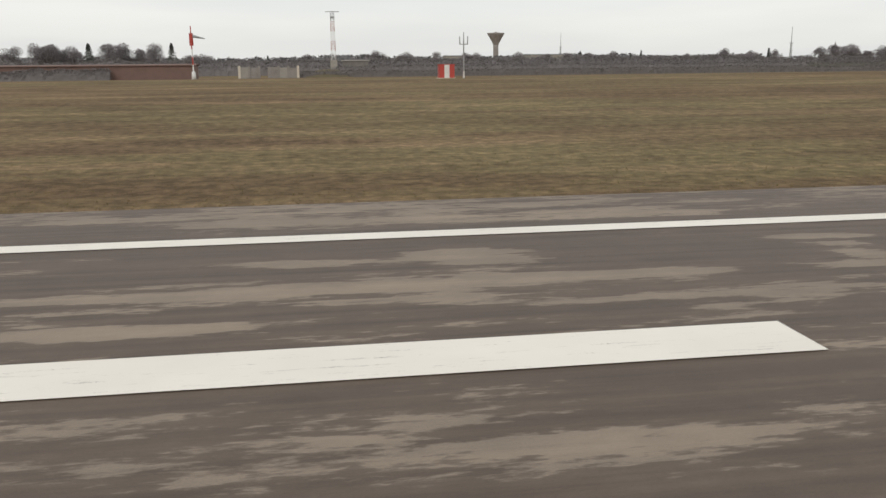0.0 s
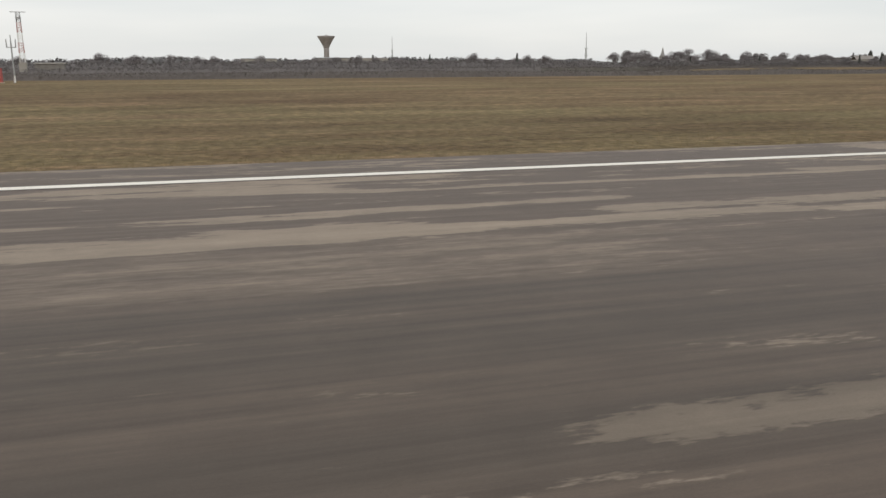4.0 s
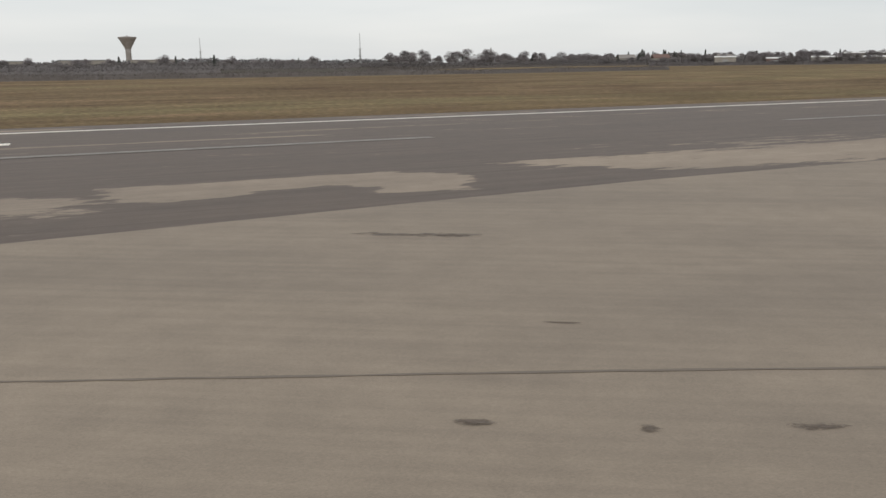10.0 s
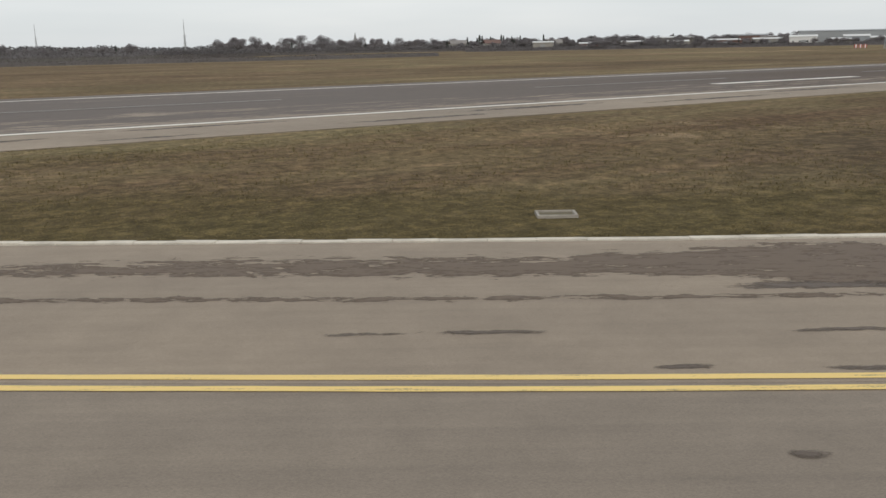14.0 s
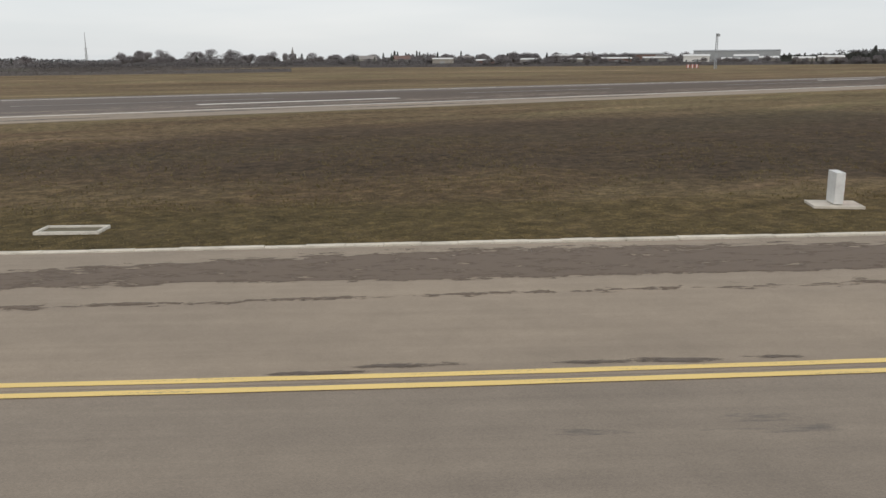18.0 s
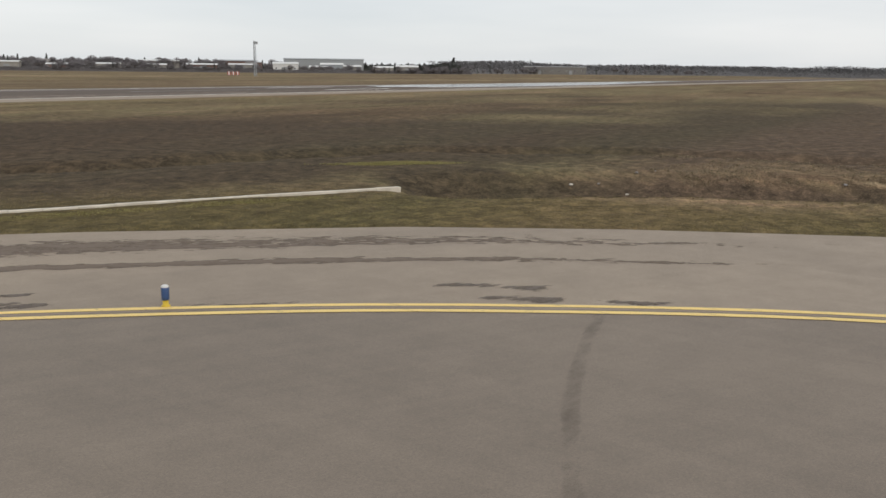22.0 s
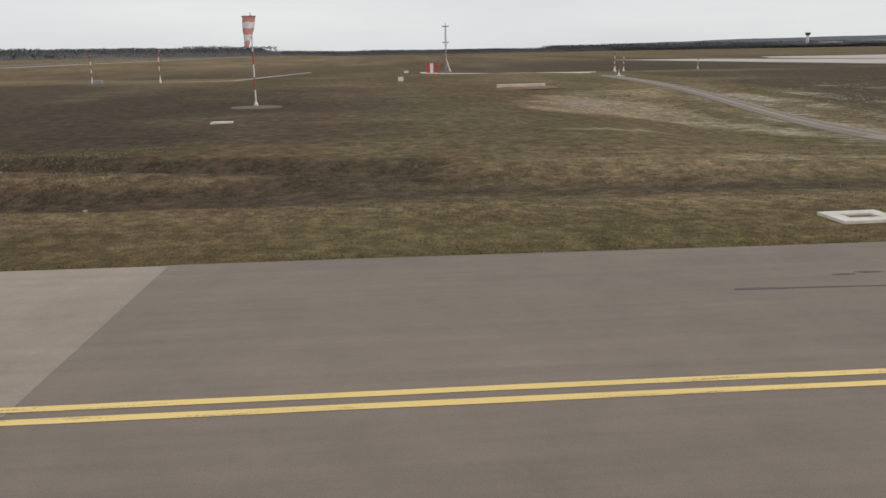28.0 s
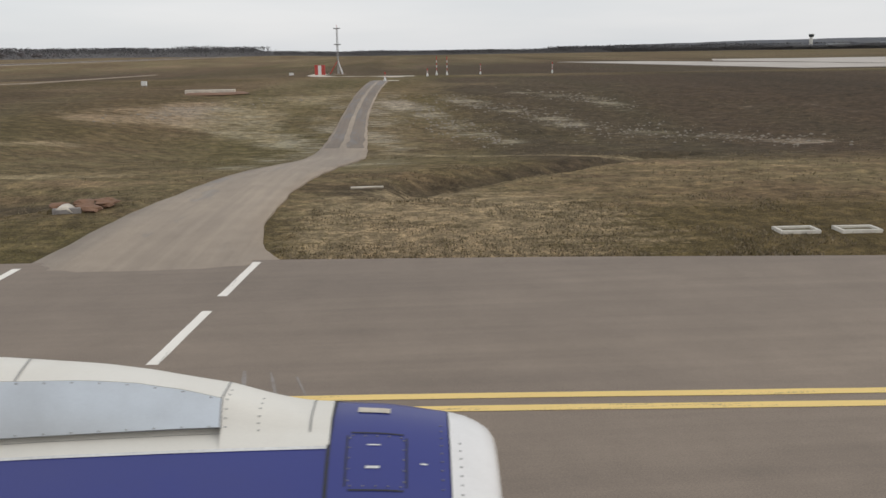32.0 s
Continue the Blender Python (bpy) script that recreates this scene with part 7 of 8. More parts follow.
# ---- buildings ----
def shed(name, x, y, lx, ly, h, rz, wall, roof, label, pitch=0.15, windows=0, doors=0, category="building"):
    t = thing(name, label, category, x, y, float(terrain(x, y)), rz)
    bm = bmesh.new()
    box(bm, -lx / 2, lx / 2, -ly / 2, ly / 2, -0.5, h)
    part("wall", bm, wall, t)
    bm = bmesh.new()
    e, r = 0.5, h + ly * 0.5 * pitch
    pts = [(-ly / 2 - e, h - 0.05), (0, r), (ly / 2 + e, h - 0.05), (ly / 2 + e, h + 0.2), (0, r + 0.3), (-ly / 2 - e, h + 0.2)]
    a = [bm.verts.new((-lx / 2 - e, u, w)) for u, w in pts]
    b = [bm.verts.new((lx / 2 + e, u, w)) for u, w in pts]
    for q in range(6):
        bm.faces.new((a[q], a[(q + 1) % 6], b[(q + 1) % 6], b[q]))
    bm.faces.new(a[::-1])
    bm.faces.new(b)
    bm2 = part("roof", bm, roof, t)
    for k in range(windows):
        cx = -lx / 2 + lx * (k + 0.5) / windows
        bm = bmesh.new()
        box(bm, cx - 0.75, cx + 0.75, -ly / 2 - 0.06, -ly / 2 - 0.003, h * 0.42, h * 0.42 + 1.2)
        win = part("window", bm, M_WHITEP, t)
        bm = bmesh.new()
        box(bm, cx - 0.62, cx + 0.62, -ly / 2 - 0.09, -ly / 2 - 0.061, h * 0.42 + 0.1, h * 0.42 + 1.1)
        part("pane", bm, M_GLASS, win)
    for k in range(doors):
        cx = -lx / 2 + lx * (k + 0.5) / doors
        bm = bmesh.new()
        box(bm, cx - 1.8, cx + 1.8, -ly / 2 - 0.05, -ly / 2 - 0.003, 0, min(h * 0.8, 4.5))
        part("door", bm, M_GREYP, t)
    return t


shed("storage_building", -62, 262, 54, 9, 4.0, 1, M_BRICK, M_BRICK, "long low brick red building at the field edge", 0.05)
shed("storage_building", -112, 263, 40, 9, 4.2, 0, M_BRICK, M_ROOF, "low brick red shed half hidden by scrub", 0.05)
thicket("scrub", [(-150, 254), (-96, 253), (-58, 254)], 9000, 0.4, 3.6, 2.5, 0.4, M_HEDGE_HAZE, "patchy bare scrub in front of the brick sheds", 27, 9.0)


def blast_wall():
    """Pale concrete wall panels between pillars, with an open yard behind."""
    t = thing("concrete_wall", "weathered pale concrete wall panels between thick pillars", "wall", -22.5, 262.0, float(terrain(-22.5, 262.0)), 0)
    for k in range(7):
        x = k * 2.9
        bm = bmesh.new()
        box(bm, x - 0.35, x + 0.35, -0.4, 0.4, -0.4, 3.7 if k != 3 else 3.2, 0.05)
        part("pillar", bm, M_CONC if k in (0, 6) else M_TOWER, t)
        if k < 6 and k != 2:
            bm = bmesh.new()
            box(bm, x + 0.36, x + 2.54, -0.12, 0.12, -0.4, 3.3 - 0.15 * (k % 3), 0.03)
            part("panel", bm, M_TOWER if k % 2 else M_WALL, t)
    return t


blast_wall()
bm = bmesh.new()
lathe(bm, [(0, 2.4), (2.0, 2.2), (4.5, 1.2), (7.5, 0.1), (8.2, -0.5)], 24)
for v in bm.verts:
    v.co = Vector((v.co.x * 1.5, v.co.y * 0.6, v.co.z * (1 + 0.25 * noise.noise(v.co * 0.5))))
o = part("earth_mound", bm, M_MOUND)
o.location = (4.0, 268.0, float(terrain(4.0, 268.0)))
tagged(o, "low grassy earth mound behind the field", "mound")
thicket("scrub", [(-62, 329), (40, 326), (150, 340), (230, 372)], 16000, 1.6, 3.6, 5, 0.45, M_HEDGE_HAZE, "low bare hedge in front of the mast", 26, 10.0)
thicket("scrub", [(-5, 264), (60, 264), (160, 266), (300, 268), (420, 276)], 30000, 0.5, 1.7, 4, 0.35, M_SCRUB, "low grey brown scrub at the foot of the field", 24, 18.0)
shed("hut", 15.6, 335, 10.0, 4, 5.2, 0, M_DULL, M_WALL, "small dull brown hut behind the hedge by the mast", 0.05)
shed("warehouse", 175, 640, 30, 18, 8.5, 8, M_WALL, M_PALE, "pale flat warehouse roof seen over the hedge", 0.03, 4, 1)
shed("warehouse", 120, 700, 26, 16, 8.5, 8, M_WALL, M_PALE, "pale warehouse far behind the hedge", 0.03, 4, 1)
shed("warehouse", 250, 900, 44, 16, 10, 0, M_WALL, M_TOWER, "long grey building below the water tower", 0.05, 6)
shed("house", 640, 610, 16, 9, 6.5, -15, M_WALL, M_TOWER, "cream house with a grey roof among trees", 0.7, 3)
shed("house", 672, 600, 15, 9, 6.5, -20, M_WALL, M_BRICK, "cream house with a brown roof among trees", 0.7, 3)
shed("house", 735, 585, 14, 9, 6.0, -20, M_WALL, M_TOWER, "pale house with a grey roof among trees", 0.7, 3)
for k, (x, y, lx, h, lab) in enumerate(((655, 442, 14, 4.6, "low white roofed shed at the field edge"), (684, 424, 17, 5.2, "white roofed shed at the field edge"), (706, 398, 15, 5.0, "white roofed shed among bare trees"),
                         (727, 372, 22, 5.4, "wide white roofed shed at the field edge"), (745, 348, 20, 5.6, "white roofed shed beside bare trees"), (735, 430, 30, 8.2, "long white industrial roof behind the sheds"),
                         (790, 405, 34, 9.0, "long grey industrial roof behind the sheds"), (640, 480, 16, 6.0, "white industrial roof behind trees"))):
    shed("industrial_shed", x, y, lx, 10, h, -42, M_WALL if k % 3 else M_BRICK, M_WHITEP if k != 6 else M_GREYP, lab, 0.16, 0, 1)
shed("hangar", 842, 352, 66, 24, 11.0, -51, M_GREYP, M_GREYP, "large grey hangar with a grey flat roof", 0.06, 8, 2)
shed("hangar_annex", 806, 362, 20, 10, 7.0, -51, M_WHITEP, M_WHITEP, "white annex in front of the hangar", 0.25, 4, 1)
shed("hangar_annex", 826, 330, 18, 10, 6.6, -51, M_PALE, M_WHITEP, "pale annex in front of the hangar", 0.25, 3, 1)
shed("brick_workshop", 788, 380, 12, 10, 7.6, -51, M_BRICK, M_ROOF, "dark red brick workshop beside the hangar", 0.1, 2, 1)
for x, y, lx, h in ((816, 336, 14, 4.4), (838, 322, 20, 5.2), (856, 300, 16, 4.6), (870, 286, 18, 5.4)):
    shed("hangar_annex", x, y, lx, 8, h, -51, M_WALL, M_WHITEP, "low white roofed shed in front of the hangar", 0.3, 0, 1)
tree_row([(600, 585), (760, 550)], 16, 7.0, 11.0, 12, 0.25, (1.1, 1.5))
tree_row([(636, 428), (696, 384), (748, 328)], 34, 3.8, 7.2, 8, 0.1, (1.0, 1.6))
thicket("hedge", [(560, 470), (640, 424), (700, 378), (752, 322), (830, 290), (900, 240)], 24000, 1.6, 4.2, 6, 0.6, M_HEDGE_HAZE, "bare hedge in front of the sheds", 25)
tree_row([(660, 460), (780, 390)], 22, 8.0, 11.5, 14, 0.1, (1.2, 1.6))
tree_row([(775, 335), (850, 268), (940, 200)], 26, 4.0, 7.5, 8, 0.15, (1.0, 1.6))
tree_row([(800, 340), (838, 305)], 7, 4.5, 6.5, 6, 0.2)
shed("warehouse", 1180, 300, 70, 24, 8, -60, M_DULL, M_ROOF, "far grey warehouse on the horizon", 0.06, 8, 2)


def light_mast():
    x, y = 551.0, 137.0
    t = thing("signal_mast", "pale slim mast with an offset bracket at its top", "mast", x, y, float(terrain(x, y)))
    bm = bmesh.new()
    lattice(bm, 0, 0, 0, 14.6, 1.0, 0.8, 14, 0.1, 3)
    part("column", bm, M_PALE, t)
    bm = bmesh.new()
    box(bm, -0.2, 1.8, -0.2, 0.2, 13.4, 14.4)
    part("bracket", bm, M_GREYP, t)
    for k, dx in enumerate((-4.2, -2.4, -0.6)):
        u = thing("marker_board", "small red and white runway marker board", "marker board", 547 + dx * 0.7, 142.5 - dx * 0.7, float(terrain(547, 142)), -40, "marker boards")
        bm = bmesh.new()
        box(bm, -0.6, 0.6, -0.08, 0.08, 0.5, 1.9)
        part("board", bm, M_REDP, u)
        bm = bmesh.new()
        box(bm, -0.25, 0.25, -0.1, 0.1, 0.5, 1.9)
        part("stripe", bm, M_WHITEP, u, "white stripe")
        bm = bmesh.new()
        tube(bm, (0, 0, -0.1), (0, 0, 0.5), 0.06, 0.06, 6)
        part("post", bm, M_STEEL, u)


light_mast()


def church():
    t = thing("church", "distant church spire rising over the trees", "church", 894.0, 1370.0, 0.8)
    bm = bmesh.new()
    box(bm, -4, 4, -4, 4, -0.5, 17)
    part("tower", bm, M_TOWER, t)
    bm = bmesh.new()
    lathe(bm, [(5.0, 17), (3.0, 21), (0.1, 33)], 8, smooth=False)
    part("spire", bm, M_ROOF, t)
    bm = bmesh.new()
    box(bm, -4.5, 4.5, 4, 28, -0.5, 11)
    part("nave", bm, M_TOWER, t)


church()


def control_tower():
    t = thing("control_tower", "far slim pale control tower in front of the ridge", "control tower", 2194.0, -1180.0, -2.0)
    bm = bmesh.new()
    lathe(bm, [(0, -6), (4.2, -6), (3.4, 20), (3.4, 25), (0, 25)], 16)
    part("shaft", bm, M_WHITEP, t)
    bm = bmesh.new()
    lathe(bm, [(3.4, 24.3), (5.6, 26.6), (6.0, 30), (0, 30)], 16)
    part("cab", bm, M_GLASS, t, "dark glazed cab")
    bm = bmesh.new()
    lathe(bm, [(0, 30), (6.3, 30), (6.0, 31.2), (0, 32)], 16)
    part("roof", bm, M_WHITEP, t)


control_tower()
for k, (x, y) in enumerate(((2560, -1560), (2600, -1620), (2650, -1490), (2500, -1700))):
    shed("terminal_building", x, y, 60, 20, 9 + k % 2 * 3, 70, M_PALE, M_PALE, "far pale airport building below the ridge", 0.03, 8, 1)


# ---- the airliner's engine beside the window, where the aircraft stands at the end of its taxi ----
def jet_engine():
    t = thing("jet_engine", "blue and cream jet engine nacelle with a white intake lip", "jet engine", 302.23, -223.92, 0.0, -92.0)
    ay, az = 4.0, 1.6
    prof = [(-3.4, 1.08), (-2.6, 1.125), (-1.8, 1.158), (-1.2, 1.172), (-0.8, 1.177), (-0.47, 1.177), (-0.2, 1.16), (0.11, 1.105), (0.2, 1.078), (0.27, 1.04), (0.32, 1.0), (0.35, 0.95), (0.335, 0.90), (0.25, 0.87)]

    def radius(x):
        return float(np.interp(x, [p[0] for p in prof[:12]], [p[1] for p in prof[:12]]))

    def spot(x, deg, lift=0.0):
        flat = float(np.interp((deg + 180) % 360 - 180, [-180, -120, -60, -22, -10.7, 0, 12, 20, 120, 180], [1, 1, 0.92, 0.889, 0.915, 0.973, 1, 1, 1, 1]))
        r, a = radius(x) * flat + lift, math.radians(deg)
        return Vector((x, ay - r * math.sin(a), az + r * math.cos(a)))

    def skin(bm, x0, x1, d0, d1, nx, nd, lift=0.0):
        g = [[bm.verts.new(spot(x0 + (x1 - x0) * i / nx, d0 + (d1 - d0) * j / nd, lift)) for j in range(nd + 1)] for i in range(nx + 1)]
        for i in range(nx):
            for j in range(nd):
                bm.faces.new((g[i][j], g[i][j + 1], g[i + 1][j + 1], g[i + 1][j])).smooth = True
        return bm

    bm = skin(bmesh.new(), -0.455, 0.105, 0, 360, 8, 72)
    part("inlet_cowl", bm, M_COWL, t, "dark blue inlet cowl")
    bm = skin(bmesh.new(), -3.4, -0.465, 20.5, 339.5, 16, 64)
    part("fan_cowl", bm, M_COWL, t, "dark blue fan cowl")
    bm = skin(bmesh.new(), -3.4, -0.465, -20, 20, 16, 10)
    part("upper_cowl", bm, M_CREAM, t, "cream upper cowl")
    bm = skin(bmesh.new(), -3.4, -0.47, 20.1, 21.0, 16, 1, 0.004)
    part("pinstripe", bm, M_WHITEP, t, "thin white line")
    bm = bmesh.new()
    n = 72

    def squash(a):
        return float(np.interp((math.degrees(a) + 180) % 360 - 180, [-180, -120, -60, -22, -10.7, 0, 12, 20, 180], [1, 1, 0.92, 0.889, 0.915, 0.973, 1, 1, 1]))
    rings = [[bm.verts.new((x, ay - r * squash(a) * math.sin(a), az + r * squash(a) * math.cos(a))) for a in [2 * math.pi * k / n for k in range(n)]] for x, r in [(0.112, 1.104)] + prof[8:]]
    for i in range(len(rings) - 1):
        for k in range(n):
            bm.faces.new((rings[i][k], rings[i][(k + 1) % n], rings[i + 1][(k + 1) % n], rings[i + 1][k])).smooth = True
    part("intake_lip", bm, M_LIP, t, "white metal intake lip")
    bm = bmesh.new()
    rings = [[bm.verts.new((x, ay - r * math.sin(a), az + r * math.cos(a))) for a in [2 * math.pi * k / 36 for k in range(36)]] for x, r in ((0.25, 0.868), (-0.3, 0.83), (-0.9, 0.86))]
    for i in range(2):
        for k in range(36):
            bm.faces.new((rings[i][k], rings[i][(k + 1) % 36], rings[i + 1][(k + 1) % 36], rings[i + 1][k])).smooth = True
    bm.faces.new(rings[2])
    part("intake_duct", bm, M_DARK, t, "dark intake duct")
    bm = bmesh.new()
    rings = [[bm.verts.new((x, ay - r * math.sin(a), az + r * math.cos(a))) for a in [2 * math.pi * k / 48 for k in range(48)]] for x, r in ((-3.39, 1.075), (-3.75, 1.0), (-4.1, 0.9), (-4.08, 0.86), (-3.6, 0.8))]
    for p, q in zip(rings, rings[1:]):
        for k in range(48):
            bm.faces.new((p[k], q[k], q[(k + 1) % 48], p[(k + 1) % 48])).smooth = True
    part("fan_nozzle", bm, M_COWL, t, "dark blue rear cowl tapering to the fan nozzle")
    bm = bmesh.new()
    rings = [[bm.verts.new((x, ay - r * math.sin(a), az + r * math.cos(a))) for a in [2 * math.pi * k / 36 for k in range(36)]] for x, r in ((-3.5, 0.62), (-4.2, 0.58), (-4.7, 0.44), (-4.68, 0.4))]
    for p, q in zip(rings, rings[1:]):
        for k in range(36):
            bm.faces.new((p[k], q[k], q[(k + 1) % 36], p[(k + 1) % 36])).smooth = True
    bm.faces.new(rings[-1])
    part("core_nozzle", bm, M_STEEL, t, "bare steel core nozzle")
    bm = bmesh.new()
    bm.faces.new([bm.verts.new((-3.6, ay - 0.81 * math.sin(a), az + 0.81 * math.cos(a))) for a in [2 * math.pi * k / 36 for k in range(36)]])
    part("rear_bulkhead", bm, M_DARK, t)

    # pylon fairing on top: cream spine and nose, a silvery panel each side, a dark gap below it
    st = [-0.46, -0.50, -0.55, -0.63, -0.72, -0.81, -0.89, -0.97, -1.14, -1.38, -1.62, -2.1, -2.7, -3.4]
    spine = [2.782, 2.783, 2.786, 2.797, 2.817, 2.842, 2.868, 2.894, 2.927, 2.978, 3.016, 3.06, 3.09, 3.12]
    upper = [2.772, 2.774, 2.778, 2.79, 2.81, 2.835, 2.862, 2.888, 2.935, 2.978, 2.998, 3.002, 3.01, 3.02]
    lower = [2.735, 2.736, 2.738, 2.742, 2.749, 2.757, 2.767, 2.778, 2.776, 2.769, 2.761, 2.745, 2.73, 2.715]

    def on_cowl(x, y, lift=0.004):
        return az + math.sqrt(radius(x) ** 2 - (ay - y) ** 2) + lift

    def section(x, s):
        zs, zu, zl = (float(np.interp(-x, [-v for v in st], a)) for a in (spine, upper, lower))
        if s < 0:
            pts = [(0.0, zs - 0.025), (0.04, zs - 0.05), (0.09, zs - 0.10), (0.14, zs - 0.16), (0.18, zs - 0.22), (0.2, zs - 0.26), (0.21, zs - 0.29), (0.22, zs - 0.32)]
            return [Vector((x, ay + o, z)) for o, z in pts]
        pts = [(0.0, zs - 0.025), (0.06, zs - 0.002), (0.13, zs * 0.75 + zu * 0.25 - 0.004), (0.19, zs * 0.35 + zu * 0.65), (0.24, zu), (0.275, zu * 0.68 + zl * 0.32), (0.30, zu * 0.35 + zl * 0.65), (0.32, zl)]
        return [Vector((x, ay - s * o, z)) for o, z in pts]

    def loft(bm, rows):
        vs = [[bm.verts.new(p) for p in row] for row in rows]
        for a, b in zip(vs, vs[1:]):
            for k in range(len(a) - 1):
                bm.faces.new((a[k], a[k + 1], b[k + 1], b[k])).smooth = True
        return bm
    rear = [-0.975 - (3.4 - 0.975) * k / 24 for k in range(25)]
    bm = bmesh.new()
    for s in (1, -1):
        loft(bm, [section(x, s)[:5] for x in rear])
        nose = []
        for x in [-0.46 - 0.515 * k / 14 for k in range(15)]:
            p = section(x, s)
            foot = [Vector((x, ay - s * 0.345, (p[-1].z + on_cowl(x, ay - 0.345)) / 2)), Vector((x, ay - s * 0.39, on_cowl(x, ay - 0.39))), Vector((x, ay - s * 0.41, on_cowl(x, ay - 0.41, 0.001)))]
            nose.append(p + foot if s > 0 else p)
        loft(bm, nose)
    part("pylon_fairing", bm, M_CREAM, t, "cream pylon fairing")
    for s in (1,):
        bm = loft(bmesh.new(), [[p + Vector((0, -s * 0.004, 0)) for p in section(x, s)[4:]] for x in rear])
        part("side_panel", bm, M_SILVER, t, "bare silvery metal side panel")
        bm = loft(bmesh.new(), [[Vector((x, ay - s * 0.318, section(x, s)[-1].z)), Vector((x, ay - s * 0.27, section(x, s)[-1].z - 0.002)), Vector((x, ay - s * 0.265, on_cowl(x, ay - 0.265, -0.02))),
                                 Vector((x, ay - s * 0.31, on_cowl(x, ay - 0.31, 0.003)))] for x in rear])
        part("gap_seal", bm, M_ROOF, t, "dark grey gap under the side panel")
    for x in (-0.978, -0.556, -1.95):
        rows = [[p + Vector((0, -0.003, 0.003)) for p in (section(q, 1)[:5] if x < -1 else section(q, 1))] for q in (x - 0.004, x + 0.004)]
        part("panel_seam", loft(bmesh.new(), rows), M_ROOF, t, "dark seam across the fairing")
    stud = bmesh.new()
    lathe(stud, [(0.0, 0.0), (0.0046, 0.0), (0.0038, 0.0025), (0.0, 0.003)], 8)
    for v in stud.verts:
        v.co = Vector((v.co.x, -v.co.z, v.co.y))
    stud_mesh = mesh_of("rivet", stud, M_ROOF)

    def rivet(p):
        o = new("rivet", stud_mesh)
        o.parent, o.location = t, p
    for k in range(9):
        p = section(-1.03 - 0.13 * k, 1)
        rivet(p[4] * 0.9 + p[5] * 0.1 + Vector((0, -0.008, 0)))
        rivet(p[7] * 0.88 + p[6] * 0.12 + Vector((0, -0.008, 0)))
    for k in range(6):
        p, q = section(-0.955, 1), section(-0.80, 1)
        rivet(p[2 + k] + Vector((0, -0.003, 0.001)))
        rivet(q[2 + k] + Vector((0, -0.003, 0.001)))
    for k in range(12):
        rivet(spot(0.07, 10 + k * 2.6, 0.002))
        rivet(spot(0.16, 16 + k * 2.6, 0.002))

    # access door on the blue cowl: a seam, studs and small white lettering bars
    for d, (x0, x1, a0, a1) in enumerate(((-0.36, -0.11, 15.4, 15.8), (-0.36, -0.11, 31.6, 32.0), (-0.378, -0.371, 16.5, 31.0), (-0.099, -0.092, 16.5, 31.0))):
        part("door_seam", skin(bmesh.new(), x0, x1, a0, a1, 4, 6, 0.003), M_DARK, t, "dark seam of the access door")
    for k in range(5):
        for a in (16.6, 30.8):
            rivet(spot(-0.35 + 0.057 * k, a, 0.003))
        for x in (-0.362, -0.108):
            rivet(spot(x, 17.5 + 3.0 * k, 0.003))
    for x0, x1, a0, a1 in ((-0.28, -0.22, 19.3, 19.7), (-0.285, -0.22, 25.6, 26.3), (-0.03, 0.0, 24.0, 24.5)):
        part("lettering_bar", skin(bmesh.new(), x0, x1, a0, a1, 2, 2, 0.004), M_WHITEP, t, "small white lettering bar")
    part("vent_slot", skin(bmesh.new(), -0.34, -0.18, 3.5, 6.5, 4, 3, 0.004), M_KERB, t, "pale vent slot")
    part("cowl_seam", skin(bmesh.new(), -0.468, -0.452, 0, 360, 1, 72, 0.003), M_DARK, t, "dark seam between the cowls")
    return t


jet_engine()


# ---- grass tufts along the pavements and in the ditch ----
def tufts(name, x, y, h0, h1, mat, label, seed, blades_each=3, spread=0.05):
    rng = np.random.RandomState(seed)
    keep = ~(inside(x, y, TAXI_RING) | inside(x, y, SOUTH_RING) | inside(x, y, ROAD_N + ROAD_S)) & ~((y < 27.25) & (y > -26.2))
    x, y = np.repeat(x[keep], blades_each), np.repeat(y[keep], blades_each)
    n = len(x)
    x, y = x + rng.normal(0, spread, n), y + rng.normal(0, spread, n)
    z = terrain(x, y) - 0.02
    a, lean = rng.uniform(0, 6.28, n), rng.uniform(0.1, 0.9, n)
    h = rng.uniform(h0, h1, n)
    w = h * rng.uniform(0.16, 0.3, n)
    p = np.stack([x - np.sin(a) * w, y + np.cos(a) * w, z], -1)
    q = np.stack([x + np.sin(a) * w, y - np.cos(a) * w, z], -1)
    r = np.stack([x + np.cos(a) * lean * h, y + np.sin(a) * lean * h, z + h], -1)
    me = bpy.data.meshes.new(name)
    me.from_pydata(np.stack([p, q, r], 1).reshape(-1, 3).tolist(), [], np.arange(3 * n).reshape(n, 3).tolist())
    me.materials.append(mat)
    return tagged(new(name, me), label, "grass", kind="stuff")


def beside(line, n, o0, o1, seed, power=1.0):
    """Random places on the left of a line, between two distances from it."""
    rng = np.random.RandomState(seed)
    p = np.array(smooth_line(line, 1.0))
    k = rng.randint(0, len(p) - 1, n)
    s = rng.rand(n)[:, None]
    c = p[k] * (1 - s) + p[k + 1] * s
    d = p[k + 1] - p[k]
    d /= np.hypot(d[:, 0], d[:, 1])[:, None]
    o = o0 + (o1 - o0) * rng.rand(n) ** power
    return c[:, 0] - d[:, 1] * o, c[:, 1] + d[:, 0] * o


def patchy(x, y, scale, level, seed):
    k = value_noise(x / scale, y / scale, seed) > level
    return x[k], y[k]


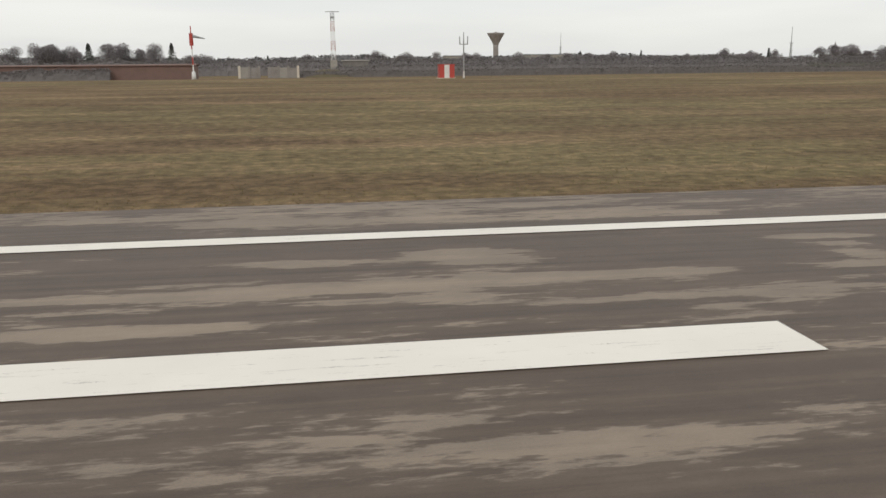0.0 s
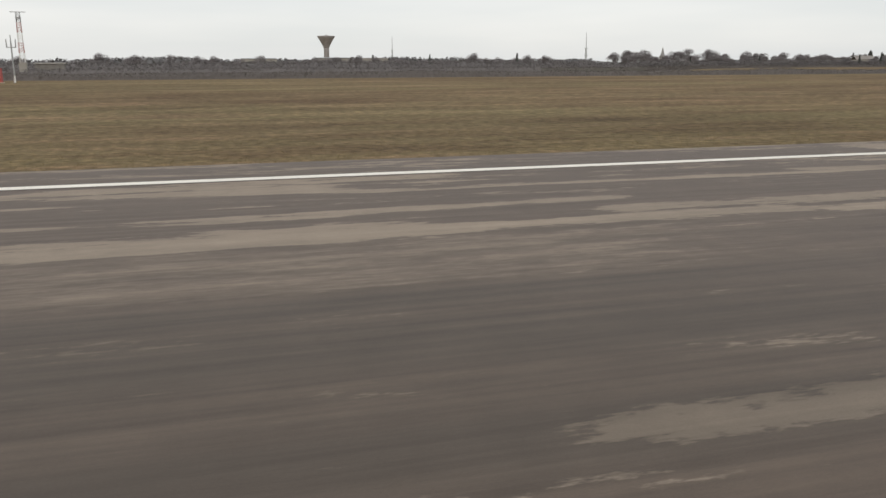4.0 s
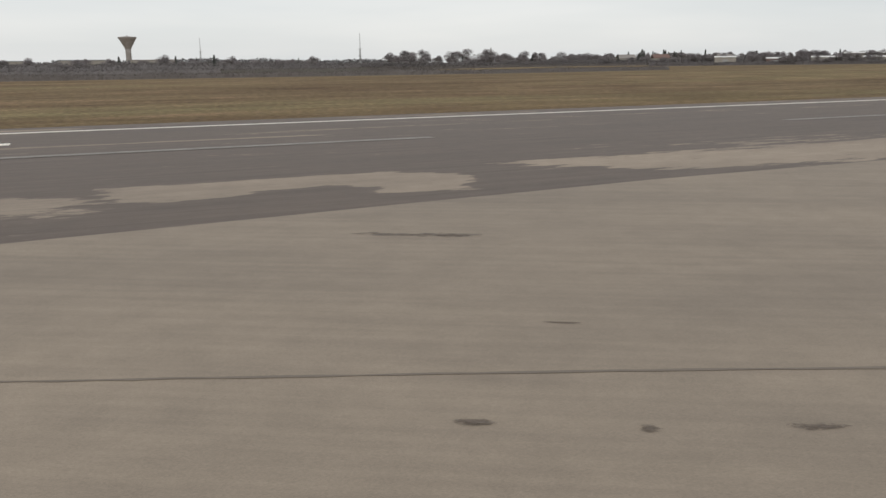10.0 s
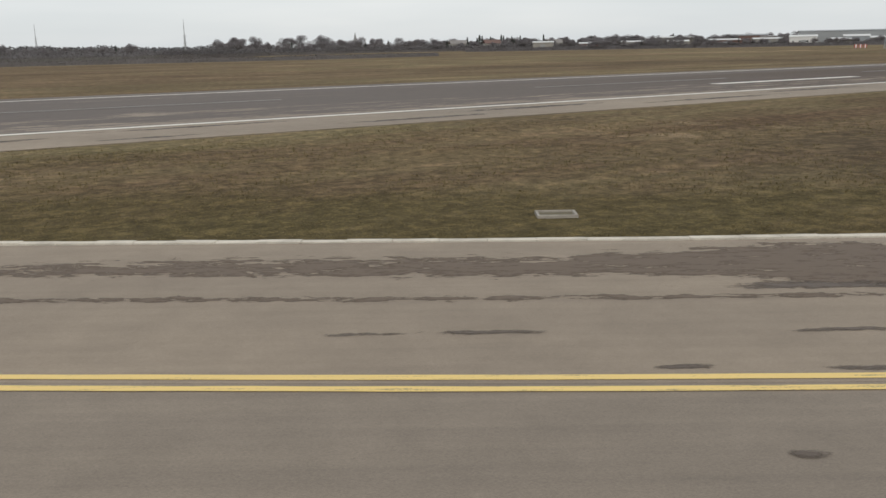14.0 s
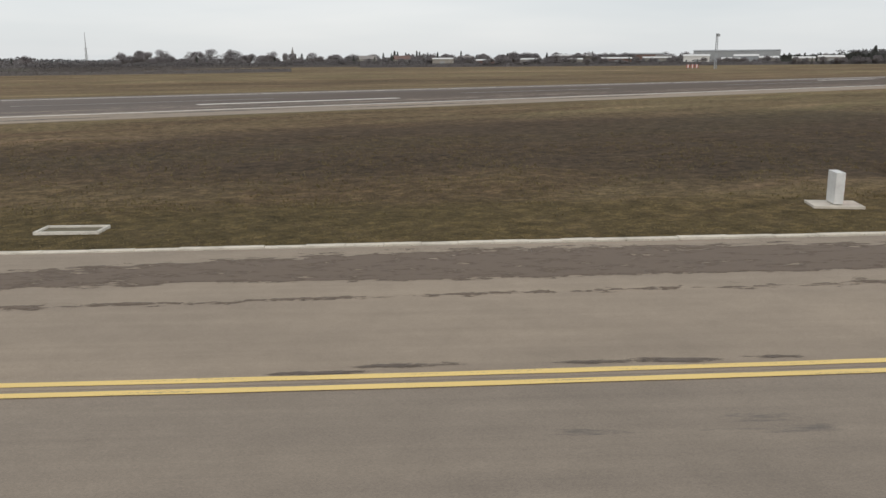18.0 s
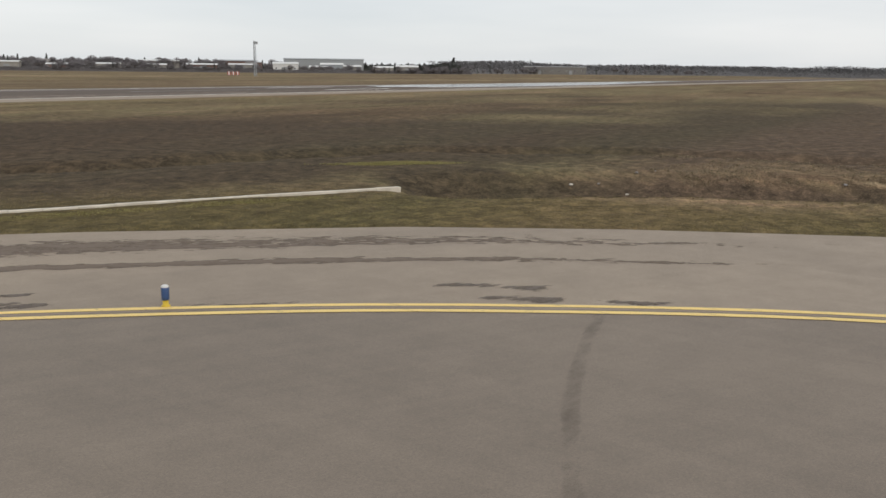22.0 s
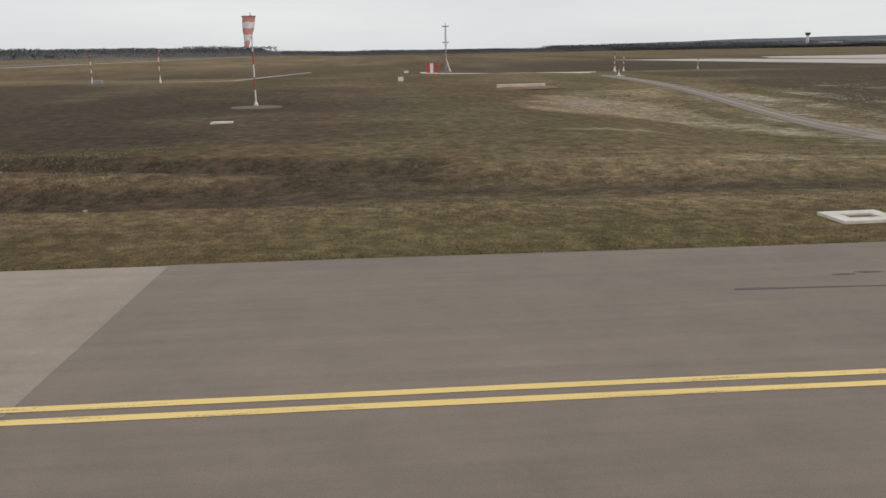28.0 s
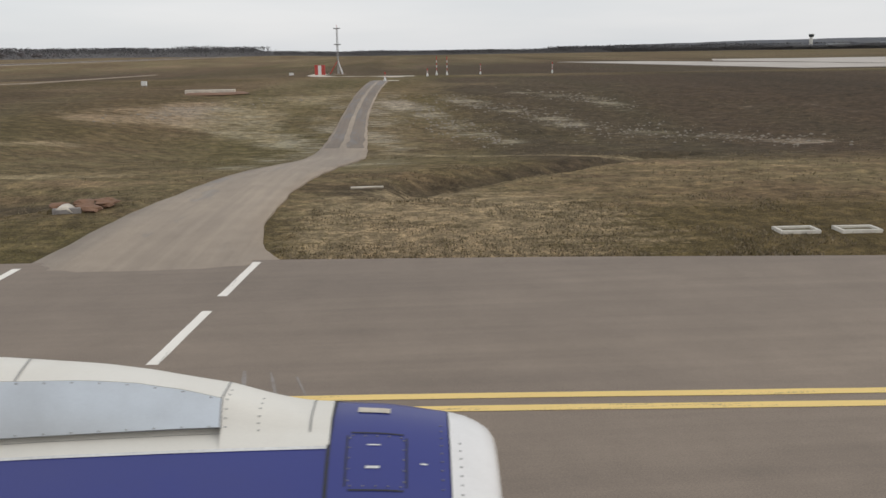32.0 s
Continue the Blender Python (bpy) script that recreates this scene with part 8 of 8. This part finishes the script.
tufts("grass", *beside(FAR_EDGE, 46000, 0.05, 9.0, 51, 1.3), 0.03, 0.075, M_GRASS, "short green brown winter grass along the taxiway", 61)
tufts("grass", *beside(FAR_EDGE_SOUTH[:4], 6000, 0.05, 8.0, 52, 1.4), 0.025, 0.075, M_GRASS, "short winter grass along the taxiway", 62)
tufts("grass", *patchy(*beside(FAR_EDGE[:12], 30000, 6.0, 32.0, 53, 1.2), 2.2, 0.35, 7), 0.04, 0.11, M_GRASS, "rough winter grass between taxiway and runway", 63)
tufts("dry_grass", *patchy(*beside(DITCH[1:5], 14000, 2.6, 13.0, 54), 1.6, 0.42, 8), 0.04, 0.11, M_DRY, "rough dry grass tufts in the ditch", 64, 3, 0.1)
tufts("dry_grass", *patchy(*beside(FAR_EDGE_SOUTH[:3], 9000, 0.1, 9.0, 55, 1.3), 1.3, 0.45, 9), 0.03, 0.09, M_DRY, "pale dry grass beside the service road", 65)
tufts("dry_grass", *patchy(*beside(ROAD_N[2:8], 7000, 0.2, 16.0, 56, 1.3), 2.0, 0.5, 10), 0.03, 0.10, M_DRY, "dry grass beside the service road", 66)
_rng = np.random.RandomState(57)
tufts("grass", _rng.uniform(-30, 240, 22000), 27.3 + 16 * _rng.rand(22000) ** 1.5, 0.03, 0.09, M_GRASS, "short winter grass along the runway edge", 67)
_x, _y = patchy(_rng.uniform(330, 400, 16000), _rng.uniform(-262, -222, 16000), 2.4, 0.5, 12)
tufts("dry_grass", _x, _y, 0.03, 0.11, M_DRY, "patchy dry grass on rutted ground", 68)
_x, _y = _rng.normal(324.3, 0.95, 2600), _rng.normal(0, 0.35, 2600)
tufts("mossy_grass", _x, -103.6 - 0.9 * (_x - 324.3) + _y, 0.04, 0.11, M_MOSS, "bright yellow green mossy grass at the end of the kerb", 69)
_k = _rng.rand(2600) ** 0.7
_x, _y = patchy(297.0 + 17.5 * _k, -98.9 - 8.9 * _k - 0.9 * _rng.rand(2600), 0.9, 0.42, 15)
tufts("mossy_grass", _x, _y, 0.03, 0.07, M_MOSS, "yellow green grass between kerb and asphalt", 70)
